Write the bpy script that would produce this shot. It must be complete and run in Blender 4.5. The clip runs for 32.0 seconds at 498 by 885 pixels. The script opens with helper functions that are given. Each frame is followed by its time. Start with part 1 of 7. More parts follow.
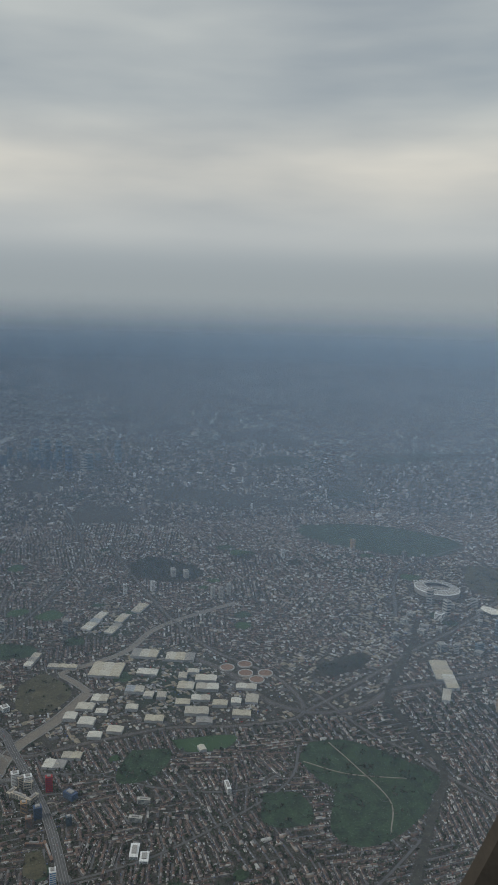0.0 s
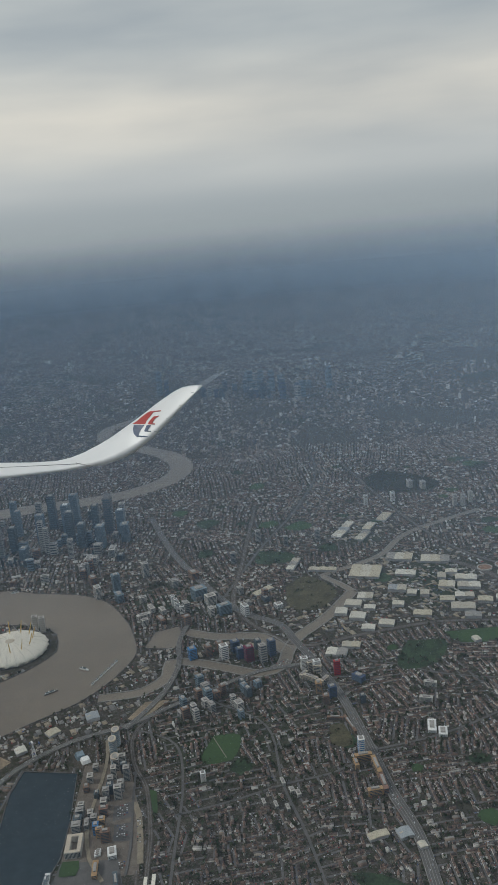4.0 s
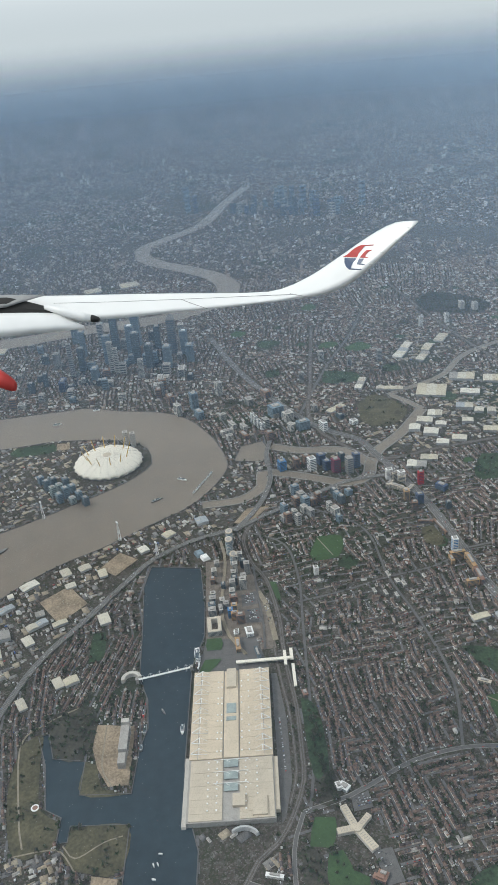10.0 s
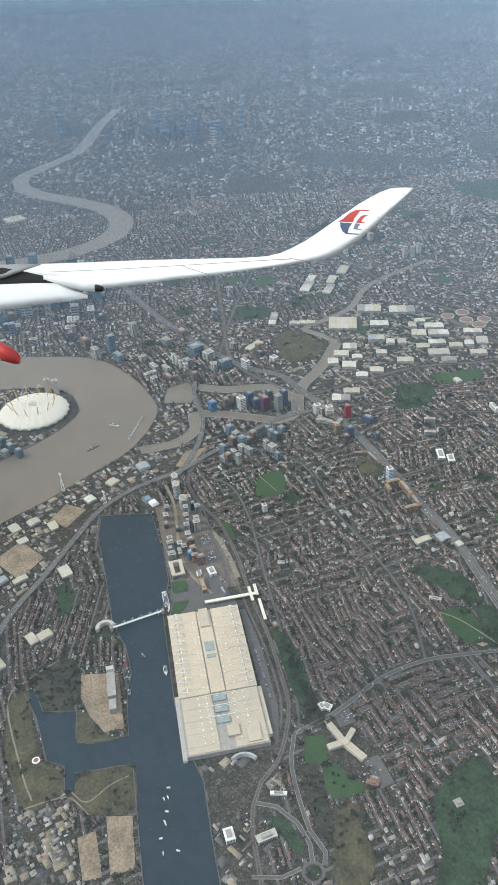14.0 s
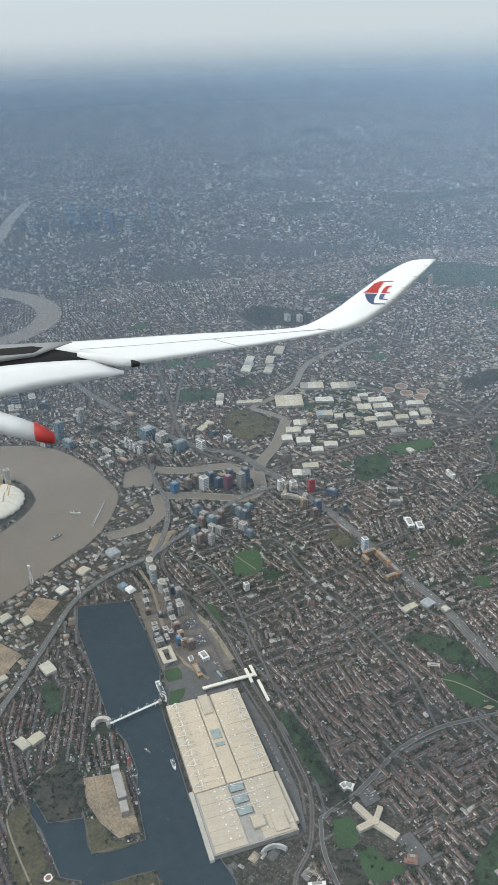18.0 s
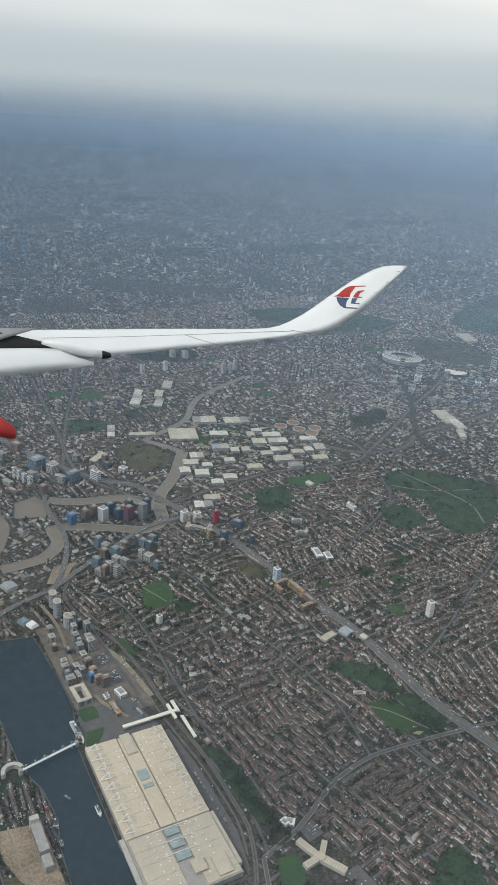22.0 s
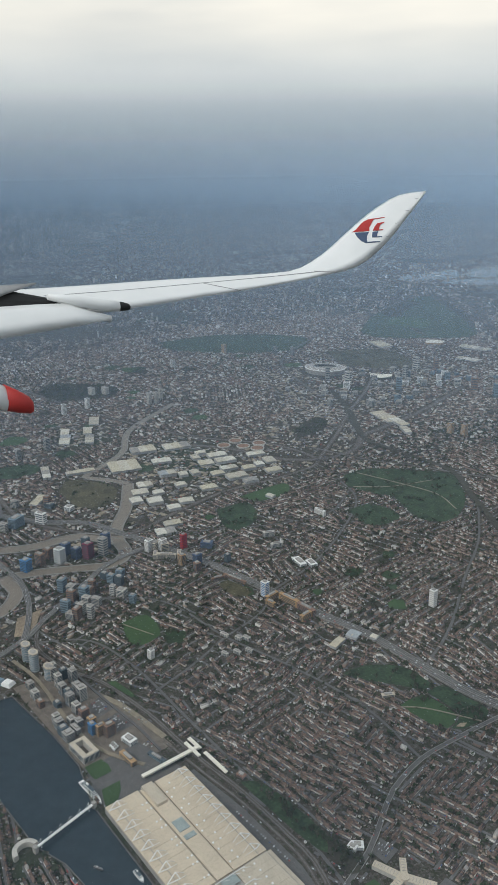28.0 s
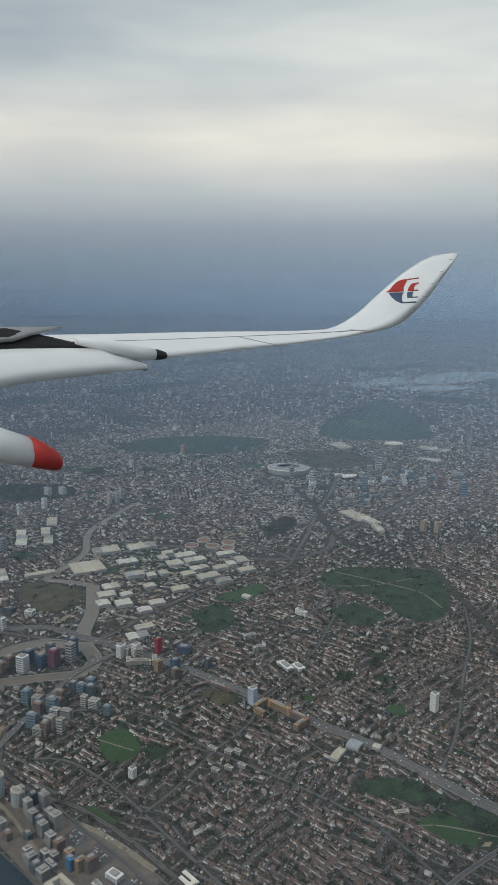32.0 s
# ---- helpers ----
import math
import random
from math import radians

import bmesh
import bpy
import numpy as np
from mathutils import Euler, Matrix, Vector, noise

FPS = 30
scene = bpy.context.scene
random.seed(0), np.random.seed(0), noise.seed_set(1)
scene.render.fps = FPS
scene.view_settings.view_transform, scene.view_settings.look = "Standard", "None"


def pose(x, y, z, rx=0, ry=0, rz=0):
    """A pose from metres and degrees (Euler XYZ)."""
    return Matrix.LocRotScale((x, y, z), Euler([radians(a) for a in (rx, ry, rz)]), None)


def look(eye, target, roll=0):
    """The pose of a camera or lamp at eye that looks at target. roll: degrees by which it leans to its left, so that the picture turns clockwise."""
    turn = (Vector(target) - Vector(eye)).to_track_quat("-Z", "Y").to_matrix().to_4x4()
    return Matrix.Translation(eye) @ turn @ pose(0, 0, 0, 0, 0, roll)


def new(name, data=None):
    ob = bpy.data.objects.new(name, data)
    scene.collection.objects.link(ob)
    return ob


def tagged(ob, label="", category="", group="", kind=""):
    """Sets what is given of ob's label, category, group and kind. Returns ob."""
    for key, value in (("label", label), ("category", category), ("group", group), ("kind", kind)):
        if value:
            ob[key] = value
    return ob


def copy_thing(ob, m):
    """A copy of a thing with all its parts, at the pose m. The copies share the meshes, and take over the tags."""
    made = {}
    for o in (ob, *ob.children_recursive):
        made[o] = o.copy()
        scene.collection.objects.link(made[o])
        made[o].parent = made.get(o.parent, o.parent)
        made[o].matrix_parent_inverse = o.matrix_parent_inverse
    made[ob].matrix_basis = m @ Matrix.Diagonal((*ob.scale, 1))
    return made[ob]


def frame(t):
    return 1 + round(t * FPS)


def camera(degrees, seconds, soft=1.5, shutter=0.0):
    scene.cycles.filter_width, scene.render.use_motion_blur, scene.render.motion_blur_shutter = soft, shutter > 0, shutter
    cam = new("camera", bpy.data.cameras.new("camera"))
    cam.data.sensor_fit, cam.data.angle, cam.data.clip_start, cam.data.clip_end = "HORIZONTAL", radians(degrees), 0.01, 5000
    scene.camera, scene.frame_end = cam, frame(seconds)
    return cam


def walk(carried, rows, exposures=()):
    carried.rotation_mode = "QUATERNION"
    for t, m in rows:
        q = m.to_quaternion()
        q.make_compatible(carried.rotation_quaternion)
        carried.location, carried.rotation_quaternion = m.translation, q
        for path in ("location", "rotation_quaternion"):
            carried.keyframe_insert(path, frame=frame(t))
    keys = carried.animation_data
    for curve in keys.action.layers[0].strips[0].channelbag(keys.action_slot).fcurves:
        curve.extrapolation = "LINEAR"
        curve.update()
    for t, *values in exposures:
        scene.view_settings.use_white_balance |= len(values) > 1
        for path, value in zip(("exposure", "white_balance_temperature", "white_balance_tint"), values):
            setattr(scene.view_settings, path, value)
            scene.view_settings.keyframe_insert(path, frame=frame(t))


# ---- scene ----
from mathutils.geometry import tessellate_polygon

# One unit of this scene stands for ten metres of the real ground: houses are about 0.6 high.
cam = camera(34.0, 32.0, soft=1.5)
PATH = [
    (0.0, (183.31, 93.04, 191.94), (-8.00, 138.71, 155.65), 1.29),
    (0.5, (183.89, 88.73, 190.40), (-2.96, 152.26, 157.99), 0.61),
    (1.0, (184.51, 84.40, 188.85), (-0.15, 155.23, 159.09), 0.21),
    (1.5, (185.16, 80.04, 187.29), (1.13, 153.16, 159.28), -1.13),
    (2.0, (185.89, 75.64, 185.70), (1.87, 149.28, 158.93), -2.95),
    (2.5, (186.69, 71.20, 184.11), (2.68, 144.80, 157.20), -3.78),
    (3.0, (187.58, 66.72, 182.52), (-2.00, 122.58, 151.88), -4.84),
    (3.5, (188.56, 62.24, 180.97), (-6.76, 73.90, 139.54), -5.53),
    (4.0, (189.60, 57.82, 179.52), (-4.09, 58.68, 129.71), -5.16),
    (4.5, (190.68, 53.48, 178.22), (-1.83, 50.97, 124.03), -4.15),
    (6.5, (196.14, 37.98, 177.65), (8.88, 27.39, 108.22), -3.50),
    (7.0, (197.58, 34.42, 179.07), (12.13, 24.06, 104.89), -3.63),
    (7.5, (198.95, 30.91, 180.71), (15.09, 20.94, 102.62), -4.04),
    (8.0, (200.26, 27.46, 182.55), (17.28, 18.11, 102.35), -4.36),
    (8.5, (201.48, 24.03, 184.56), (19.62, 16.06, 101.72), -4.68),
    (9.0, (202.57, 20.60, 186.66), (21.85, 14.39, 101.20), -4.83),
    (9.5, (203.48, 17.15, 188.81), (23.88, 13.01, 100.90), -5.25),
    (10.0, (204.21, 13.64, 190.96), (26.29, 12.44, 99.62), -5.38),
    (10.5, (204.75, 10.05, 193.06), (29.21, 12.01, 97.24), -5.15),
    (11.0, (205.09, 6.38, 195.07), (31.41, 14.42, 96.23), -4.28),
    (11.5, (205.26, 2.61, 196.95), (33.07, 14.63, 95.93), -4.01),
    (12.0, (205.25, -1.23, 198.70), (34.44, 13.07, 95.64), -4.06),
    (12.5, (205.06, -5.14, 200.31), (35.74, 12.15, 95.27), -3.70),
    (13.0, (204.72, -9.08, 201.77), (37.01, 11.24, 94.72), -4.02),
    (13.5, (204.24, -13.05, 203.06), (38.10, 11.54, 94.48), -3.61),
    (14.0, (203.66, -17.01, 204.22), (38.95, 12.09, 94.57), -3.22),
    (14.5, (202.99, -20.97, 205.22), (39.72, 12.47, 94.65), -2.89),
    (16.5, (199.28, -36.90, 205.04), (38.40, 9.60, 95.70), -2.79),
    (17.0, (198.10, -40.49, 204.09), (34.71, 9.40, 100.10), -2.80),
    (17.5, (196.81, -43.97, 202.98), (31.22, 9.09, 104.15), -2.44),
    (18.0, (195.38, -47.35, 201.70), (27.36, 9.27, 109.17), -1.86),
    (18.5, (193.85, -50.61, 200.29), (30.38, 20.14, 109.34), 2.26),
    (19.0, (192.22, -53.76, 198.75), (30.44, 22.47, 109.23), 4.93),
    (19.5, (190.52, -56.80, 197.10), (30.22, 24.01, 108.91), 6.48),
    (20.0, (188.72, -59.74, 195.34), (29.64, 23.93, 107.64), 6.85),
    (20.5, (186.84, -62.55, 193.48), (28.41, 23.26, 106.66), 6.36),
    (21.0, (184.84, -65.23, 191.53), (27.13, 22.81, 105.65), 5.46),
    (21.5, (182.75, -67.77, 189.49), (25.36, 22.29, 105.12), 4.75),
    (22.0, (180.59, -70.14, 187.36), (22.68, 22.65, 107.03), 4.11),
    (22.5, (178.39, -72.32, 185.16), (21.29, 22.42, 105.49), 3.95),
    (23.0, (176.13, -74.30, 182.90), (22.33, 20.95, 97.62), 3.77),
    (23.5, (173.80, -76.10, 180.61), (22.68, 19.53, 91.08), 3.54),
    (24.0, (171.41, -77.74, 178.29), (21.55, 19.35, 88.22), 2.92),
    (24.5, (168.97, -79.24, 175.98), (19.93, 19.80, 86.66), 1.85),
    (26.5, (159.36, -83.25, 167.12), (11.72, 26.39, 88.50), 1.02),
    (27.0, (156.94, -83.95, 165.19), (8.39, 28.35, 92.25), 0.69),
    (27.5, (154.51, -84.61, 163.31), (6.12, 29.94, 93.61), -0.06),
    (28.0, (152.06, -85.23, 161.50), (4.54, 31.34, 93.31), -0.66),
    (28.5, (149.57, -85.83, 159.74), (2.50, 32.98, 94.52), -0.86),
    (29.0, (147.05, -86.43, 158.07), (0.43, 34.56, 95.90), -0.78),
    (29.5, (144.47, -86.98, 156.48), (-1.43, 36.11, 96.79), -0.74),
    (30.0, (141.82, -87.51, 154.98), (-3.41, 37.44, 97.57), -0.56),
    (30.5, (139.10, -88.01, 153.55), (-5.53, 38.52, 98.13), 0.10),
    (31.0, (136.32, -88.48, 152.21), (-8.39, 40.04, 101.81), 0.33),
    (31.5, (133.51, -88.92, 150.91), (-11.09, 42.31, 107.68), 0.44),
    (32.0, (130.69, -89.37, 149.63), (-12.90, 43.34, 107.52), 0.41),
]

EXPOSURES = [(0.0, -0.18, 6100, 8), (3.0, -0.20, 6100, 8), (4.5, -0.05, 6100, 8), (7.0, 0.38, 6100, 8), (10.0, 0.70, 6100, 8), (13.0, 0.86, 6050, 8), (15.0, 1.00, 6050, 8), (17.0, 0.98, 6100, 8), (19.0, 0.53, 6100, 8), (23.0, 0.48, 6100, 8), (24.0, 0.84, 6100, 8), (25.5, 0.62, 6100, 8), (28.0, 0.30, 6050, 8), (29.2, 0.24, 6000, 8), (30.0, 0.07, 6000, 8), (32.0, 0.03, 6000, 8)]
walk(cam, [(t, look(eye, target, roll)) for t, eye, target, roll in PATH], EXPOSURES)

# ---- world, sun ----
SUN_EL, SUN_AZ = radians(42), radians(185)
world = bpy.data.worlds.new("overcast_sky")
scene.world = world
world.use_nodes = True


def sky_nodes(w):
    nt = w.node_tree
    n, l = nt.nodes, nt.links
    n.clear()
    out, bg = n.new("ShaderNodeOutputWorld"), n.new("ShaderNodeBackground")
    sky = n.new("ShaderNodeTexSky")
    sky.sky_type, sky.sun_disc = "NISHITA", False
    sky.sun_elevation, sky.sun_rotation = SUN_EL, SUN_AZ
    co, sep = n.new("ShaderNodeTexCoord"), n.new("ShaderNodeSeparateXYZ")
    l.new(co.outputs["Generated"], sep.inputs[0])
    # layers of cloud lie flat, so that they crowd together towards the horizon
    mp = n.new("ShaderNodeMapping")
    mp.inputs["Scale"].default_value = (1.0, 1.0, 5.0)
    l.new(co.outputs["Generated"], mp.inputs[0])
    big, fine = n.new("ShaderNodeTexNoise"), n.new("ShaderNodeTexNoise")
    big.inputs["Scale"].default_value, big.inputs["Detail"].default_value = 1.7, 3.0
    fine.inputs["Scale"].default_value, fine.inputs["Detail"].default_value = 5.0, 4.0
    l.new(mp.outputs[0], big.inputs["Vector"])
    l.new(mp.outputs[0], fine.inputs["Vector"])
    mixn = n.new("ShaderNodeMath")
    mixn.operation = "MULTIPLY_ADD"
    mixn.inputs[1].default_value = 0.30
    l.new(fine.outputs["Fac"], mixn.inputs[0])
    l.new(big.outputs["Fac"], mixn.inputs[2])
    base = n.new("ShaderNodeValToRGB")
    base.color_ramp.interpolation = "EASE"
    stops = [(0.0, (0.12, 0.165, 0.22)), (0.47, (0.18, 0.23, 0.28)), (0.492, (0.33, 0.37, 0.395)), (0.513, (0.435, 0.46, 0.47)),
             (0.532, (0.535, 0.54, 0.525)), (0.565, (0.635, 0.61, 0.56)), (0.61, (0.46, 0.485, 0.49)), (1.0, (0.50, 0.53, 0.55))]
    el = base.color_ramp.elements
    while len(el) < len(stops):
        el.new(0.5)
    for e, (p, c) in zip(el, stops):
        e.position, e.color = p, (*c, 1)
    half = n.new("ShaderNodeMath")
    half.operation = "MULTIPLY_ADD"
    half.inputs[1].default_value = half.inputs[2].default_value = 0.5
    l.new(sep.outputs["Z"], half.inputs[0])
    l.new(half.outputs[0], base.inputs["Fac"])
    cloud = n.new("ShaderNodeValToRGB")
    ce = cloud.color_ramp.elements
    ce[0].position, ce[0].color = 0.44, (0.76, 0.79, 0.82, 1)
    ce[1].position, ce[1].color = 0.86, (1.38, 1.30, 1.18, 1)
    l.new(mixn.outputs[0], cloud.inputs["Fac"])
    up = n.new("ShaderNodeMapRange")
    up.inputs["From Min"].default_value, up.inputs["From Max"].default_value = 0.02, 0.14
    l.new(sep.outputs["Z"], up.inputs["Value"])
    mul = n.new("ShaderNodeMix")
    mul.data_type, mul.blend_type = "RGBA", "MULTIPLY"
    l.new(up.outputs[0], mul.inputs["Factor"])
    l.new(base.outputs["Color"], mul.inputs["A"])
    l.new(cloud.outputs["Color"], mul.inputs["B"])
    dim = n.new("ShaderNodeMix")
    dim.data_type, dim.blend_type = "RGBA", "MIX"
    dim.inputs["Factor"].default_value = 0.94
    soft = n.new("ShaderNodeMix")
    soft.data_type, soft.blend_type = "RGBA", "MULTIPLY"
    soft.inputs["Factor"].default_value, soft.inputs["B"].default_value = 1.0, (0.1, 0.1, 0.1, 1)
    l.new(sky.outputs["Color"], soft.inputs["A"])
    l.new(soft.outputs["Result"], dim.inputs["A"])
    # a broad bright break in the cloud towards the north-west
    north = n.new("ShaderNodeVectorMath")
    north.operation = "DOT_PRODUCT"
    north.inputs[1].default_value = (-0.52, 0.85, 0.0)
    l.new(co.outputs["Generated"], north.inputs[0])
    gains = []
    for socket, lo, hi in ((north.outputs["Value"], 0.72, 0.97), (sep.outputs["Z"], 0.10, 0.26)):
        r = n.new("ShaderNodeMapRange")
        r.interpolation_type = "SMOOTHSTEP"
        r.inputs["From Min"].default_value, r.inputs["From Max"].default_value = lo, hi
        l.new(socket, r.inputs["Value"])
        gains.append(r)
    gain = n.new("ShaderNodeMath")
    gain.operation = "MULTIPLY"
    l.new(gains[0].outputs[0], gain.inputs[0])
    l.new(gains[1].outputs[0], gain.inputs[1])
    rift = n.new("ShaderNodeMix")
    rift.data_type, rift.blend_type = "RGBA", "MULTIPLY"
    rift.inputs["B"].default_value = (1.42, 1.36, 1.26, 1)
    l.new(gain.outputs[0], rift.inputs["Factor"])
    l.new(mul.outputs["Result"], rift.inputs["A"])
    l.new(rift.outputs["Result"], dim.inputs["B"])
    l.new(dim.outputs["Result"], bg.inputs["Color"])
    bg.inputs["Strength"].default_value = 1.0
    l.new(bg.outputs[0], out.inputs["Surface"])


sky_nodes(world)
sun = new("sun", bpy.data.lights.new("sun", "SUN"))
sun.data.energy, sun.data.angle, sun.data.color = 1.2, radians(14), (1.0, 0.95, 0.86)
sun.matrix_world = look((0, 0, 0), (-math.sin(SUN_AZ) * math.cos(SUN_EL), -math.cos(SUN_AZ) * math.cos(SUN_EL), -math.sin(SUN_EL)))

# ---- materials ----


def mat(name, base, var=0.25, scale=0.6, rough=0.85, metal=0.0, rand="", ramp=(), bump=0.0, spec=0.3, fine=6.0):
    """A worn surface: two scales of stain over a base colour; rand picks a ramp of colours by object or by island."""
    m = bpy.data.materials.new(name)
    m.use_nodes = True
    nt = m.node_tree
    n, l = nt.nodes, nt.links
    b = n["Principled BSDF"]
    b.inputs["Roughness"].default_value, b.inputs["Metallic"].default_value = rough, metal
    b.inputs["Specular IOR Level"].default_value = spec
    geo = n.new("ShaderNodeNewGeometry")
    a, c = n.new("ShaderNodeTexNoise"), n.new("ShaderNodeTexNoise")
    a.inputs["Scale"].default_value, a.inputs["Detail"].default_value = scale, 3.0
    c.inputs["Scale"].default_value, c.inputs["Detail"].default_value = scale * fine, 2.0
    l.new(geo.outputs["Position"], a.inputs["Vector"])
    l.new(geo.outputs["Position"], c.inputs["Vector"])
    add = n.new("ShaderNodeMath")
    add.operation = "ADD"
    l.new(a.outputs["Fac"], add.inputs[0])
    l.new(c.outputs["Fac"], add.inputs[1])
    mr = n.new("ShaderNodeMapRange")
    mr.inputs["From Min"].default_value, mr.inputs["From Max"].default_value = 0.65, 1.35
    mr.inputs["To Min"].default_value, mr.inputs["To Max"].default_value = 1 - var, 1 + var
    l.new(add.outputs[0], mr.inputs["Value"])
    mul = n.new("ShaderNodeMix")
    mul.data_type, mul.blend_type = "RGBA", "MULTIPLY"
    mul.inputs["Factor"].default_value = 1.0
    if rand:
        r = n.new("ShaderNodeValToRGB")
        r.color_ramp.interpolation = "CONSTANT" if len(ramp) > 3 else "LINEAR"
        e = r.color_ramp.elements
        while len(e) < len(ramp):
            e.new(0.5)
        for q, (p, col) in zip(e, ramp):
            q.position, q.color = p, (*col, 1)
        if rand == "island":
            l.new(geo.outputs["Random Per Island"], r.inputs["Fac"])
        else:
            oi = n.new("ShaderNodeObjectInfo")
            l.new(oi.outputs["Random"], r.inputs["Fac"])
        l.new(r.outputs["Color"], mul.inputs["A"])
    else:
        mul.inputs["A"].default_value = (*base, 1)
    l.new(mr.outputs[0], mul.inputs["B"])
    l.new(mul.outputs["Result"], b.inputs["Base Color"])
    if bump:
        bp = n.new("ShaderNodeBump")
        bp.inputs["Strength"].default_value, bp.inputs["Distance"].default_value = bump, 0.05
        l.new(c.outputs["Fac"], bp.inputs["Height"])
        l.new(bp.outputs[0], b.inputs["Normal"])
    return m


def ground_mat():
    """Gardens, yards, paving and far roofs, cell by cell, as a city shows from high up."""
    m = bpy.data.materials.new("city_ground")
    m.use_nodes = True
    nt = m.node_tree
    n, l = nt.nodes, nt.links
    b = n["Principled BSDF"]
    b.inputs["Roughness"].default_value = 0.95
    b.inputs["Specular IOR Level"].default_value = 0.1
    geo = n.new("ShaderNodeNewGeometry")
    vs = []
    for sc in (2.4, 0.7):
        v = n.new("ShaderNodeTexVoronoi")
        v.inputs["Scale"].default_value = sc
        l.new(geo.outputs["Position"], v.inputs["Vector"])
        vs.append(v)
    big = n.new("ShaderNodeTexNoise")
    big.inputs["Scale"].default_value, big.inputs["Detail"].default_value = 0.012, 5.0
    l.new(geo.outputs["Position"], big.inputs["Vector"])
    cols = []
    for v, stops in zip(vs, ([(0.0, (0.034, 0.040, 0.022)), (0.34, (0.074, 0.059, 0.046)), (0.55, (0.115, 0.099, 0.087)), (0.75, (0.050, 0.044, 0.035)), (0.93, (0.20, 0.185, 0.165))],
                             [(0.0, (0.046, 0.050, 0.029)), (0.3, (0.086, 0.072, 0.060)), (0.6, (0.066, 0.057, 0.047)), (0.86, (0.12, 0.108, 0.096))])):
        s = n.new("ShaderNodeSeparateColor")
        l.new(v.outputs["Color"], s.inputs[0])
        r = n.new("ShaderNodeValToRGB")
        r.color_ramp.interpolation = "CONSTANT"
        e = r.color_ramp.elements
        while len(e) < len(stops):
            e.new(0.5)
        for q, (p, c) in zip(e, stops):
            q.position, q.color = p, (*c, 1)
        l.new(s.outputs[0], r.inputs["Fac"])
        cols.append(r)
    mix = n.new("ShaderNodeMix")
    mix.data_type = "RGBA"
    mix.inputs["Factor"].default_value = 0.5
    l.new(cols[0].outputs[0], mix.inputs["A"])
    l.new(cols[1].outputs[0], mix.inputs["B"])
    wood = n.new("ShaderNodeMapRange")
    wood.inputs["From Min"].default_value, wood.inputs["From Max"].default_value = 0.56, 0.66
    l.new(big.outputs["Fac"], wood.inputs["Value"])
    mix2 = n.new("ShaderNodeMix")
    mix2.data_type = "RGBA"
    mix2.inputs["B"].default_value = (0.035, 0.05, 0.028, 1)
    wf = n.new("ShaderNodeMath")
    wf.operation = "MULTIPLY"
    wf.inputs[1].default_value = 0.75
    l.new(wood.outputs[0], wf.inputs[0])
    l.new(wf.outputs[0], mix2.inputs["Factor"])
    l.new(mix.outputs["Result"], mix2.inputs["A"])
    l.new(mix2.outputs["Result"], b.inputs["Base Color"])
    return m


def haze_sheet_mat(name, alpha, low, full, reach):
    """Haze painted on a see-through sheet: more of it the higher the line of sight meets the sheet, none above its top.
    """
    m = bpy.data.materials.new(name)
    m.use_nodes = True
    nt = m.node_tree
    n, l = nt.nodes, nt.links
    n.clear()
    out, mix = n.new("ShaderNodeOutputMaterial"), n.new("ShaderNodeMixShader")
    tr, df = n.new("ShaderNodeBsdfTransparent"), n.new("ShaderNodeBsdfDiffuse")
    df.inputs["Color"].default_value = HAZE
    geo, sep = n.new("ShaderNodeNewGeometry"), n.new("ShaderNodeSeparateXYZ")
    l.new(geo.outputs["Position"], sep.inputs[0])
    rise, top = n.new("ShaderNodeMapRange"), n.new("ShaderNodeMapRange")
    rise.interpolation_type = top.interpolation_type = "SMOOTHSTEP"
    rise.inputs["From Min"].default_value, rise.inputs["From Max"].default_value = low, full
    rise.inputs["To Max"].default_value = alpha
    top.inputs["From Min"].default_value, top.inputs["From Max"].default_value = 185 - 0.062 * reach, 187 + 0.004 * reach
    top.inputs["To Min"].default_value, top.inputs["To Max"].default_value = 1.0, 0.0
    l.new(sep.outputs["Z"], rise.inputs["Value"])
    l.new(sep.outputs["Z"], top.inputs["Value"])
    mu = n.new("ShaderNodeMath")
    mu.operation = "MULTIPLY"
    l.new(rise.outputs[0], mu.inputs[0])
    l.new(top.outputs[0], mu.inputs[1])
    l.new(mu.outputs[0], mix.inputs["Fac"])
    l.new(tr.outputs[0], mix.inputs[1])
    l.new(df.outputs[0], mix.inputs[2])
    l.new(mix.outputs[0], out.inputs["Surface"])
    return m




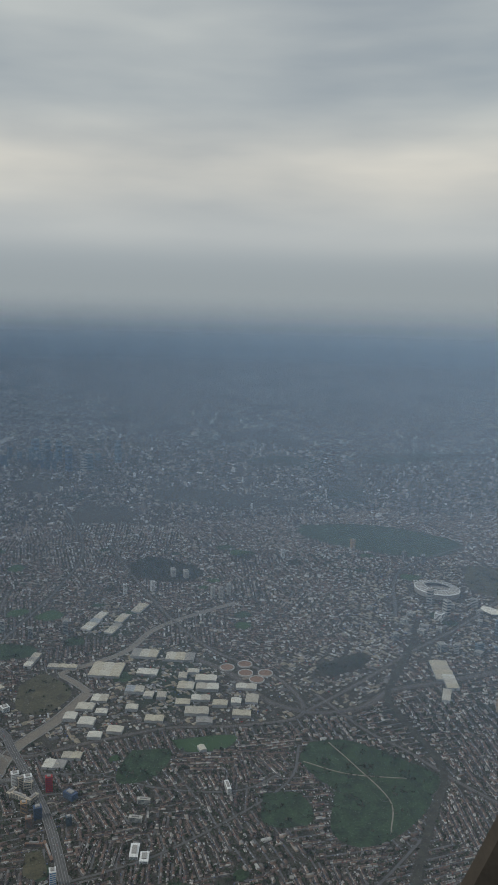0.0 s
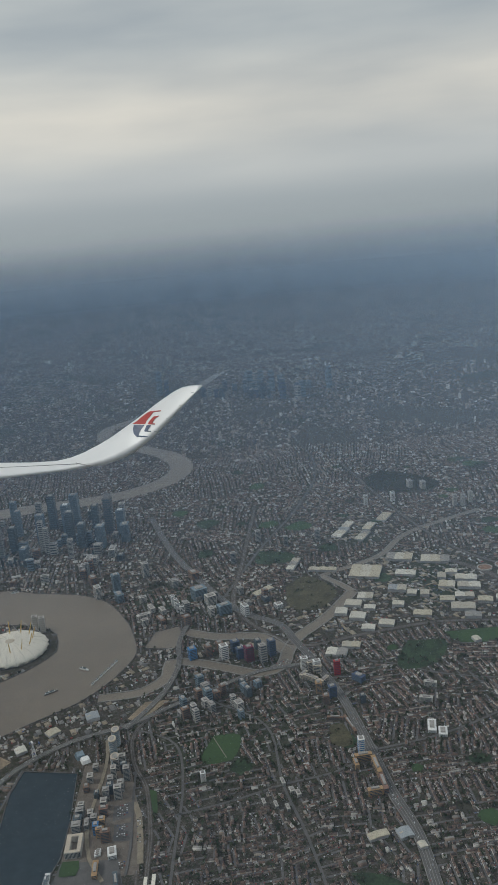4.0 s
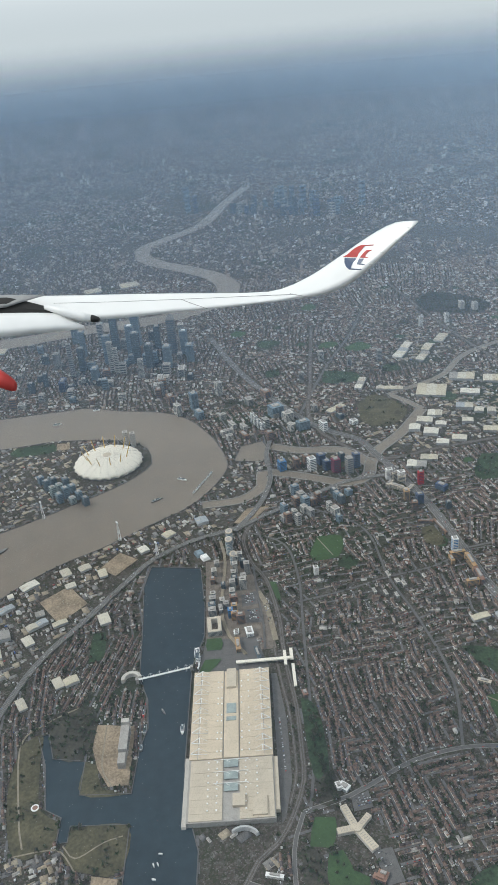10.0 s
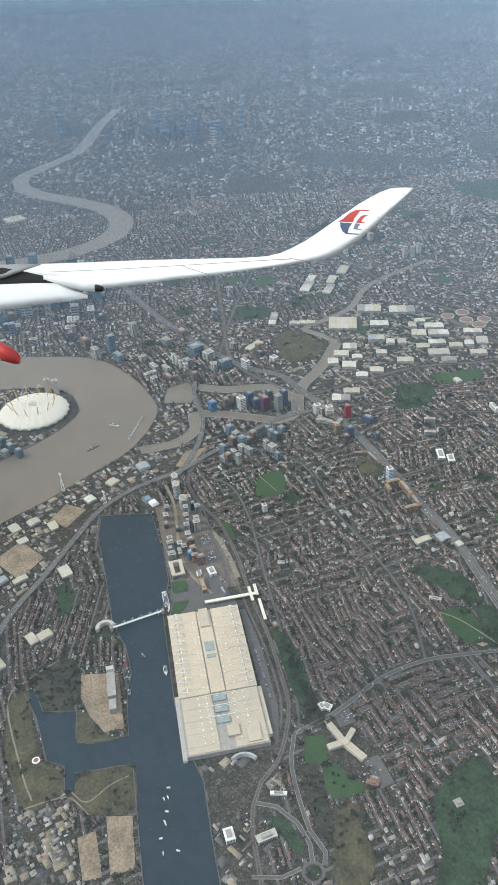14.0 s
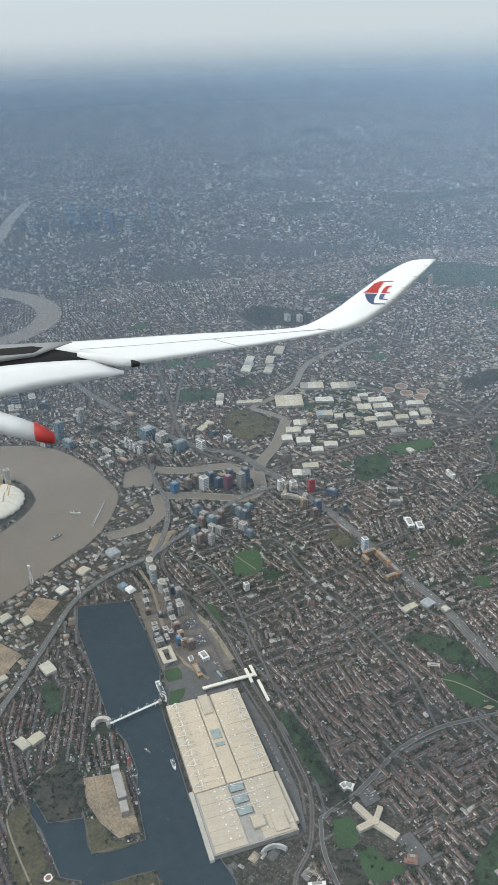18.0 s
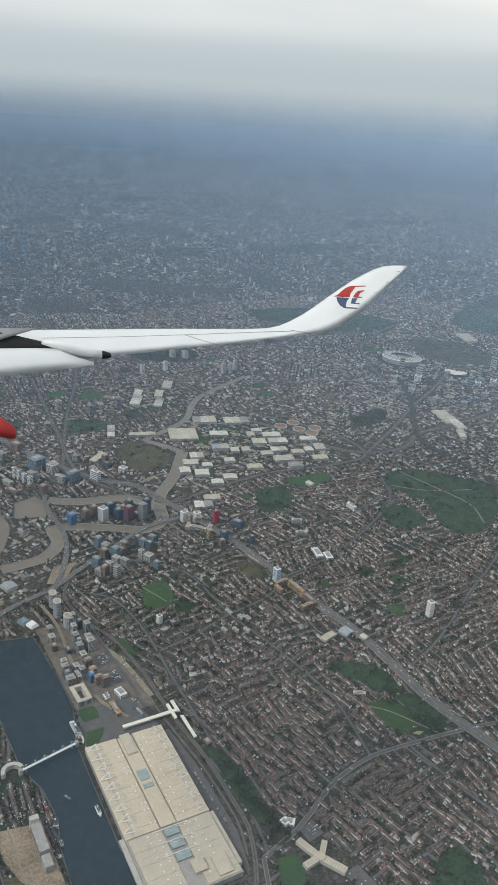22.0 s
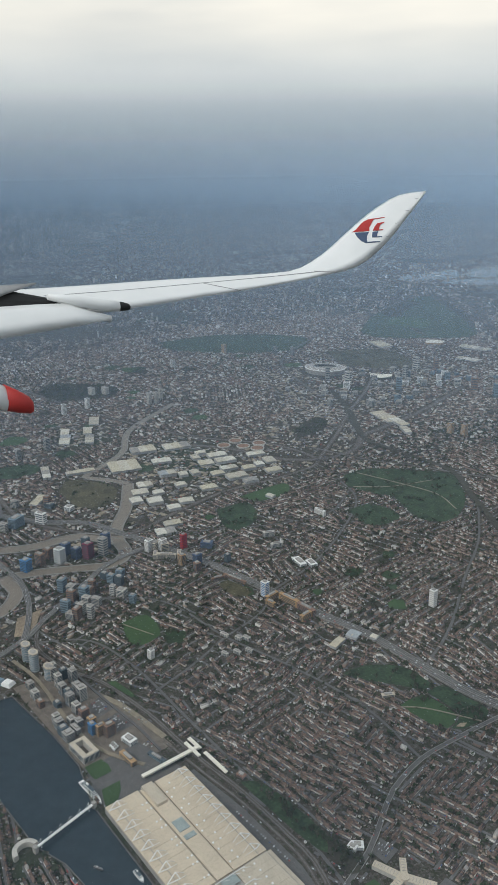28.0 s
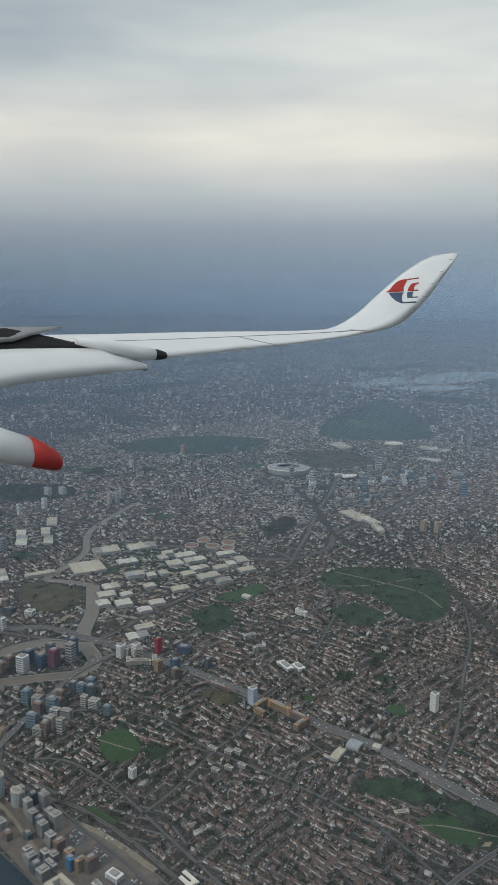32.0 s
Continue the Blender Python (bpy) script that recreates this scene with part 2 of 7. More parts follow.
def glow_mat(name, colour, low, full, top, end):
    """Emission that paints bright haze on the horizon: clear at its foot, thick at eye level, thinning out into the
    cloud above.
    """
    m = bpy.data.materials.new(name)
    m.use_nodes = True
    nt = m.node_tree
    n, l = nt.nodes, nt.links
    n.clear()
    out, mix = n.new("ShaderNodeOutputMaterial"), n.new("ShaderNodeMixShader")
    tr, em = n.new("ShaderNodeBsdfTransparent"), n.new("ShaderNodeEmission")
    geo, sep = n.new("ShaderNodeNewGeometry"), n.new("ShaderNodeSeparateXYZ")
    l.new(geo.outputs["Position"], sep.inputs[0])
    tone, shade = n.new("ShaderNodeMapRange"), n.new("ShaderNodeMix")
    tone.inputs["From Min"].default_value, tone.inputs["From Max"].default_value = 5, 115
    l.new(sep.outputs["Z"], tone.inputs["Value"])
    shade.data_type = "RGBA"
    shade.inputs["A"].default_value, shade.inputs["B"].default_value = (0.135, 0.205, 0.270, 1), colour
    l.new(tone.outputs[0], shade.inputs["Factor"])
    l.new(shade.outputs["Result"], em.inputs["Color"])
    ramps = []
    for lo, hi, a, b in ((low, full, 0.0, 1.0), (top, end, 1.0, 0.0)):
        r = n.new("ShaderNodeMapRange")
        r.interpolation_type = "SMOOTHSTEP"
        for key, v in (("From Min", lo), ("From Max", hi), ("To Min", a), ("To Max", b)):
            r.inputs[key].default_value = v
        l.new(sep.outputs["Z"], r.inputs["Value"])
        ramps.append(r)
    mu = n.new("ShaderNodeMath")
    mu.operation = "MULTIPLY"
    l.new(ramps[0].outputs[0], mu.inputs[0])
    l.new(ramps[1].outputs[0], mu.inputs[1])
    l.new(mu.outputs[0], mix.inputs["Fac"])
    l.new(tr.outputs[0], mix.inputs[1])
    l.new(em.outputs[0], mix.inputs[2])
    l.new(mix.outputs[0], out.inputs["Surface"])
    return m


# tint of the see-through sheets that stand in for haze
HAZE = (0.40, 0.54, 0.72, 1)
ROOFS = [(0.0, (0.084, 0.070, 0.066)), (0.26, (0.142, 0.102, 0.086)), (0.46, (0.178, 0.123, 0.098)), (0.62, (0.102, 0.087, 0.081)), (0.78, (0.225, 0.148, 0.112)),
         (0.87, (0.215, 0.195, 0.178)), (0.955, (0.36, 0.335, 0.305))]
WALLS = [(0.0, (0.25, 0.178, 0.138)), (0.26, (0.36, 0.288, 0.225)), (0.46, (0.215, 0.158, 0.126)), (0.60, (0.46, 0.40, 0.335)), (0.80, (0.66, 0.625, 0.57))]
BLOCKS = [(0.0, (0.20, 0.185, 0.165)), (0.25, (0.34, 0.32, 0.29)), (0.5, (0.14, 0.13, 0.125)), (0.74, (0.33, 0.31, 0.28)), (0.92, (0.50, 0.48, 0.44))]
FAR = [(0.0, (0.150, 0.122, 0.108)), (0.28, (0.230, 0.182, 0.155)), (0.48, (0.110, 0.096, 0.088)), (0.62, (0.30, 0.255, 0.218)), (0.82, (0.40, 0.36, 0.315)), (0.955, (0.58, 0.55, 0.51))]
CARS = [(0.0, (0.60, 0.60, 0.59)), (0.20, (0.08, 0.08, 0.085)), (0.55, (0.35, 0.36, 0.37)), (0.75, (0.3, 0.04, 0.035)), (0.85, (0.05, 0.09, 0.22)), (0.93, (0.8, 0.8, 0.8))]
LEAVES = [(0.0, (0.056, 0.074, 0.037)), (0.4, (0.098, 0.083, 0.058)), (0.62, (0.045, 0.066, 0.034)), (0.85, (0.117, 0.104, 0.078))]
M = dict(
    ground=ground_mat(),
    thames=mat("river_water", (0.20, 0.165, 0.125), 0.12, 0.02, 0.3, bump=0.15, spec=0.3),
    dock=mat("dock_water", (0.022, 0.036, 0.044), 0.2, 0.05, 0.25, bump=0.12, spec=0.3),
    # pale base colour stands in for clouds reflected on the reservoirs
    lake=mat("lake_water", (0.35, 0.42, 0.46), 0.08, 0.02, 0.25),
    yard=mat("hardstanding", (0.3, 0.27, 0.22), 0.3, 0.5, rand="island", ramp=[(0.0, (0.30, 0.25, 0.18)), (0.35, (0.22, 0.21, 0.195)), (0.6, (0.13, 0.125, 0.12)), (0.8, (0.36, 0.31, 0.23))]),
    asphalt=mat("faded_asphalt", (0.125, 0.118, 0.111), 0.2, 0.5),
    street=mat("street_asphalt", (0.135, 0.128, 0.122), 0.3, 0.8),
    kerb=mat("concrete_edge", (0.26, 0.245, 0.22), 0.25, 0.8),
    paint=mat("worn_road_paint", (0.36, 0.36, 0.35), 0.2, 2.0),
    ballast=mat("rail_ballast", (0.115, 0.098, 0.082), 0.4, 0.4),
    steel=mat("worn_steel", (0.25, 0.24, 0.23), 0.2, 1.0, 0.45, 0.8),
    grass=mat("park_grass", (0.038, 0.060, 0.028), 0.6, 0.22, fine=5.0),
    pitch=mat("mown_grass", (0.049, 0.086, 0.032), 0.2, 0.2),
    rough=mat("rough_grass", (0.085, 0.076, 0.042), 0.5, 0.18),
    scrub=mat("dark_scrub", (0.06, 0.055, 0.04), 0.45, 0.25, bump=0.6),
    sand=mat("bare_sandy_ground", (0.275, 0.215, 0.148), 0.45, 0.16, fine=9.0),
    roof=mat("tiled_roofs", (0.1, 0.1, 0.1), 0.25, 1.5, rand="island", ramp=ROOFS),
    lean=mat("flat_felt_roofs", (0.2, 0.2, 0.2), 0.2, 1.0, rand="island", ramp=[(0.0, (0.12, 0.11, 0.10)), (0.4, (0.16, 0.145, 0.13)), (0.58, (0.09, 0.08, 0.073)), (0.78, (0.50, 0.48, 0.45))]),
    far=mat("far_roofs", (0.2, 0.2, 0.2), 0.2, 0.4, rand="island", ramp=FAR),
    wall=mat("house_walls", (0.2, 0.2, 0.2), 0.2, 1.5, rand="island", ramp=WALLS),
    block=mat("block_roofs", (0.2, 0.2, 0.2), 0.22, 0.8, rand="island", ramp=BLOCKS),
    car=mat("car_paint", (0.5, 0.5, 0.5), 0.05, 1.0, 0.3, rand="island", ramp=CARS),
    leaf=mat("leaf_clumps", (0.06, 0.06, 0.04), 0.4, 1.2, 0.95, rand="island", ramp=LEAVES),
    bark=mat("bark", (0.12, 0.09, 0.065), 0.3, 2.0),
    shed=mat("pale_metal_roof", (0.62, 0.60, 0.53), 0.18, 0.35, 0.6, rand="object", ramp=[(0.0, (0.46, 0.42, 0.34)), (0.25, (0.55, 0.51, 0.42)), (0.52, (0.30, 0.285, 0.26)), (0.6, (0.50, 0.45, 0.34)), (0.82, (0.62, 0.59, 0.51)), (0.97, (0.33, 0.35, 0.36))]),
    shedwall=mat("metal_cladding", (0.42, 0.42, 0.41), 0.15, 0.6, 0.6),
    cream=mat("cream_membrane_roof", (0.60, 0.505, 0.38), 0.10, 0.25, 0.75),
    cream2=mat("pale_grey_roof", (0.53, 0.46, 0.36), 0.10, 0.3, 0.75),
    white=mat("white_painted_steel", (0.80, 0.79, 0.76), 0.06, 0.8, 0.45),
    tent=mat("white_fabric", (0.80, 0.75, 0.64), 0.06, 0.3, 0.8),
    yellow=mat("yellow_mast", (0.62, 0.40, 0.10), 0.12, 0.8, 0.5),
    # glass and glassd are lightened, with some distant haze put into the colour
    glass=mat("blue_grey_glass", (0.20, 0.26, 0.30), 0.25, 0.5, 0.18, spec=0.6),
    glassd=mat("dark_glass", (0.09, 0.115, 0.13), 0.3, 0.5, 0.15, spec=0.6),
    glassm=mat("mid_grey_glass", (0.145, 0.185, 0.21), 0.2, 0.5, 0.2, spec=0.6),
    paving=mat("tan_paving", (0.165, 0.138, 0.112), 0.35, 0.5),
    sandy=mat("worn_path", (0.26, 0.22, 0.16), 0.25, 0.6),
    glassg=mat("teal_glass_roof", (0.30, 0.345, 0.33), 0.25, 0.6, 0.45, spec=0.6),
    stone=mat("pale_stone_cladding", (0.50, 0.47, 0.42), 0.15, 0.5, 0.8),
    concrete=mat("weathered_concrete", (0.36, 0.34, 0.31), 0.2, 0.6),
    brick=mat("brown_brick", (0.24, 0.15, 0.105), 0.25, 0.8),
    ochre=mat("ochre_brick", (0.42, 0.27, 0.14), 0.2, 0.8),
    red=mat("red_paint", (0.42, 0.04, 0.035), 0.1, 0.8, 0.5),
    maroon=mat("maroon_cladding", (0.20, 0.04, 0.075), 0.15, 0.6, 0.6),
    blue=mat("bright_blue_cladding", (0.075, 0.21, 0.42), 0.1, 0.6, 0.4),
    navy=mat("navy_cladding", (0.07, 0.10, 0.17), 0.15, 0.6, 0.4),
    rust=mat("rust_red_cladding", (0.26, 0.155, 0.115), 0.2, 0.8, 0.7),
    black=mat("black_tip_and_bay_shade", (0.02, 0.02, 0.02), 0.2, 1.0, 0.6),
    wing=mat("white_aircraft_paint", (0.80, 0.80, 0.79), 0.03, 0.05, 0.35, spec=0.5),
    seal=mat("dark_rubber_seal", (0.060, 0.049, 0.037), 0.2, 0.3, 0.8),
    seam=mat("grey_seal", (0.30, 0.30, 0.30), 0.1, 0.3, 0.6),
)

# ---- building blocks ----


def part(name, me, material, parent=None, label=""):
    """A mesh or bmesh as one object, under a thing or a part."""
    if isinstance(me, bmesh.types.BMesh):
        bm, me = me, bpy.data.meshes.new(name)
        bm.to_mesh(me)
        bm.free()
    for q in (material if isinstance(material, (list, tuple)) else [material]):
        if len(me.materials) < (len(material) if isinstance(material, (list, tuple)) else 1):
            me.materials.append(q)
    ob = new(name, me)
    ob.parent = parent
    return tagged(ob, label)


def thing(name, x, y, z=0.0, turn=0.0, label="", category="", group="", kind=""):
    ob = new(name)
    ob.empty_display_size = 0.5
    ob.matrix_basis = pose(x, y, z, 0, 0, turn)
    return tagged(ob, label, category, group, kind)


def box(x0, x1, y0, y1, z0, z1, bm=None, taper=0.0):
    bm = bm or bmesh.new()
    cx, cy = (x0 + x1) / 2, (y0 + y1) / 2
    v = []
    for z, s in ((z0, 1.0), (z1, 1.0 - taper)):
        for x, y in ((x0, y0), (x1, y0), (x1, y1), (x0, y1)):
            v.append(bm.verts.new((cx + (x - cx) * s, cy + (y - cy) * s, z)))
    for f in ((0, 3, 2, 1), (4, 5, 6, 7), (0, 1, 5, 4), (1, 2, 6, 5), (2, 3, 7, 6), (3, 0, 4, 7)):
        bm.faces.new([v[i] for i in f])
    return bm


def tube(rings, closed=True, bm=None):
    """A skin over rings of points, capped at both ends."""
    bm = bm or bmesh.new()
    vs = [[bm.verts.new(p) for p in r] for r in rings]
    k = len(vs[0])
    for a, b in zip(vs, vs[1:]):
        for i in range(k):
            bm.faces.new((a[i], a[(i + 1) % k], b[(i + 1) % k], b[i]))
    if closed:
        bm.faces.new(vs[0][::-1])
        bm.faces.new(vs[-1])
    return bm


def rod(p, q, r0, r1=None, n=6, bm=None):
    p, q = Vector(p), Vector(q)
    d = (q - p).normalized()
    a = d.orthogonal().normalized()
    b = d.cross(a)
    r1 = r0 if r1 is None else r1
    return tube([[c + (a * math.cos(i * 2 * math.pi / n) + b * math.sin(i * 2 * math.pi / n)) * r for i in range(n)] for c, r in ((p, r0), (q, r1))], bm=bm)


def drum(r0, r1, z0, z1, n=20, ry=1.0, bm=None):
    return tube([[(r * math.cos(i * 2 * math.pi / n), ry * r * math.sin(i * 2 * math.pi / n), z) for i in range(n)] for r, z in ((r0, z0), (r1, z1))], bm=bm)


def sheet(pts, z, bm=None):
    bm = bm or bmesh.new()
    vs = [bm.verts.new((x, y, z)) for x, y in pts]
    for t in tessellate_polygon([[Vector((x, y, 0)) for x, y in pts]]):
        f = bm.faces.new([vs[i] for i in t])
        f.normal_update()
        if f.normal.z < 0:
            f.normal_flip()
    return bm


def smooth_line(pts, step=4.0):
    """A line through the points with rounded corners (Catmull-Rom)."""
    p = [Vector(q) for q in pts]
    p = [p[0] * 2 - p[1], *p, p[-1] * 2 - p[-2]]
    out = []
    for a, b, c, d in zip(p, p[1:], p[2:], p[3:]):
        k = max(1, int((c - b).length / step))
        for i in range(k):
            t = i / k
            out.append(0.5 * ((2 * b) + (c - a) * t + (2 * a - 5 * b + 4 * c - d) * t * t + (3 * b - a - 3 * c + d) * t ** 3))
    return out + [p[-2]]


def ribbon(line, width, z0, z1, bm=None, shift=0.0):
    """A strip with edges of real height along a line in plan."""
    bm = bm or bmesh.new()
    rows = []
    for i, q in enumerate(line):
        d = (line[min(i + 1, len(line) - 1)] - line[max(i - 1, 0)]).normalized()
        nrm = Vector((-d.y, d.x))
        l, r = q + nrm * (shift + width / 2), q + nrm * (shift - width / 2)
        rows.append([bm.verts.new(v) for v in ((l.x, l.y, z0), (l.x, l.y, z1), (r.x, r.y, z1), (r.x, r.y, z0))])
    for a, b in zip(rows, rows[1:]):
        for i in range(3):
            bm.faces.new((a[i], b[i], b[i + 1], a[i + 1]))
    return bm


# ---- plan of what is kept free of houses ----
GX0, GY0, GN, GM, GS = -900.0, -420.0, 2080, 2840, 0.5
MASK = np.zeros((GM, GN), np.uint8)


def mark_poly(pts, code, grow=0.0):
    pts = np.array([(p[0], p[1]) for p in pts])
    lo, hi = pts.min(0) - grow, pts.max(0) + grow
    i0, i1 = [int(np.clip((v - GX0) / GS, 0, GN)) for v in (lo[0], hi[0] + 1)]
    j0, j1 = [int(np.clip((v - GY0) / GS, 0, GM)) for v in (lo[1], hi[1] + 1)]
    if i1 <= i0 or j1 <= j0:
        return
    x, y = np.meshgrid(GX0 + (np.arange(i0, i1) + 0.5) * GS, GY0 + (np.arange(j0, j1) + 0.5) * GS)
    inside = np.zeros(x.shape, bool)
    for (xa, ya), (xb, yb) in zip(pts, np.roll(pts, -1, 0)):
        if ya != yb:
            inside ^= ((ya > y) != (yb > y)) & (x < (xb - xa) * (y - ya) / (yb - ya) + xa)
    MASK[j0:j1, i0:i1][inside] = code


def mark_line(line, width, code):
    for a, b in zip(line, line[1:]):
        d = b - a
        if d.length < 1e-6:
            continue
        d.normalize()
        nrm = Vector((-d.y, d.x)) * (width / 2)
        e = d * 0.4
        mark_poly([a - e + nrm, b + e + nrm, b + e - nrm, a - e - nrm], code)


def mark_box(x, y, w, d, turn, code=4):
    c, s = math.cos(radians(turn)), math.sin(radians(turn))
    mark_poly([(x + c * u - s * v, y + s * u + c * v) for u, v in ((-w / 2, -d / 2), (w / 2, -d / 2), (w / 2, d / 2), (-w / 2, d / 2))], code)


def free(x, y):
    i, j = ((x - GX0) / GS).astype(int), ((y - GY0) / GS).astype(int)
    ok = (i >= 0) & (i < GN) & (j >= 0) & (j < GM)
    r = np.ones(len(x), bool)
    r[ok] = MASK[j[ok], i[ok]] == 0
    return r


def code_at(x, y):
    i, j = np.clip(((x - GX0) / GS).astype(int), 0, GN - 1), np.clip(((y - GY0) / GS).astype(int), 0, GM - 1)
    return MASK[j, i]


GABLE = (np.array([(-.5, -.5, 0), (.5, -.5, 0), (.5, .5, 0), (-.5, .5, 0), (-.5, -.5, 1), (.5, -.5, 1), (.5, .5, 1), (-.5, .5, 1), (-.5, 0, 1.5), (.5, 0, 1.5)]),
         [(0, 1, 5, 4), (2, 3, 7, 6), (1, 2, 6, 9, 5), (3, 0, 4, 8, 7), (4, 5, 9, 8), (6, 7, 8, 9)], [0, 0, 0, 0, 1, 1])
CUBE = (GABLE[0][:8], [(0, 1, 5, 4), (1, 2, 6, 5), (2, 3, 7, 6), (3, 0, 4, 7), (4, 5, 6, 7)], [0, 0, 0, 0, 1])
FLAT = (GABLE[0][:4], [(0, 1, 2, 3)], [0])


def many(name, shape, x, y, z, turn, sx, sy, sz, mats):
    """One mesh of many small pieces of one shape, each with its own place, turn and size."""
    V, F, K = shape
    n, k = len(x), len(V)
    c, s = np.cos(turn)[:, None], np.sin(turn)[:, None]
    u, v = V[None, :, 0] * sx[:, None], V[None, :, 1] * sy[:, None]
    P = np.stack([x[:, None] + c * u - s * v, y[:, None] + s * u + c * v, z[:, None] + V[None, :, 2] * sz[:, None]], 2).reshape(-1, 3)
    flat = np.concatenate([np.array(f) for f in F])
    sizes = np.array([len(f) for f in F])
    loops = (flat[None] + (np.arange(n) * k)[:, None]).reshape(-1)
    sizes = np.tile(sizes, n)
    starts = np.concatenate([[0], np.cumsum(sizes)[:-1]])
    me = bpy.data.meshes.new(name)
    me.vertices.add(len(P))
    me.vertices.foreach_set("co", P.reshape(-1).astype(np.float32))
    me.loops.add(len(loops))
    me.loops.foreach_set("vertex_index", loops.astype(np.int32))
    me.polygons.add(len(sizes))
    me.polygons.foreach_set("loop_start", starts.astype(np.int32))
    me.polygons.foreach_set("material_index", np.tile(np.array(K), n).astype(np.int32))
    for q in mats:
        me.materials.append(q)
    me.update(calc_edges=True)
    return new(name, me)



# ---- ground, water, roads, parks ----
bm = bmesh.new()
rings = [0, 150, 400, 900, 2000, 4600]
prev = None
for r in rings:
    row = [bm.verts.new((100 + r * math.cos(i * math.pi / 36), r * math.sin(i * math.pi / 36), 0)) for i in range(72)] if r else [bm.verts.new((100, 0, 0))]
    if prev:
        for i in range(72):
            a, b = row[i], row[(i + 1) % 72]
            bm.faces.new((prev[0], a, b) if len(prev) == 1 else (prev[i], a, b, prev[(i + 1) % 72]))
    prev = row
tagged(part("ground", bm, M["ground"]), "brown and green city ground reaching the hazy horizon", "ground", kind="structure")

THAMES = [(110, -170), (40, -140), (-20, -112), (-56, -88), (-73, -70), (-82, -55), (-95, -38), (-108, -20), (-119, -11), (-132, -4), (-147, 0), (-169, -5), (-182, -10),
          (-203, -22), (-215, -39), (-222, -63), (-229, -80), (-227, -107), (-224, -139), (-222, -190), (-235, -250), (-190, -250), (-180, -190), (-183, -140),
          (-187, -105), (-189, -91), (-185, -65), (-181, -52), (-173, -43), (-163, -39), (-154, -38), (-142, -45), (-131, -57), (-120, -73), (-109, -89),
          (-101, -102), (-85, -125), (-40, -160), (40, -195), (110, -225)]
REACH = [(-345, -215), (-358, -150), (-372, -101), (-378, -62), (-388, -32), (-407, -9), (-432, 3), (-458, 3), (-488, -9), (-518, -34), (-548, -62), (-580, -78), (-612, -76), (-640, -58), (-668, -36),
         (-700, -20), (-745, -8), (-800, 4), (-850, 18), (-900, 34)]
DOCK = [(-66, -32), (-62, -12), (-37, -10), (-21, -10), (-6, -14), (35, -15), (53, -13), (63, -10.5), (80, -11), (120, -11), (120, -30), (86, -30), (53, -29.5), (52, -46),
        (57, -46), (57, -49), (49, -49), (46, -54), (30, -57), (19, -61), (18, -58), (28, -55), (30, -45), (42, -45), (43, -30), (27, -29), (19, -27), (7, -28), (-3, -31.5), (-29, -32.5), (-53, -34)]
BASIN = [(-149, 3), (-164, 7), (-168, 18), (-157, 21), (-146, 17)]


def round_poly(pts, step=5.0):
    line = smooth_line([*pts[-2:], *pts, *pts[:2]], step)
    a = min(range(len(line)), key=lambda i: (line[i] - Vector(pts[0])).length)
    return [(p.x, p.y) for p in smooth_line([*pts, pts[0]], step)[:-1]]


def water(name, pts, m, label, curved=True):
    pts = round_poly(pts) if curved else pts
    mark_poly(pts, 1)
    tagged(part(name, sheet(pts, 0.06), M[m]), label, "water", kind="structure")
    line = [Vector(p) for p in [*pts, pts[0]]]
    tagged(part("river_wall" if m == "thames" else "quay_edge", ribbon(line, 0.32, -0.1, 0.3), M["asphalt"]), "weathered concrete edge along the water", "quay", kind="structure")


water("river_water", THAMES, "thames", "brown muddy tidal river with a soft sheen")
reach = smooth_line(REACH, 6.0)
banks = [[], []]
for i, q in enumerate(reach):
    d = (reach[min(i + 1, len(reach) - 1)] - reach[max(i - 1, 0)]).normalized()
    for side, bank in zip((1, -1), banks):
        bank.append(q + Vector((-d.y, d.x)) * side * (12.0 - 6.0 * i / len(reach)))
water("river_water", [(p.x, p.y) for p in banks[0] + banks[1][::-1]], "thames", "brown river winding away into the haze", False)
water("dock_water", DOCK, "dock", "dark blue still water of a large dock", False)
water("basin_water", BASIN, "thames", "small grey tidal basin beside the river", False)


def creek(pts, w, z=0.07):
    line = smooth_line(pts)
    mark_line(line, w + 1.2, 1)
    tagged(part("creek_water", ribbon(line, w, -0.1, z), M["thames"]), "muddy brown creek between embankments", "water", kind="structure")
    bank = ribbon(line, 0.6, -0.1, 0.25, shift=w / 2)
    ribbon(line, 0.6, -0.1, 0.25, bank, shift=-w / 2)
    tagged(part("creek_bank", bank, M["kerb"]), "pale muddy creek bank", "bank", kind="structure")


creek([(-110, -12), (-112, 6), (-123, 16), (-134, 16), (-132, 27), (-124, 43), (-118, 55), (-123, 65), (-134, 68), (-147, 74), (-164, 89), (-189, 105)], 5.6)
creek([(-134, 68), (-150, 57), (-154, 36), (-161, 22)], 6.0, 0.085)
creek([(-189, 105), (-200, 99), (-211, 92), (-215, 98), (-222, 113), (-233, 128), (-262, 150), (-290, 200)], 3.4, 0.08)
RES = [[(-551, 714), (-575, 772), (-562, 780), (-525, 734)], [(-525, 740), (-562, 790), (-560, 840), (-515, 790)], [(-545, 850), (-540, 960), (-480, 1000), (-470, 880), (-500, 800)], [(-446, 761), (-500, 735), (-490, 790), (-440, 840)]]
for pts in RES:
    tagged(part("reservoir_water", sheet(round_poly(pts, 12), 0.3), M["lake"]), "pale reservoir with the cloud reflection put into its colour, far away", "water", kind="structure")


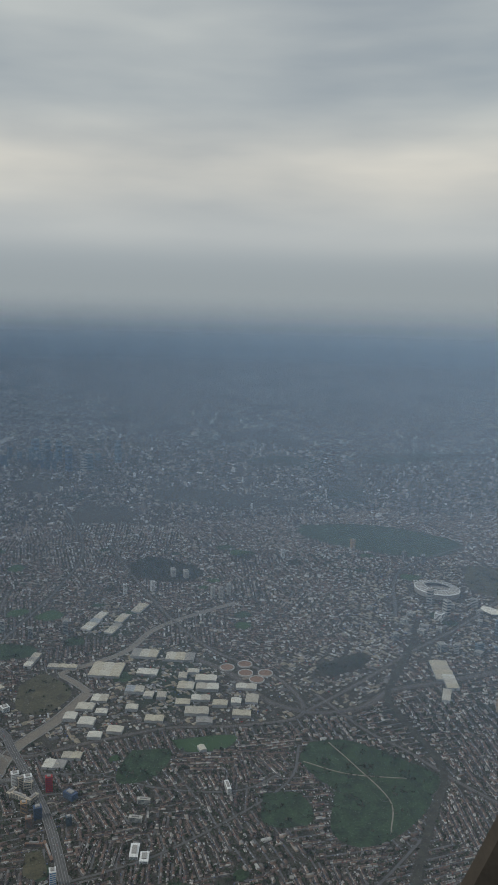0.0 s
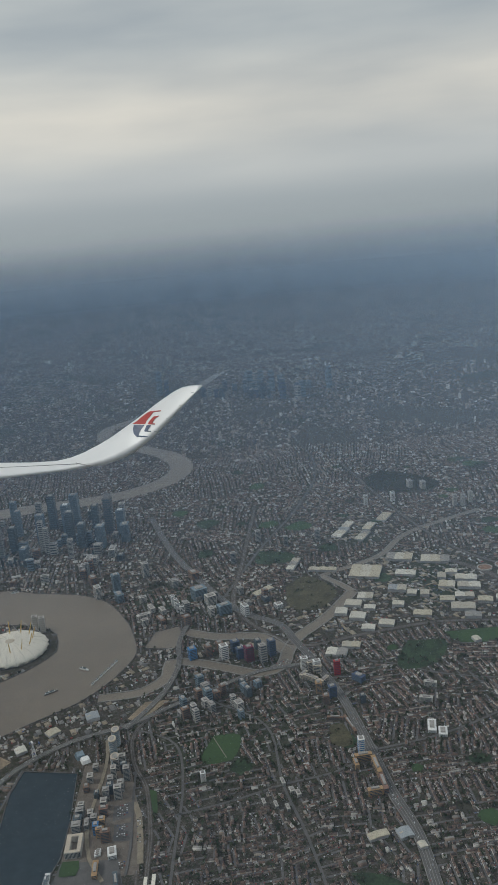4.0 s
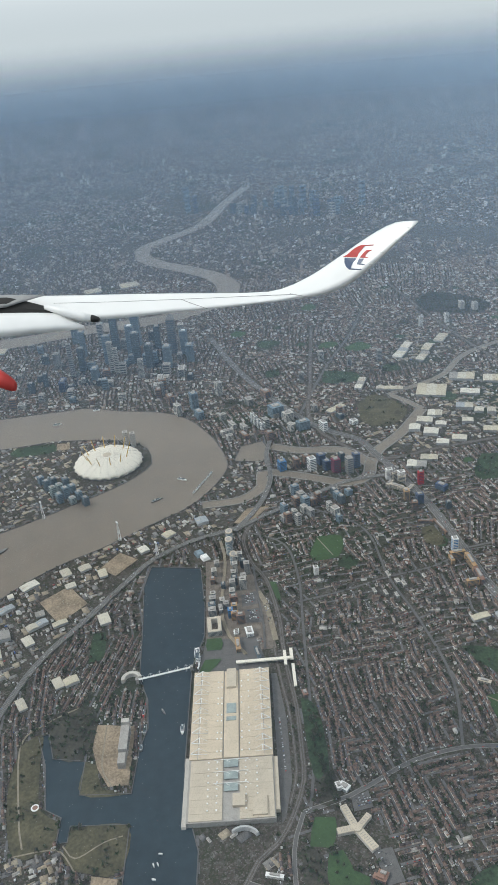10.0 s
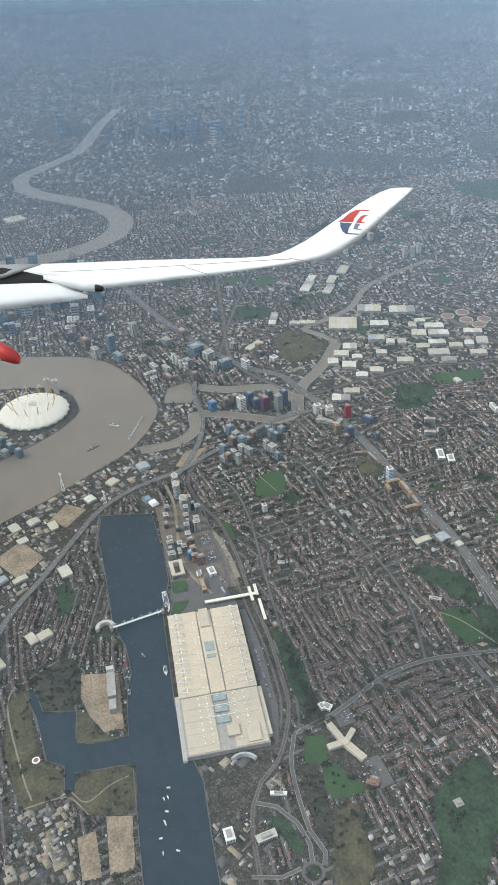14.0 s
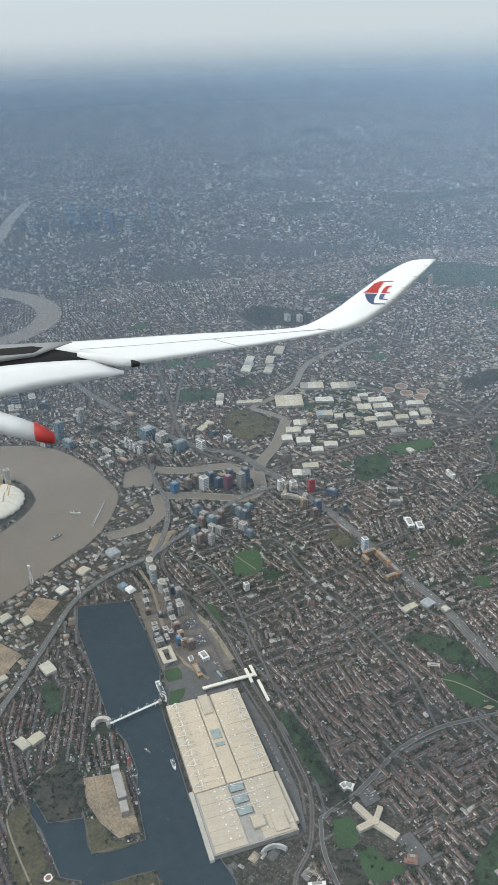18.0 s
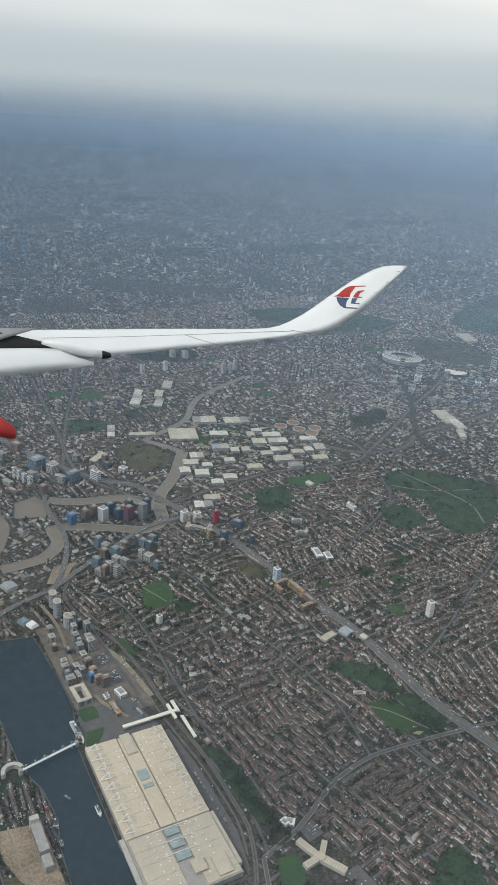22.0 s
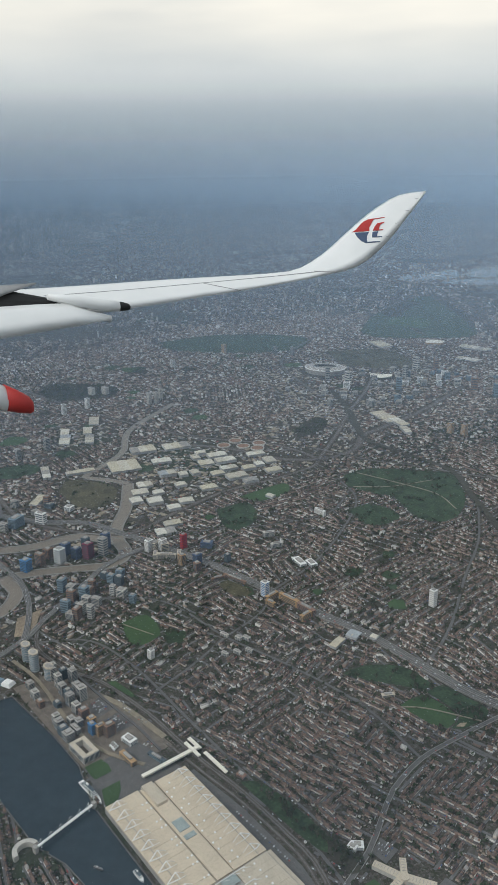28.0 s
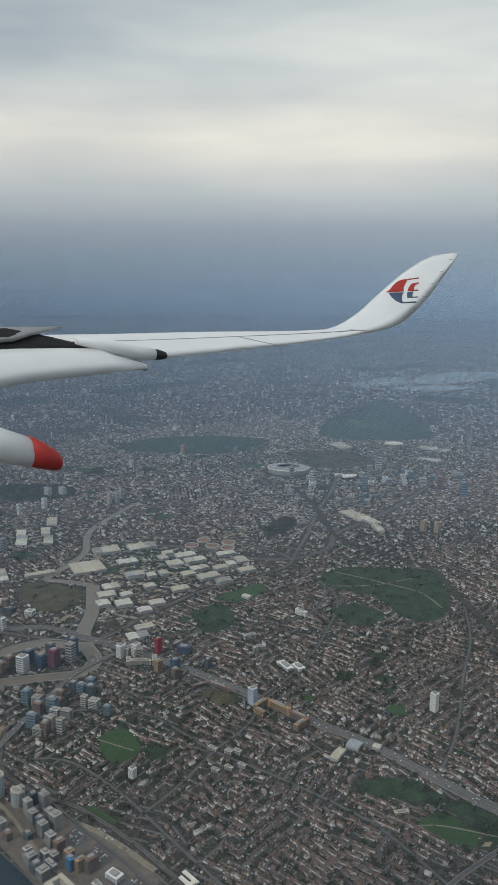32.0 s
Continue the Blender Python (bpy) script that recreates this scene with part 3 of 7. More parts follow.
def road(name, pts, w, z=0.12, m="asphalt", label="", marks=True, lanes=0):
    line = smooth_line(pts)
    mark_line(line, w + 0.7, 2)
    r = tagged(part(name, ribbon(line, w, 0.0 if z < 0.3 else z - 0.25, z), M[m]), label, "road", kind="structure")
    if marks:
        kb = ribbon(line, 0.16, 0, z + 0.06, shift=w / 2)
        ribbon(line, 0.16, 0, z + 0.06, kb, shift=-w / 2)
        part("kerb", kb, M["kerb"], r)
    if lanes:
        part("central_reserve", ribbon(line, 0.16, z, z + 0.1), M["kerb"], r)
        for k in (-1, 1):
            part("lane_line", ribbon(line, 0.06, z, z + 0.012, shift=k * w / 4), M["paint"], r)
    return line


A13 = road("trunk_road", [(-330, -10), (-260, 10), (-196, 37), (-173, 52), (-160, 66), (-143, 72), (-125, 78), (-92, 87), (-60, 92), (-37, 95), (-17, 99), (4, 99.5), (25, 100), (39, 102.4), (55, 106), (90, 114), (140, 124)],
           3.5, 0.5, label="wide grey dual carriageway with a central barrier", lanes=1)
SILVER = road("elevated_road", [(60, -82), (20, -78), (-4, -72), (-20, -65), (-33, -56), (-54, -43), (-70, -32), (-81, -17), (-89, 4), (-97, 16), (-107, 33), (-119, 54), (-122, 73)],
              1.9, 0.6, label="raised concrete road curving past the dock", lanes=1)
LOWER = road("river_crossing_road", [(-86, 2), (-97, 9), (-112, 16), (-130, 20), (-145, 19), (-158, 20), (-175, 24)], 2.0, 0.7, label="pale curved flyover crossing the creek", lanes=1)
LANE = road("suburban_main_road", [(45, 122), (42, 110), (39.7, 95.7), (38, 81), (37, 66), (40, 51), (45, 41), (50, 31), (54, 18)], 1.3, 0.1, label="curving main road between terraces")
road("suburban_road", [(54, 18), (61, 15.4), (69.5, 14.2), (84, 14.6), (90.6, 16.9), (94, 15.8)], 1.1, 0.1, label="grey access road beside the railway")
road("suburban_road", [(73, 2.3), (75.4, 7.6), (81.2, 11.9), (87.6, 13.6), (92.4, 13)], 1.1, 0.1, label="curved grey slip road with grass verges")
road("suburban_road", [(-86, 6), (-74, 22), (-50, 26), (-20, 25), (10, 24), (34, 23), (53, 20)], 0.9, 0.08, label="long straight grey residential road", marks=False)
road("suburban_road", [(-58, 92), (-50, 78), (-46, 60), (-40, 42), (-36, 25)], 0.9, 0.08, label="grey residential road with parked cars", marks=False)
road("suburban_road", [(-100, 36), (-80, 56), (-46, 60), (-20, 66), (10, 70), (37, 66)], 0.9, 0.08, label="grey residential road with parked cars", marks=False)
road("suburban_road", [(-60, 93), (-66, 120), (-80, 150), (-100, 180), (-125, 192)], 1.0, 0.08, label="grey residential road running north", marks=False)
road("suburban_road", [(10, 99), (0, 125), (-20, 160), (-36, 190), (-60, 222)], 1.0, 0.08, label="grey residential road running north", marks=False)
road("suburban_road", [(-125, 80), (-118, 108), (-105, 130), (-98, 160), (-110, 185)], 1.0, 0.08, label="grey residential road running north", marks=False)
road("suburban_road", [(39, 80), (62, 84), (90, 92), (130, 100)], 1.0, 0.08, label="grey residential road with parked cars", marks=False)
road("dock_road", [(-80, -4), (-65, -2.2), (-37.3, -3.9), (-30, -3.4), (-20, -1.0), (-10, 4.5)], 1.2, 0.35, "sandy", "tan paved dockside road between flats", False)
road("dock_road", [(-60, 9), (-46, 9.6), (-35, 10.4), (-24, 11.2), (-12, 11)], 0.8, 0.36, label="grey road behind the dockside flats", marks=False)
RAIL = road("railway", [(-100, 16), (-83, 6), (-64, 8.1), (-50.7, 13.6), (-28.5, 16.9), (-13.3, 17.3), (-0.5, 18), (15, 19.4), (33.5, 19.5), (43.7, 19.0), (54.4, 15.3), (62.5, 10.6), (67.3, 5.1), (73.8, 1.5), (82.7, -0.4), (94.6, -0.9), (130, -4)], 1.5, 0.15, "ballast", "brown ballasted railway with several tracks", False)
RAIL2 = road("railway", [(-13.2, 14.1), (3.6, 15.5), (17.6, 17.0), (35, 17.4), (43.2, 16.8), (51, 14.6)], 0.9, 0.16, "ballast", "brown ballasted siding beside the main tracks", False)
ring = [(95.1 + 2.6 * math.cos(math.radians(a)), 12.5 + 2.6 * math.sin(math.radians(a))) for a in range(0, 361, 20)]
road("roundabout", ring, 0.9, 0.11, label="small roundabout with a grass island", marks=False)
road("suburban_road", [(92.7, -3), (94.5, 4.4), (93.4, 9.8)], 0.9, 0.1, label="grey slip road to the roundabout")
road("suburban_road", [(97.7, 12), (106, 9), (125, 8)], 0.9, 0.1, label="grey access road beside the wood")
road("goods_strip", [(-44, 10.2), (-38.2, 12.2), (-28, 13.8), (-16, 15.0)], 1.9, 0.2, "sandy", "sandy yard strip beside the railway", False)
RAILN = road("railway", [(-330, 60), (-240, 50), (-185, 45), (-150, 62), (-138, 78), (-143, 100), (-149, 137), (-145, 171), (-150, 201), (-186, 199), (-230, 170), (-300, 150), (-420, 130)], 2.4, 0.15, "ballast", "dark brown railway cutting through the works", False)
RAILS = road("railway", [(-150, 201), (-175, 240), (-200, 275), (-235, 330), (-290, 400)], 2.4, 0.15, "ballast", "dark brown railway leading to the stadium district", False)
road("greenway_path", [(-240, 300), (-209, 282), (-161, 248), (-140, 245), (-107, 246), (-90, 243), (-65, 225), (-32, 203), (20, 170), (80, 150)], 3.0, 0.3, "scrub", "raised tree-lined path running straight through houses", False)
RAILC = road("railway", [(-230, 150), (-198, 175), (-166, 187), (-150, 206), (-150, 230), (-163, 250), (-166, 272), (-172, 313), (-190, 380)], 4.2, 0.13, "ballast", "broad dark railway corridor round the works", False)
RAILE = road("railway", [(-167, 213), (-132, 224), (-111, 236), (-88, 246), (-60, 262), (-20, 290)], 2.0, 0.14, "ballast", "dark brown railway between terraces", False)
road("far_road", [(-560, 95), (-420, 110), (-330, 90), (-260, 62), (-196, 40)], 1.6, 0.1, label="long straight road into the city", marks=False)
road("far_road", [(-250, 290), (-330, 330), (-380, 420), (-430, 560), (-470, 700)], 2.2, 0.2, label="pale trunk road leading north into the haze", marks=False)
for line, k in ((RAIL, 2), (RAIL2, 1), (RAILN, 2), (RAILS, 2), (RAILC, 3), (RAILE, 2)):
    for s in range(k):
        b = ribbon(line, 0.05, 0.15, 0.19, shift=(s - (k - 1) / 2) * 0.7 - 0.08)
        ribbon(line, 0.05, 0.15, 0.19, b, shift=(s - (k - 1) / 2) * 0.7 + 0.08)
        tagged(part("rail_track", b, M["steel"]), "pair of steel rails on ballast", "track", kind="structure")

PARKS = [
    ("sand", "stone-flagged quarter of dockside streets and yards", [(-66, -10), (-66, 6), (-34, 13.5), (-12, 15), (-12, 8), (-20, -9.5)]),
    ("sand", "paved dark car park behind the flats", [(-42.7, 3.6), (-44.7, 9.4), (-37.0, 9.9), (-35.8, 3.9)]),
    ("sand", "paved dark building plot behind the flats", [(-34.1, 4.8), (-34.5, 10.5), (-26.2, 11.1), (-26.8, 5.4)]),
    ("sand", "paved strip of dark tarmac between hall and railway", [(0, 12.4), (0, 14.2), (20, 16), (43, 15.8), (55, 13.2), (57, 12.0)]),
    ("sand", "paved plaza beside the hall", [(-19, -9.5), (-19, 8), (-3, 12), (-2, -12)]),
    ("pitch", "bright mown oval sports field", [(17.8, 78.4), (17.6, 83), (18.7, 88.0), (23.0, 89.1), (31.4, 88.6), (33.6, 81.8), (29.7, 79.4), (21.7, 78.4)]),
    ("grass", "rough green park beside the trunk road", [(-5, 76.7), (-3.3, 85.5), (3.9, 94), (11.9, 95), (18, 94), (17, 90), (9.8, 85.5), (0.5, 78.6)]),
    ("grass", "dull green park strip beside the oval field", [(18.5, 90.2), (19.5, 96.8), (27.5, 97.6), (36, 98.2), (37.6, 92.1), (36.4, 84.6), (34.2, 82.6), (32.2, 89.4), (23, 90.2)]),
    ("sand", "small bare earth patch in the park", [(34.6, 84.2), (34.4, 86.5), (35.6, 88.2), (36.2, 86)]),
    ("grass", "large dull green common", [(-126, 197), (-124, 214), (-105, 232), (-91, 241), (-80, 232), (-78, 212), (-92, 196), (-113, 189)]),
    ("grass", "grey-green cemetery with rows of graves", [(-90, 196), (-78, 212), (-80, 232), (-66, 220), (-56, 198), (-66, 187)]),
    ("grass", "small dark green park among terraces", [(-94, 168), (-92, 181), (-80, 184), (-72, 179), (-76, 164)]),
    ("pitch", "flat green recreation ground", [(-139, 138), (-138, 166), (-128, 160), (-129, 143)]),
    ("grass", "green park below the railway", [(-134, 121), (-131, 137), (-114, 129), (-111, 114), (-121, 114)]),
    ("pitch", "green park with crossing paths", [(-77, 36), (-76, 46), (-62, 43), (-62, 32)]),
    ("grass", "small square green", [(-62, 45), (-58, 51), (-53, 46), (-56, 42)]),
    ("grass", "strip of rough lawn by the road", [(-78, 82), (-66, 88), (-62, 83), (-72, 79)]),
    ("grass", "large wooded park far off in the haze", [(-450, 290), (-440, 350), (-386, 400), (-352, 366), (-376, 318), (-420, 285)]),
    ("grass", "wide hazy marshland playing fields", [(-412, 520), (-450, 650), (-355, 590), (-288, 524), (-318, 469), (-357, 452)]),
    ("scrub", "dark belt of trees across the marsh", [(-420, 540), (-440, 600), (-425, 610), (-396, 548), (-330, 500), (-322, 490)]),
    ("scrub", "dark belt of trees along the marsh", [(-440, 655), (-355, 597), (-300, 540), (-292, 530), (-352, 584), (-430, 640)]),
    ("pitch", "pale mown fields on the marsh", [(-372, 500), (-392, 530), (-360, 545), (-338, 512)]),
    ("scrub", "dark wooded cemetery park among houses", [(-372, 140), (-386, 160), (-354, 188), (-332, 176), (-345, 143)]),
    ("grass", "green park beside flats", [(-253, 60), (-246, 78), (-234, 77), (-235, 58)]),
    ("scrub", "tree belt beside the railway", [(5, 22), (23, 25), (39, 27), (48, 29), (54, 27), (52, 23), (39, 22), (20, 21.5)]),
    ("pitch", "dark green all-weather pitch", [(55.7, 20.9), (56.3, 26.3), (65.4, 24.4), (64.4, 18.7)]),
    ("pitch", "green school playing field", [(66.6, 23.4), (66.2, 27.0), (72.0, 29.1), (74.3, 32.6), (76.7, 32.4), (76.6, 22.7), (69.5, 22.7)]),
    ("rough", "rough brown wood and scrub", [(79.4, 22.8), (80.0, 29.4), (87.5, 28.3), (95.6, 28.9), (103, 22.6), (99, 17.2), (91, 19)]),
    ("scrub", "overgrown allotments between road and wood", [(64.3, 16.6), (67.3, 21.8), (78.4, 21.8), (90, 19.2), (86, 17), (75, 16)]),
    ("grass", "grass verge inside the curving slip road", [(76.5, 3.5), (78.4, 7.4), (84, 11.2), (91, 11.6), (89, 9.4), (83, 6.8)]),
    ("grass", "round grass island of the roundabout", [(93.6, 12.5), (95.1, 14), (96.6, 12.5), (95.1, 11)]),
    ("pitch", "green cutting beside the railway", [(-49.4, 14.8), (-49.0, 17.0), (-37.6, 18.4), (-38, 17.0)]),
    ("grass", "green strip behind the station", [(12, 21), (14, 24.2), (21.7, 26.4), (40.6, 26.6), (44, 23), (36, 21.4)]),
    ("sand", "paved school yard of dark tarmac", [(67.2, 34.6), (66.6, 39.6), (76.0, 41.1), (77, 36.8)]),
    ("sand", "paved school car park", [(50.6, 31.4), (48.9, 36.4), (54.3, 37.0), (55.2, 31.6)]),
    ("rough", "bare yellow-brown yard between flats", [(-77, 79.4), (-77, 84.4), (-64, 86.4), (-65, 79)]),
    ("grass", "large green park with bare trees", [(82.4, 50), (75.5, 60.0), (74, 68.2), (90, 66), (107.3, 53), (125, 44), (125, 34), (104.7, 41.5), (98.0, 46), (91.0, 47)]),
    ("rough", "rough grass on the old quay", [(30, -45), (32, -41), (40, -39), (43, -31), (42, -44.5)]),
    ("rough", "yellow-green rough grass peninsula with paths", [(52.5, -45.5), (53.5, -30), (67, -30.5), (67, -38), (63, -46)]),
    ("rough", "rough brown park strip by the dock", [(22, -66), (18, -60), (30, -58.5), (46, -55.5), (50, -50), (58, -50), (60, -60), (40, -66)]),
    ("scrub", "dark scrubland behind the mill", [(10, -58), (17, -58.5), (28, -54), (29, -46), (18, -43), (8, -46)]),
    ("sand", "large bare sandy plot", [(-49, -74), (-58, -64), (-46, -55), (-35, -64)]),
    ("sand", "bare sandy building site by the dock", [(67.5, -38), (69, -31), (84, -31.5), (84, -38)]),
    ("sand", "bare sandy building site", [(72, -46), (71, -41), (84, -40), (84, -45)]),
    ("sand", "sandy demolition yard beside the mill", [(16, -43), (18, -31), (40, -31), (40, -37), (33, -41), (25, -43.5)]),
    ("sand", "sandy plot by the river", [(-78, -46), (-72, -38), (-62, -46), (-68, -53)]),
    ("sand", "sandy works ground by the creek", [(-104, 18), (-99, 14), (-90, 8), (-93, 2), (-104, 8)]),
    ("rough", "rough development land inside the river bend", [(-201, 72), (-212, 84), (-190, 97), (-172, 85), (-178, 72)]),
    ("scrub", "narrow railway lands with scrub", [(-196, 222), (-206, 252), (-192, 248), (-183, 224)]),
    ("rough", "grass parkland round the stadium", [(-330, 380), (-300, 420), (-250, 400), (-258, 375), (-290, 360)]),
    ("grass", "green space east of the stadium district", [(-130, 380), (-120, 410), (-90, 400), (-95, 370)]),
    ("pitch", "square lawn on the dockside plaza", [(-19.5, -9), (-19.5, -4), (-13.5, -4), (-13.5, -9)]),
    ("pitch", "narrow lawn beside the hall", [(-9, -9.5), (-3, -11.5), (-3, -8), (-9, -4)]),
    ("grass", "green sports ground on the peninsula", [(-186, -93), (-184, -112), (-175, -112), (-177, -90)]),
    ("sand", "brown sports court on the peninsula", [(-185, -84), (-186, -91), (-178, -90), (-178, -83)]),
    ("grass", "roadside lawn below the viaduct", [(-12, -50), (-28, -50), (-28, -46), (-14, -45)]),
    ("sand", "white-ringed bare patch in the park", [(44, -58), (44, -56), (46, -56), (46, -58)]),
]
rp = random.Random(21)
for i in range(64):
    x, y, r = (rp.uniform(-430, -165), rp.uniform(-15, 330), rp.uniform(3.5, 9)) if i < 40 else (rp.uniform(-130, 60), rp.uniform(104, 205), rp.uniform(1.8, 4.2))
    if all(code_at(np.array([x + a, x - a, x, x]), np.array([y, y, y + a, y - a])).max() == 0 for a in (0.0, r)):
        k = rp.choice(("scrub", "grass", "grass", "pitch"))
        PARKS.append((k, {"scrub": "dark wooded green among houses", "grass": "small dull green park among houses", "pitch": "small mown playing field among houses"}[k],
                      [(x + r * rp.uniform(0.6, 1.2) * math.cos(j * math.pi / 3.5), y + r * rp.uniform(0.6, 1.2) * math.sin(j * math.pi / 3.5)) for j in range(7)]))
for pi, (k, label, pts) in enumerate(PARKS):
    pts = pts if k == "sand" else round_poly(pts, 3.0)
    mark_poly(pts, {"sand": 5, "scrub": 6}.get(k, 3))
    tagged(part("bare_ground" if k == "sand" else "park", sheet(pts, 0.045 + 0.0045 * (pi % 58)), M["asphalt" if "paved" in label else "paving" if "flagged" in label else k]), label, "bare ground" if k == "sand" else "park", kind="structure")

# yards and works, with sheds and stacks in place of houses
WORKS = [
    [(70, -86), (20, -80), (-4, -74), (-33, -58), (-70, -34), (-84, -15), (-92, 4), (-106, 10), (-107, -20), (-82, -55), (-56, -88), (0, -120), (80, -150)],
    [(-101, -102), (-120, -73), (-142, -45), (-154, -38), (-173, -43), (-189, -91), (-186, -170), (-80, -150)],
    [(-235, 128), (-190, 110), (-150, 78), (-138, 92), (-148, 137), (-143, 170), (-148, 200), (-190, 200), (-235, 165)],
    [(-200, 66), (-214, 86), (-190, 100), (-160, 82), (-152, 74), (-166, 66)],
    [(-160, 205), (-215, 205), (-225, 275), (-170, 255), (-150, 225)],
    [(-119, -10), (-147, 1), (-133, 13), (-116, 6)],
    [(57, -10), (57, 9), (66, 10), (84, 4), (110, -6), (110, -11)],
    [(60, -47), (60, -62), (120, -72), (120, -31), (86, -31), (84, -46)],
    [(-140, 66), (-122, 40), (-126, 30), (-140, 22), (-152, 30), (-150, 55)],
    [(-255, 100), (-300, 120), (-290, 150), (-250, 135)],
    [(-330, 290), (-230, 250), (-190, 270), (-190, 320), (-220, 420), (-330, 440)],
]
for pts in WORKS:
    free_before = MASK.copy()
    mark_poly(pts, 7)
    MASK[free_before != 0] = free_before[free_before != 0]

# ---- see-through sheets tinted as haze, one behind the other ----
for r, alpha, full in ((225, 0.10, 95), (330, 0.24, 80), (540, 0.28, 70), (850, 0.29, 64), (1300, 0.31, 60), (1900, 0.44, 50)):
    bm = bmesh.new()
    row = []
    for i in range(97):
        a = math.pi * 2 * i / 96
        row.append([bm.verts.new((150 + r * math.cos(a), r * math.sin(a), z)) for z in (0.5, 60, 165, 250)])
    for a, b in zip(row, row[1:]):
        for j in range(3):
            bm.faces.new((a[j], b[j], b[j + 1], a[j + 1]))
    tagged(part("haze_sheet", bm, haze_sheet_mat("haze", alpha, 0.5, full, r)), "see-through blue-grey sheet painted as haze over the far city", "haze", kind="stuff")

# added glowing ring; its colour ramp paints the horizon's bright haze
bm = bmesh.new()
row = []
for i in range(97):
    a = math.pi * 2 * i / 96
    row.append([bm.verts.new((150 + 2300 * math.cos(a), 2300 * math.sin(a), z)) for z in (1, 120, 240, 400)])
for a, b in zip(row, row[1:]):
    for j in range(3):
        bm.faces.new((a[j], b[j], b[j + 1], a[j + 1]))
tagged(part("backdrop", bm, glow_mat("horizon_haze_glow", (0.375, 0.40, 0.40, 1), -10, 78, 190, 360)), "glowing backdrop painted as pale bright haze along the far horizon", "backdrop", kind="structure")

# added flat sheet lays a faint haze tint over all below it
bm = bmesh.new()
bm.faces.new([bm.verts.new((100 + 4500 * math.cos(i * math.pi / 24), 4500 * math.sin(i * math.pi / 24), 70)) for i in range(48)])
tagged(part("flat_haze_sheet", bm, haze_sheet_mat("thin_haze_tint", 0.04, 10, 20, 0)), "thin even see-through sheet painted as haze over the city", "haze", kind="stuff")

# ---- the exhibition hall ----


def exhibition_hall():
    t = thing("exhibition_hall", -1, -0.5, 0, -1.2, "huge cream-roofed exhibition hall with white mast trusses beside the dock", "exhibition hall")
    L, W = 57.0, 24.5
    part("wall", box(0, L, -W / 2, W / 2, 0, 1.75), M["concrete"], t)
    part("quay_ramp", box(34, L + 0.5, -W / 2 - 1.3, -W / 2, 0, 0.9, taper=0.02), M["stone"], t, "brown stone terrace along the dock side")
    n = 15
    for side in (-1, 1):
        for i in range(n):
            x0 = i * 36.0 / n
            y0, y1 = (2.6, W / 2) if side > 0 else (-W / 2, -2.6)
            part("roof_panel", box(x0 + 0.02, x0 + 36.0 / n - 0.02, y0, y1, 1.75, 2.1 + 0.03 * (i % 2)), M["cream"], t)
    for i in range(9):
        x0 = 36.4 + i * 2.25
        for y0, y1 in ((-W / 2 + 0.6, -2.4), (2.4, W / 2 - 0.3)):
            part("roof_panel", box(x0, x0 + 2.21, y0, y1, 1.75, 2.0 + 0.025 * (i % 2)), M["cream2"], t, "pale grey roof panel")
    part("boulevard_roof", box(0.6, 36, -2.2, 2.2, 1.75, 2.25), M["cream"], t, "pale roof over the central boulevard")
    part("entrance_canopy", box(0.0, 8.5, -1.6, 1.6, 2.2, 3.0, taper=0.04), M["cream2"], t, "raised barrel roof over the entrance")
    for x0, x1 in ((15, 19), (20.5, 22)):
        part("rooflight", box(x0, x1, -1.5, 1.5, 2.25, 2.45), M["glassg"], t, "teal glass rooflight")
    for x in (36.8, 41.0, 45.0):
        part("white_truss", rod((x, -5, 2.3), (x, 5, 2.3), 0.10), M["white"], t)
        for y in (-4.5, -1.5, 1.5, 4.5):
            part("white_truss", rod((x, y, 2.1), (x + 1.4, y + 1.2, 2.9), 0.07), M["white"], t)
        part("rooflight", box(x, x + 2.6, -2, 2, 2.0, 2.22), M["glassg"], t, "glass roof strip")
    part("plant_room", box(49, 53, 0.5, 4, 1.9, 2.8), M["cream2"], t, "pale rooftop plant room")
    part("plant_room", box(50, 56, 6, 10, 1.9, 2.5), M["cream2"], t, "pale rooftop plant room")
    part("annex", box(36, 54, W / 2, W / 2 + 1.2, 0, 1.4), M["cream2"], t, "low side annex")
    for side in (-1, 1):
        part("roof_gutter", box(0.2, 36, side * (W / 2 - 2.4) - 0.08, side * (W / 2 - 2.4) + 0.08, 2.1, 2.17), M["concrete"], t, "dark gutter along the roof")
        for i in range(9):
            b = rod((0, 0, 0), (1.5, -side * 2.6, 1.3), 0.13)
            rod((0, 0, 0), (-0.6, -side * 2.6, 1.5), 0.13, bm=b)
            rod((1.5, -side * 2.6, 1.3), (-0.6, -side * 2.6, 1.5), 0.11, bm=b)
            rod((1.5, -side * 2.6, 1.3), (0.6, -side * 4.8, 0.1), 0.07, bm=b)
            rod((-0.6, -side * 2.6, 1.5), (-0.4, -side * 4.8, 0.1), 0.07, bm=b)
            o = part("mast_truss", b, M["white"], t, "white steel mast frame")
            o.location = (1.8 + i * 4.0, side * (W / 2 - 0.3), 2.1)
    vent = box(-0.22, 0.22, -0.22, 0.22, 0, 0.22)
    me = bpy.data.meshes.new("vent")
    vent.to_mesh(me)
    vent.free()
    for i in range(8):
        for y in (-6.5, -4.0, 4.2, 7.4):
            o = part("roof_vent", me, M["white"], t)
            o.location = (37.5 + i * 2.3, y, 2.02)
    for i in range(14):
        for y in (-4.2, -3.0, 3.2, 5.4):
            if (i * 7 + int(y * 3)) % 3:
                o = part("roof_vent", me, M["cream2"], t)
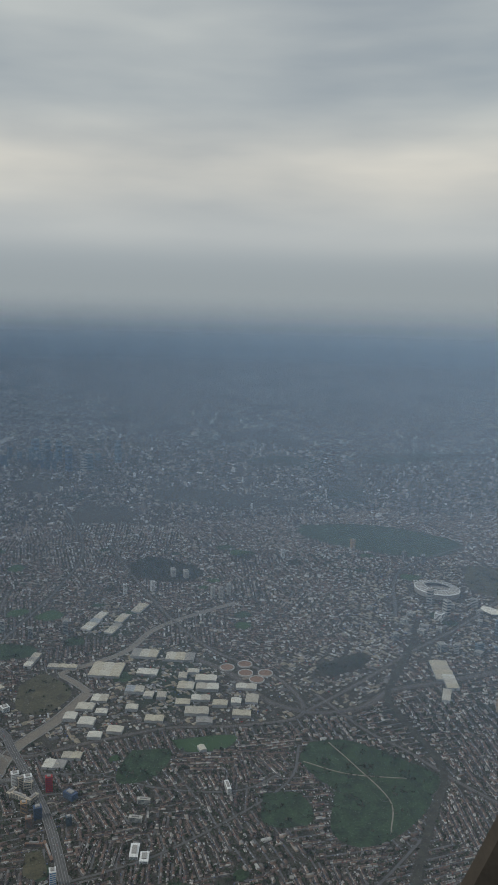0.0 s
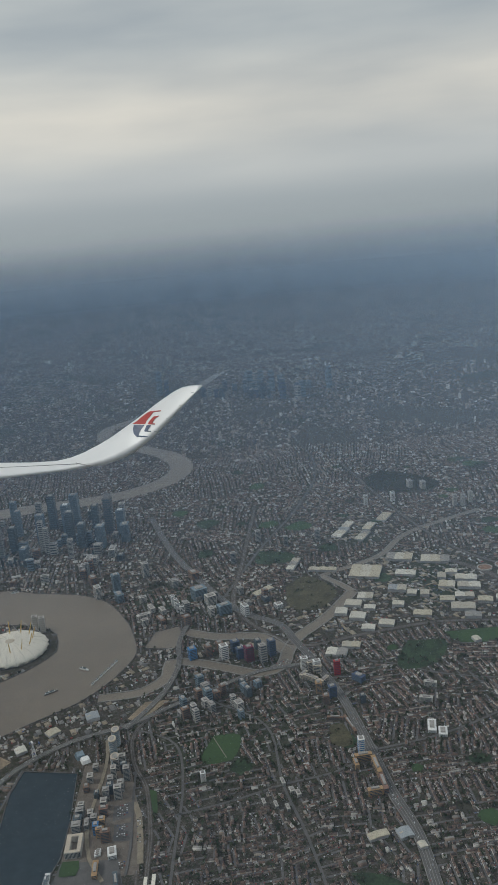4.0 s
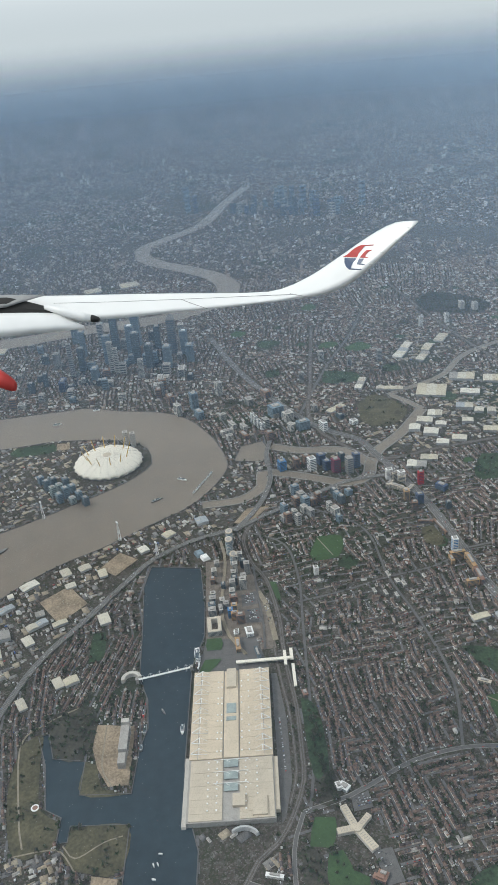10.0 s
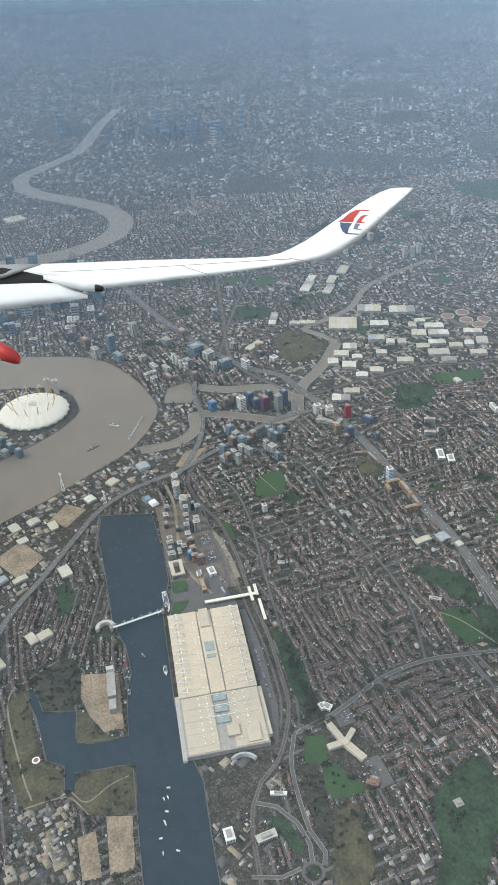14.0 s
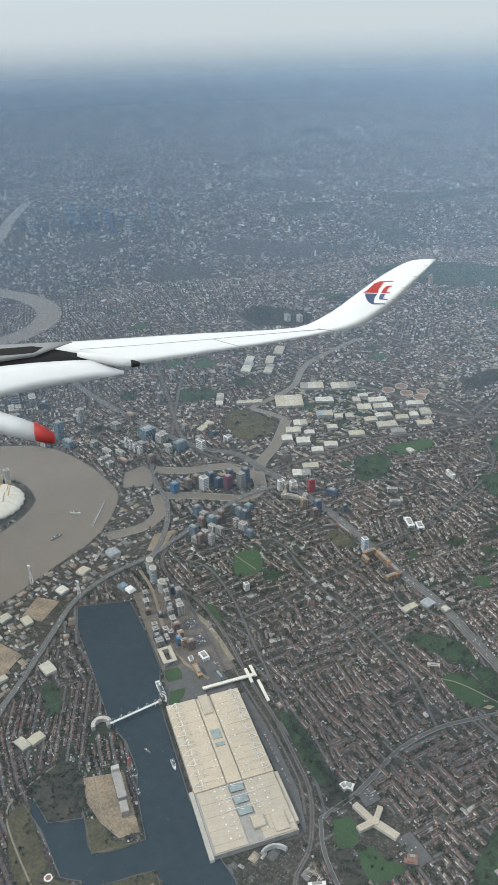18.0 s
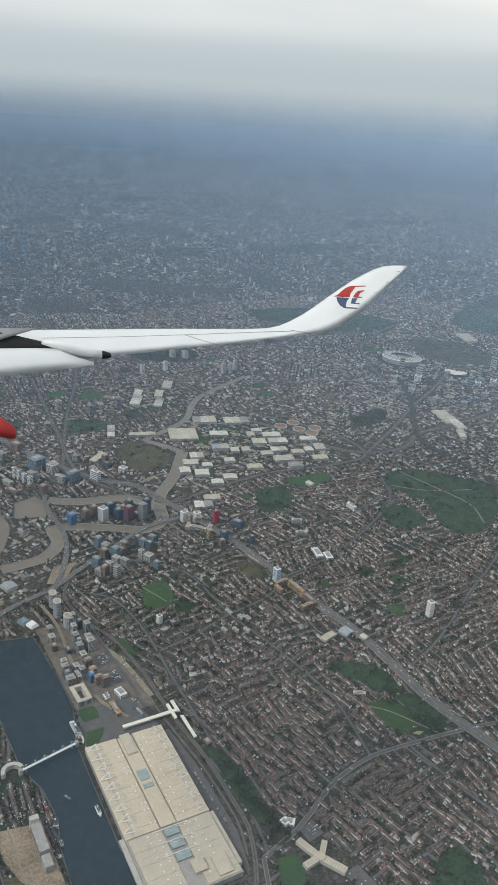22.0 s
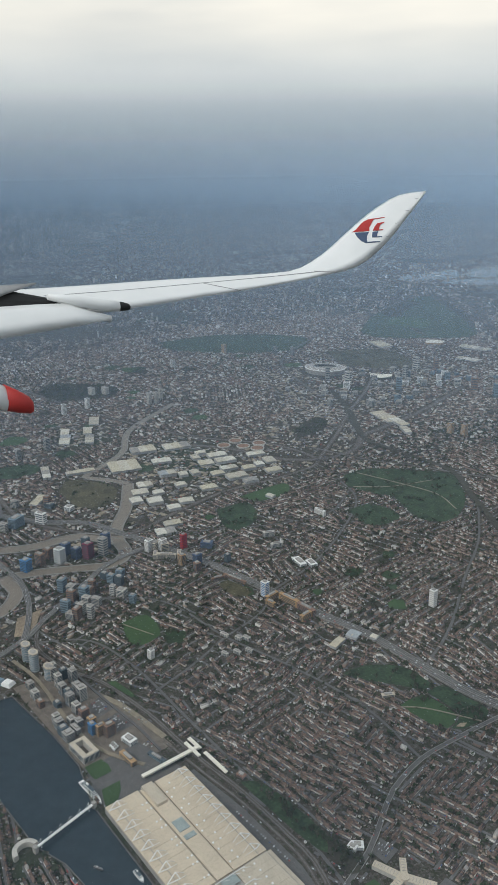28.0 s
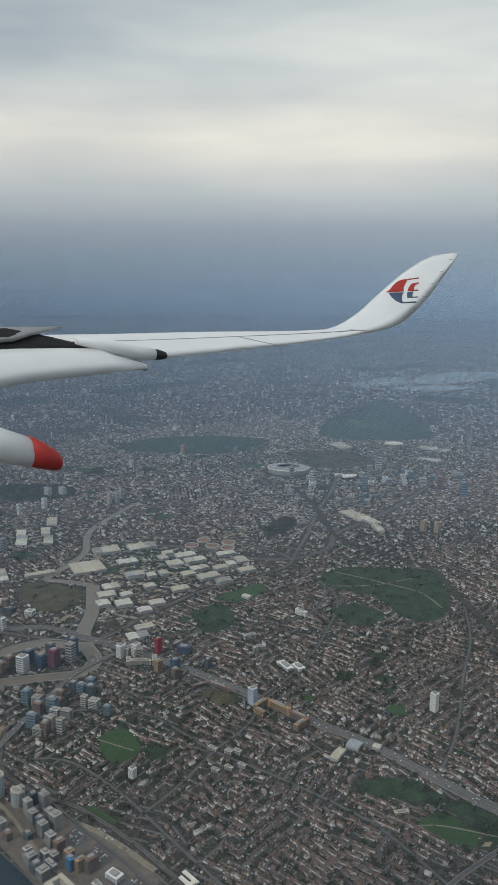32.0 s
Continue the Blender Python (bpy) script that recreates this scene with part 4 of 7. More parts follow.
                o.location = (3 + i * 2.35, y, 2.1)
    mark_box(27.5, -0.5, 62, 29, -1)


exhibition_hall()
mark_box(68, -2, 14, 16, 0)

# the bridge from the station into the hall
st = thing("station_walkway", -6, 12, 0, 0, "white roofed walkway from the station to the hall", "walkway")
part("walkway_roof", box(0, 1.2, -11, 7.5, 1.0, 1.5), M["tent"], st)
part("walkway_roof", box(-3.0, 4.0, 5.0, 6.0, 1.2, 1.6), M["tent"], st)
part("platform_roof", box(-4.5, 1.2, 7.2, 8.3, 0.7, 1.0), M["tent"], st)
part("platform_roof", box(3.2, 13.5, 7.4, 8.4, 0.7, 1.05), M["tent"], st, "long white platform roof")
for x, y in ((0.6, -8), (0.6, -2), (0.6, 4), (-2, 7.7), (6, 7.9), (11, 7.9)):
    part("column", box(x - 0.12, x + 0.12, y - 0.12, y + 0.12, 0, 1.0), M["concrete"], st)
mark_box(-2, 16, 20, 9, 0)

# ---- the tent dome on the peninsula ----


def dome():
    t = thing("dome_tent", -158, -60, 0, 0, "vast white fabric dome with yellow masts on the peninsula", "dome")
    R, Hh, lobes = 17.6, 4.9, 96

    def skin(i, f):
        """A place on the fabric: i of the lobes round, f of the way up; the foot hangs in scallops between the tie points."""
        a = f * math.pi / 2
        arch = abs(math.cos(i * math.pi / 4))
        rr = R * math.cos(a * 0.985) - 1.0 * (1 - f) ** 6 * arch
        return Vector((rr * math.cos(i * 2 * math.pi / lobes), rr * math.sin(i * 2 * math.pi / lobes), 0.6 + 0.5 * (1 - f) ** 6 * arch + Hh * math.sin(a) - 0.10 * arch * (f < 0.85)))

    cv = part("canopy", tube([[skin(i, k / 10) for i in range(lobes)] for k in range(11)]), M["tent"], t)
    for i in range(2, lobes, 4):
        b = bmesh.new()
        for k in range(9):
            rod(skin(i, k / 10) + Vector((0, 0, 0.06)), skin(i, (k + 1) / 10) + Vector((0, 0, 0.06)), 0.045, n=4, bm=b)
        part("seam", b, M["kerb"], cv, "grey radial cable over the fabric")
    part("ring_wall", drum(16.6, 17.0, 0, 0.7, 48), M["concrete"], t, "grey ring wall")
    part("crown_ring", drum(2.4, 2.2, 5.35, 5.6, 24), M["cream2"], t, "pale ring at the top")
    for i in range(12):
        a = (i + 0.5) * math.pi / 6
        c, s = math.cos(a), math.sin(a)
        m = part("mast", rod((9.2 * c, 9.2 * s, 2.2), (12.2 * c, 12.2 * s, 10.0), 0.28, 0.16), M["yellow"], t, "leaning yellow lattice mast")
        for k in (-0.25, 0.25):
            part("cable", rod((12.2 * c, 12.2 * s, 10.0), (16.6 * math.cos(a + k), 16.6 * math.sin(a + k), 1.0), 0.045, n=4), M["white"], m)
    mark_poly([(-158 + 21 * math.cos(k * math.pi / 12), -60 + 21 * math.sin(k * math.pi / 12)) for k in range(24)], 4)


dome()

# ---- the stadium ----


def stadium():
    t = thing("stadium", -284, 334, 0, 35, "oval stadium with a white ring roof and lattice rim", "stadium")

    def ring(rx, ry, rx2, ry2, z, z2):
        n = 56
        b = bmesh.new()
        a = [b.verts.new((rx * math.cos(i * 2 * math.pi / n), ry * math.sin(i * 2 * math.pi / n), z)) for i in range(n)]
        c = [b.verts.new((rx2 * math.cos(i * 2 * math.pi / n), ry2 * math.sin(i * 2 * math.pi / n), z2)) for i in range(n)]
        for i in range(n):
            b.faces.new((a[i], a[(i + 1) % n], c[(i + 1) % n], c[i]))
        return b

    part("outer_wall", ring(15.0, 12.3, 15.6, 13.0, 0, 3.4), M["concrete"], t)
    part("rim", ring(15.6, 13.0, 15.0, 12.4, 3.4, 3.8), M["white"], t, "white rim beam")
    part("roof_ring", ring(15.3, 12.7, 9.4, 7.0, 3.6, 4.1), M["concrete"], t, "pale fabric ring roof")
    part("inner_rim", ring(8.7, 6.3, 8.5, 6.1, 4.1, 4.4), M["white"], t, "white inner ring")
    part("stand", ring(14.5, 12.0, 7.6, 5.4, 3.0, 0.7), M["concrete"], t, "grey seating bowl")
    part("pitch", drum(7.6, 7.6, 0.5, 0.7, 32, 0.7), M["grass"], t, "green pitch")
    for i in range(28):
        a = i * 2 * math.pi / 28
        c, s = math.cos(a), math.sin(a)
        part("roof_truss", rod((15.4 * c, 12.8 * s, 3.8), (8.7 * c, 6.3 * s, 4.5), 0.12, n=4), M["white"], t)
    for i in range(14):
        a = (i + 0.5) * 2 * math.pi / 14
        c, s = math.cos(a), math.sin(a)
        m = part("light_tower", rod((9.0 * c, 6.6 * s, 4.3), (10.4 * c, 8.0 * s, 6.2), 0.16, n=4), M["white"], t)
    mark_poly([(-284 + 19 * math.cos(k * math.pi / 12), 334 + 19 * math.sin(k * math.pi / 12)) for k in range(24)], 4)


stadium()

# ---- towers ----
BAND = {}


def tower(x, y, w, d, h, turn=0, wall="concrete", glass="glassd", label="", floors=8, cap="", kind="tower_block", category="tower block", top=None, group=""):
    """A tall block: its walls, a dark band of windows for each group of storeys, a parapet and a plant room."""
    t = thing(kind, x, y, 0, turn, label or "tall pale tower block with bands of windows", category, group)
    part("wall", box(-w / 2, w / 2, -d / 2, d / 2, 0, h), M[wall], t)
    key = (round(w, 1), round(d, 1), round(h / floors, 1), glass)
    if key not in BAND:
        b = box(-w / 2 - 0.04, w / 2 + 0.04, -d * 0.42, d * 0.42, 0, h / floors * 0.45)
        box(-w * 0.42, w * 0.42, -d / 2 - 0.04, d / 2 + 0.04, 0, h / floors * 0.45, b)
        BAND[key] = bpy.data.meshes.new("window_band")
        b.to_mesh(BAND[key])
        b.free()
    for i in range(floors):
        o = part("window_band", BAND[key], M[glass], t)
        o.location = (0, 0, h / floors * (i + 0.3))
    b = box(-w / 2 - 0.06, w / 2 + 0.06, -d / 2 - 0.06, d / 2 + 0.06, h, h + 0.15)
    part("parapet", b, M[wall], t)
    if cap == "pyramid":
        part("roof", box(-w / 2, w / 2, -d / 2, d / 2, h + 0.15, h + 4.0, taper=0.97), M["steel"], t, "steel pyramid roof")
    else:
        part("plant_room", box(-w * 0.28, w * 0.28, -d * 0.28, d * 0.28, h + 0.15, h + 0.6), M[top or "concrete"], t)
    mark_box(x, y, w + 1.6, d + 1.6, turn)
    return t


rt = random.Random(7)
# the financial district on the river bend
BIG = [(-309, -34, 5.5, 5.5, 23.5, "steel", "pyramid"), (-313, -62, 5.2, 5.2, 20, "glass", ""), (-298, -57, 5.2, 5.2, 20, "glassd", ""), (-305, -26, 5, 5, 16, "glass", ""), (-322, -45, 6, 4, 15, "glassd", ""),
       (-288, -48, 6.5, 4.5, 15, "glassd", ""), (-284, -36, 6, 5, 14, "glass", ""), (-292, -22, 7, 5, 11, "glass", ""), (-331, -60, 5.5, 5.5, 21, "glass", ""), (-326, -74, 5, 5, 23, "glassd", ""),
       (-300, -76, 4.5, 5, 19, "glass", ""), (-284, -72, 3, 3, 20, "stone", ""), (-280, -68, 3.4, 2.4, 17, "stone", ""), (-282, -97, 3, 3, 22, "concrete", ""), (-292, -92, 5, 4, 15, "glassd", ""),
       (-276, -82, 7, 4, 7, "glass", ""), (-270, -52, 3.2, 3.2, 12, "stone", ""), (-318, -95, 4, 4, 17, "glass", ""), (-335, -85, 4.5, 4, 16, "concrete", ""), (-262, -100, 9, 3.5, 6, "navy", ""),
       (-270, -112, 4, 3, 8, "glassd", ""), (-300, -110, 5, 4, 10, "concrete", ""), (-340, -30, 6, 4, 9, "stone", ""), (-268, -27, 8, 4, 5, "stone", ""), (-258, -40, 9, 3, 4, "stone", ""), (-345, -105, 4, 4, 15, "glass", "")]
for x, y, w, d, h, m, cap in BIG:
    tower(x, y, w, d, h, rt.uniform(-4, 4), m, {"glass": "glassm", "glassd": "glassm", "steel": "glassm"}.get(m, "glassd"), {"glass": "blue-grey glass office tower by the river", "glassd": "dark glass office tower by the river", "steel": "tallest steel office tower with a pyramid roof",
          "stone": "pale slim residential tower by the docks", "concrete": "grey concrete residential tower", "navy": "long dark blue office block"}[m], 15, cap, "office_tower", "tower", "white" if (x, y) in ((-305, -26), (-313, -62)) else None, "riverside financial towers")
for i in range(46):
    x, y = rt.uniform(-345, -236), rt.uniform(-135, -14)
    if code_at(np.array([x]), np.array([y]))[0] in (0, 7):
        tower(x, y, rt.uniform(2.5, 6), rt.uniform(2.5, 5), rt.uniform(2, 7), rt.uniform(-10, 10), rt.choice(("stone", "concrete", "brick", "glassd", "glass")), "glassd", "mid-rise block of flats near the docks", 4, kind="apartment_block", category="apartments", group="dockside flats")
# far cluster of towers in the old city
for i in range(34):
    x, y = -735 + rt.gauss(0, 26), 76 + rt.gauss(0, 34)
    tower(x, y, rt.uniform(4, 6.5), rt.uniform(4, 6.5), rt.uniform(8, 15) if i > 9 else rt.uniform(17, 26), rt.uniform(0, 40), rt.choice(("glassd", "glass", "navy", "concrete")), "glassd", "hazy dark skyscraper in the far city", 5, kind="office_tower", category="tower", group="far city towers")
tower(-774, -39, 6, 6, 28, 20, "glass", "glassd", "tapering glass skyscraper far off by the river", 6, "pyramid", "office_tower", "tower")
# single slabs and towers that stand out among the houses
POINTS = [(-59, 88.5, 2.6, 2.2, 6.0, "white", "blue", "white tower block with a bright blue side"), (-13.5, 132, 2.2, 2.2, 6.6, "white", "stone", "slim white tower block among terraces"),
          (-112, 87, 1.8, 2.6, 6.2, "red", "maroon", "bright red tower beside the trunk road"), (-100, 78, 2.4, 2.4, 4.4, "ochre", "glassd", "ochre brick tower of flats"), (-96, 83, 2.6, 3, 4.6, "navy", "glassd", "dark blue block of flats"),
          (-92, 80, 2.4, 2.4, 3.4, "brick", "glassd", "brown brick block of flats"), (-119, 74, 2.4, 3, 5.0, "white", "concrete", "white angular block by the trunk road"), (-116, 79, 2.4, 3, 5.0, "white", "concrete", "white angular block by the trunk road"),
          (-317, 133, 2.6, 2.6, 6.5, "white", "concrete", "white tower block, one of a pair"), (-319, 151, 2.6, 2.6, 6.5, "white", "concrete", "white tower block, one of a pair"),
          (-300, 187, 2.4, 2.4, 7.5, "stone", "concrete", "pale tower block, one of three"), (-299, 192, 2.4, 2.4, 7.5, "stone", "concrete", "pale tower block, one of three"), (-303, 198, 2.4, 2.4, 7.5, "stone", "concrete", "pale tower block, one of three"),
          (-383, 312, 3, 3, 7, "ochre", "concrete", "ochre tower block in front of the park"), (-340, 350, 2.6, 2.6, 6.5, "concrete", "glassd", "grey tower block by the park"), (-350, 340, 2.6, 2.6, 6.5, "concrete", "glassd", "grey tower block by the park"),
          (-371, 253, 2.6, 2.6, 6, "white", "concrete", "white tower block far off"), (-345, 168, 5, 3, 5, "stone", "concrete", "pale slab of flats by the wooded cemetery"), (-340, 176, 5, 3, 5, "stone", "concrete", "pale slab of flats by the wooded cemetery"),
          (-133, 293, 3, 3, 6, "ochre", "concrete", "ochre tower block, one of a pair"), (-126, 297, 3, 3, 6, "ochre", "concrete", "ochre tower block, one of a pair"),
          (-99, 155, 6, 1.6, 2.4, "white", "concrete", "long white slab block"), (-52, 33, 1.8, 1.8, 3.2, "white", "concrete", "small white tower block"), (-262, 95, 3, 3, 7, "concrete", "glassd", "grey concrete tower block"),
          (-270, 60, 3, 3, 6.5, "stone", "glassd", "pale concrete tower block of flats"), (-240, 45, 3, 3, 6, "concrete", "glassd", "grey concrete tower block of flats"), (-258, 76, 2.6, 2.6, 6, "concrete", "glassd", "grey concrete tower block of flats")]
for x, y, w, d, h, m, g, label in POINTS:
    tower(x, y, w, d, h, rt.uniform(0, 12), m, g, label, 8)
# the peninsula in the creek's loop, and the flats around it
ISLE = [(-136, 26, 3.4, 3.4, 5.0, "blue"), (-138, 33, 3.4, 2.6, 4.5, "brick"), (-134, 40, 3.4, 3.4, 6.2, "white"), (-139, 45, 3.2, 3.4, 5, "navy"), (-133, 47, 3.0, 3.0, 4.6, "navy"), (-130, 51, 3.2, 3.6, 6.6, "maroon"),
        (-128, 57, 3.0, 3.0, 8.0, "concrete"), (-133, 61, 3, 3, 7, "navy"), (-141, 38, 3, 3, 4, "brick"), (-140, 55, 3, 2.6, 4, "glassd")]
for x, y, w, d, h, m in ISLE:
    tower(x, y, w, d, h, 20, m, "glassd", {"blue": "bright blue block of flats in the creek loop", "maroon": "maroon block of flats in the creek loop", "navy": "dark blue block of flats in the creek loop", "white": "pale block of flats in the creek loop"}.get(m, "brown block of flats in the creek loop"), 7, kind="apartment_block", category="apartments", group="creek island flats")
for i in range(26):
    x, y = -112 + i * 1.05 + rt.uniform(-3, 3), 34 + rt.uniform(-10, 22) - i * 0.3
    if code_at(np.array([x]), np.array([y]))[0] in (0, 7):
        tower(x, y, rt.uniform(2, 3.5), rt.uniform(1.8, 3), rt.uniform(2.2, 5.5), 28, rt.choice(("stone", "concrete", "brick", "glass", "glassd")), "glassd", "new block of flats beside the railway", 5, kind="apartment_block", category="apartments", group="new flats by the railway")
# dockside flats at the head of the dock
for x, y, h in ((-77.5, 0, 6.2), (-71, -0.2, 6.6), (-63.5, 1.4, 4.6)):
    t = thing("round_tower", x, y, 0, 0, "round glass residential tower at the dock head", "tower block")
    part("wall", drum(1.9, 1.9, 0, h, 20, 0.75), M["glass"], t)
    for k in range(9):
        part("floor_band", drum(1.98, 1.98, k * h / 9 + 0.42 * h / 9, k * h / 9 + 0.6 * h / 9, 20, 0.75), M["stone"], t)
    part("roof", drum(1.98, 1.98, h, h + 0.35, 20, 0.75), M["cream2"], t)
    part("roof_well", drum(1.3, 1.3, h + 0.3, h + 0.4, 16, 0.7), M["concrete"], t)
    mark_box(x, y, 5, 4, 0)
DOCKSIDE = [(-57.5, 1.8, 2.2, 1.8, 4.6, "stone"), (-53.5, 1.2, 2.4, 2.0, 3.6, "concrete"), (-50, 1.4, 2.2, 2.2, 3.4, "glassd"), (-47, 0.6, 2.4, 2.2, 4.0, "concrete"), (-47, 4.6, 2.2, 2.6, 4.6, "stone"),
            (-51, 5.0, 2.6, 2.2, 3.4, "concrete"), (-42.5, 0.4, 2.6, 2.0, 3.2, "stone"), (-38.8, 0.9, 2.0, 2.8, 3.2, "rust"), (-36.5, -2.0, 2.2, 2.0, 2.2, "concrete"), (-34.0, 1.0, 2.0, 2.2, 3.0, "ochre"),
            (-31.0, -0.4, 2.2, 1.8, 3.4, "blue"), (-29.0, 1.2, 1.4, 2.6, 3.4, "ochre")]
DOCKSIDE += [(-62.5, 2.0, 2.0, 2.0, 4.4, "stone"), (-56.5, 6.4, 2.4, 2.2, 5.0, "concrete"), (-60.5, 5.0, 1.8, 2.2, 3.6, "glassd"), (-66, 3.5, 2.0, 2.6, 3.2, "stone"), (-63, -5.5, 2.4, 2.0, 2.0, "concrete"), (-57, -6.5, 2.6, 2.0, 2.6, "stone"), (-52, -7.0, 2.2, 1.8, 2.2, "brick"), (-48.5, -3.0, 2.4, 1.6, 1.8, "glassd"), (-27.2, 3.2, 2.0, 3.0, 3.8, "brick"), (-41.5, -6.8, 1.6, 2.0, 3.4, "stone"), (-39.2, -7.0, 2.2, 2.4, 3.0, "concrete"), (-36.2, -7.2, 2.4, 2.6, 2.4, "glassd"), (-33, -7.1, 2.6, 2.8, 2.6, "concrete"),
             (-38.5, -3.4, 2.2, 1.8, 2.4, "stone"), (-34.5, -4.0, 3.6, 1.4, 1.8, "concrete")]
for x, y, w, d, h, m in DOCKSIDE:
    tower(x, y, w, d, h, 4, m, "glassd", {"blue": "bright blue apartment block behind the dock", "rust": "rust-red apartment block behind the dock", "ochre": "ochre brick apartment block behind the dock", "brick": "brown brick apartment tower with balconies"}.get(m, "grey and pale dockside apartment block"),
          max(4, int(h * 2)), kind="apartment_block", category="apartments", group="dockside flats")
t = thing("dockside_hotel", -25, -6.4, 0, 3, "white striped hotel round a courtyard on the quay", "hotel")
for x0, x1, y0, y1 in ((-4, 4.2, -2.4, -0.9), (-4, 4.2, 1.3, 2.6), (3.0, 4.3, -0.9, 1.3), (-4, -2.8, -0.9, 1.3)):
    w = part("wing_block", box(x0, x1, y0, y1, 0, 2.2), M["stone"], t)
    part("roof", box(x0 + 0.1, x1 - 0.1, y0 + 0.1, y1 - 0.1, 2.2, 2.32), M["cream2"], w, "pale flat roof")
for i in range(12):
    part("window_strip", box(4.3, 4.36, -2.2 + i * 0.4, -2.0 + i * 0.4, 0.3, 2.0), M["glassd"], t)
    part("window_strip", box(-3.6 + i * 0.65, -3.3 + i * 0.65, -2.46, -2.4, 0.3, 2.0), M["glassd"], t)
mark_box(-25, -6.4, 10, 7, 0)
tower(-14.5, 1.8, 6.2, 1.6, 1.4, 4, "ochre", "glassd", "long ochre brick dock warehouse turned into flats", 3, kind="apartment_block", category="apartments")
tower(-20.8, 6.0, 4.0, 2.6, 1.4, 10, "white", "glassd", "white-roofed depot beside the railway", 3, kind="depot", category="depot")
tower(-10, 8.4, 6.0, 1.2, 0.8, 12, "glassd", "glass", "long dark shed in the car park", 2, kind="shed", category="shed")
for i in range(3):
    tower(-22.6 + i * 0.9, 1.4, 0.7, 1.8, 0.6, 20, "white", "concrete", "small white barrel-roofed dock shed", 2, kind="shed", category="shed")
# towers and slabs round the old basin and the road junction
RIVERSIDE = [(-197, 27, 6, 7, 6.0, "glass"), (-190, 33, 4.5, 5, 4.6, "stone"), (-178, 40, 4, 6.5, 4.6, "glass"), (-191, 14, 1.8, 1.8, 5.6, "white"), (-188, 15.5, 1.8, 1.8, 5.2, "white"), (-184, 17, 1.8, 1.8, 4.8, "white"),
             (-181, 19, 2, 2, 4.2, "white"), (-209, -27, 5, 3, 6.5, "stone"), (-203, -15, 6.5, 3.5, 4.2, "glass"), (-216, -18, 4, 4, 9.5, "glass"), (-232, -4, 3.5, 3.5, 8, "stone"), (-225, -32, 6, 3.5, 5.5, "brick")]
RIVERSIDE += [(-188, 3, 6, 2.4, 2.2, "stone"), (-180, 0, 2.4, 7, 2.2, "stone"), (-175, 9, 7, 2.6, 1.8, "brick"), (-184, 9, 5, 2.4, 2.4, "stone"), (-223, 23, 6, 4, 4, "brick"), (-215, 13, 5, 3.5, 3.6, "concrete"), (-240, -38, 3, 3, 7.5, "concrete")]
for x, y, w, d, h, m in RIVERSIDE:
    tower(x, y, w, d, h, 25, m, "glassd", {"glass": "blue-grey glass riverside office block", "white": "slim white stepped riverside tower", "stone": "pale riverside apartment block"}.get(m, "brown riverside apartment block"), max(4, int(h * 1.6)), kind="apartment_block", category="apartments", group="riverside flats")
# cream blocks going up beside the junction, and low white blocks among the estates
for x, y, w, d, h, a in ((-118, 76.5, 2.0, 3.4, 3.6, 24), (-114.8, 79.2, 2.0, 3.4, 3.4, -20), (-109.5, 75.5, 6.5, 1.6, 1.9, 52), (-106.5, 81.0, 1.6, 5.0, 2.0, 52), (-112.5, 73.0, 1.6, 4.4, 1.8, 52), (-107.5, 77.6, 4.0, 1.3, 1.6, 52)):
    tower(x, y, w, d, h, a, "cream2", "glassd", "new cream apartment block beside the road junction", 5, kind="apartment_block", category="apartments", group="new junction flats")
for x, y, w, d in ((-46.7, 59.9, 3.2, 1.1), (-42.0, 62.6, 2.4, 1.6), (-40.2, 64.6, 2.6, 1.4), (-37.4, 53.1, 2.6, 1.0), (-35.6, 57.0, 2.8, 1.0), (-33.8, 60.7, 2.6, 1.0)):
    tower(x, y, w, d, 1.1, 14, "stone", "glassd", "low pale block of council flats with a flat roof", 3, kind="slab_block", category="apartments", group="low council blocks")
for x, y, w, d, a in ((-80.5, 82, 6.0, 0.9, 78), (-75.8, 86.9, 11.0, 0.9, 14)):
    tower(x, y, w, d, 1.0, a, "brick", "glassd", "long brick flats round a bare yard", 3, kind="slab_block", category="apartments")
tower(12.2, 79.4, 4.2, 1.3, 0.7, 60, "cream2", "glassd", "cream sports hall beside the oval field", 2, kind="sports_hall", category="sports hall")
tower(86, 55.4, 2.2, 2.2, 0.6, 10, "concrete", "glassd", "grey pavilion in the park", 2, kind="park_pavilion", category="pavilion")
tower(75.0, 35.0, 3.4, 1.4, 0.7, 60, "rust", "glassd", "small orange-roofed brick school hall", 2, kind="school_hall", category="school", top="rust")
tower(47.2, 30.0, 3.0, 2.2, 0.8, 50, "white", "glassd", "small white-roofed building beside the main road", 2, kind="workshop", category="workshop")
tower(10.5, 22.6, 2.4, 1.6, 0.8, 12, "rust", "glassd", "small red-roofed building beside the railway", 2, kind="workshop", category="workshop")

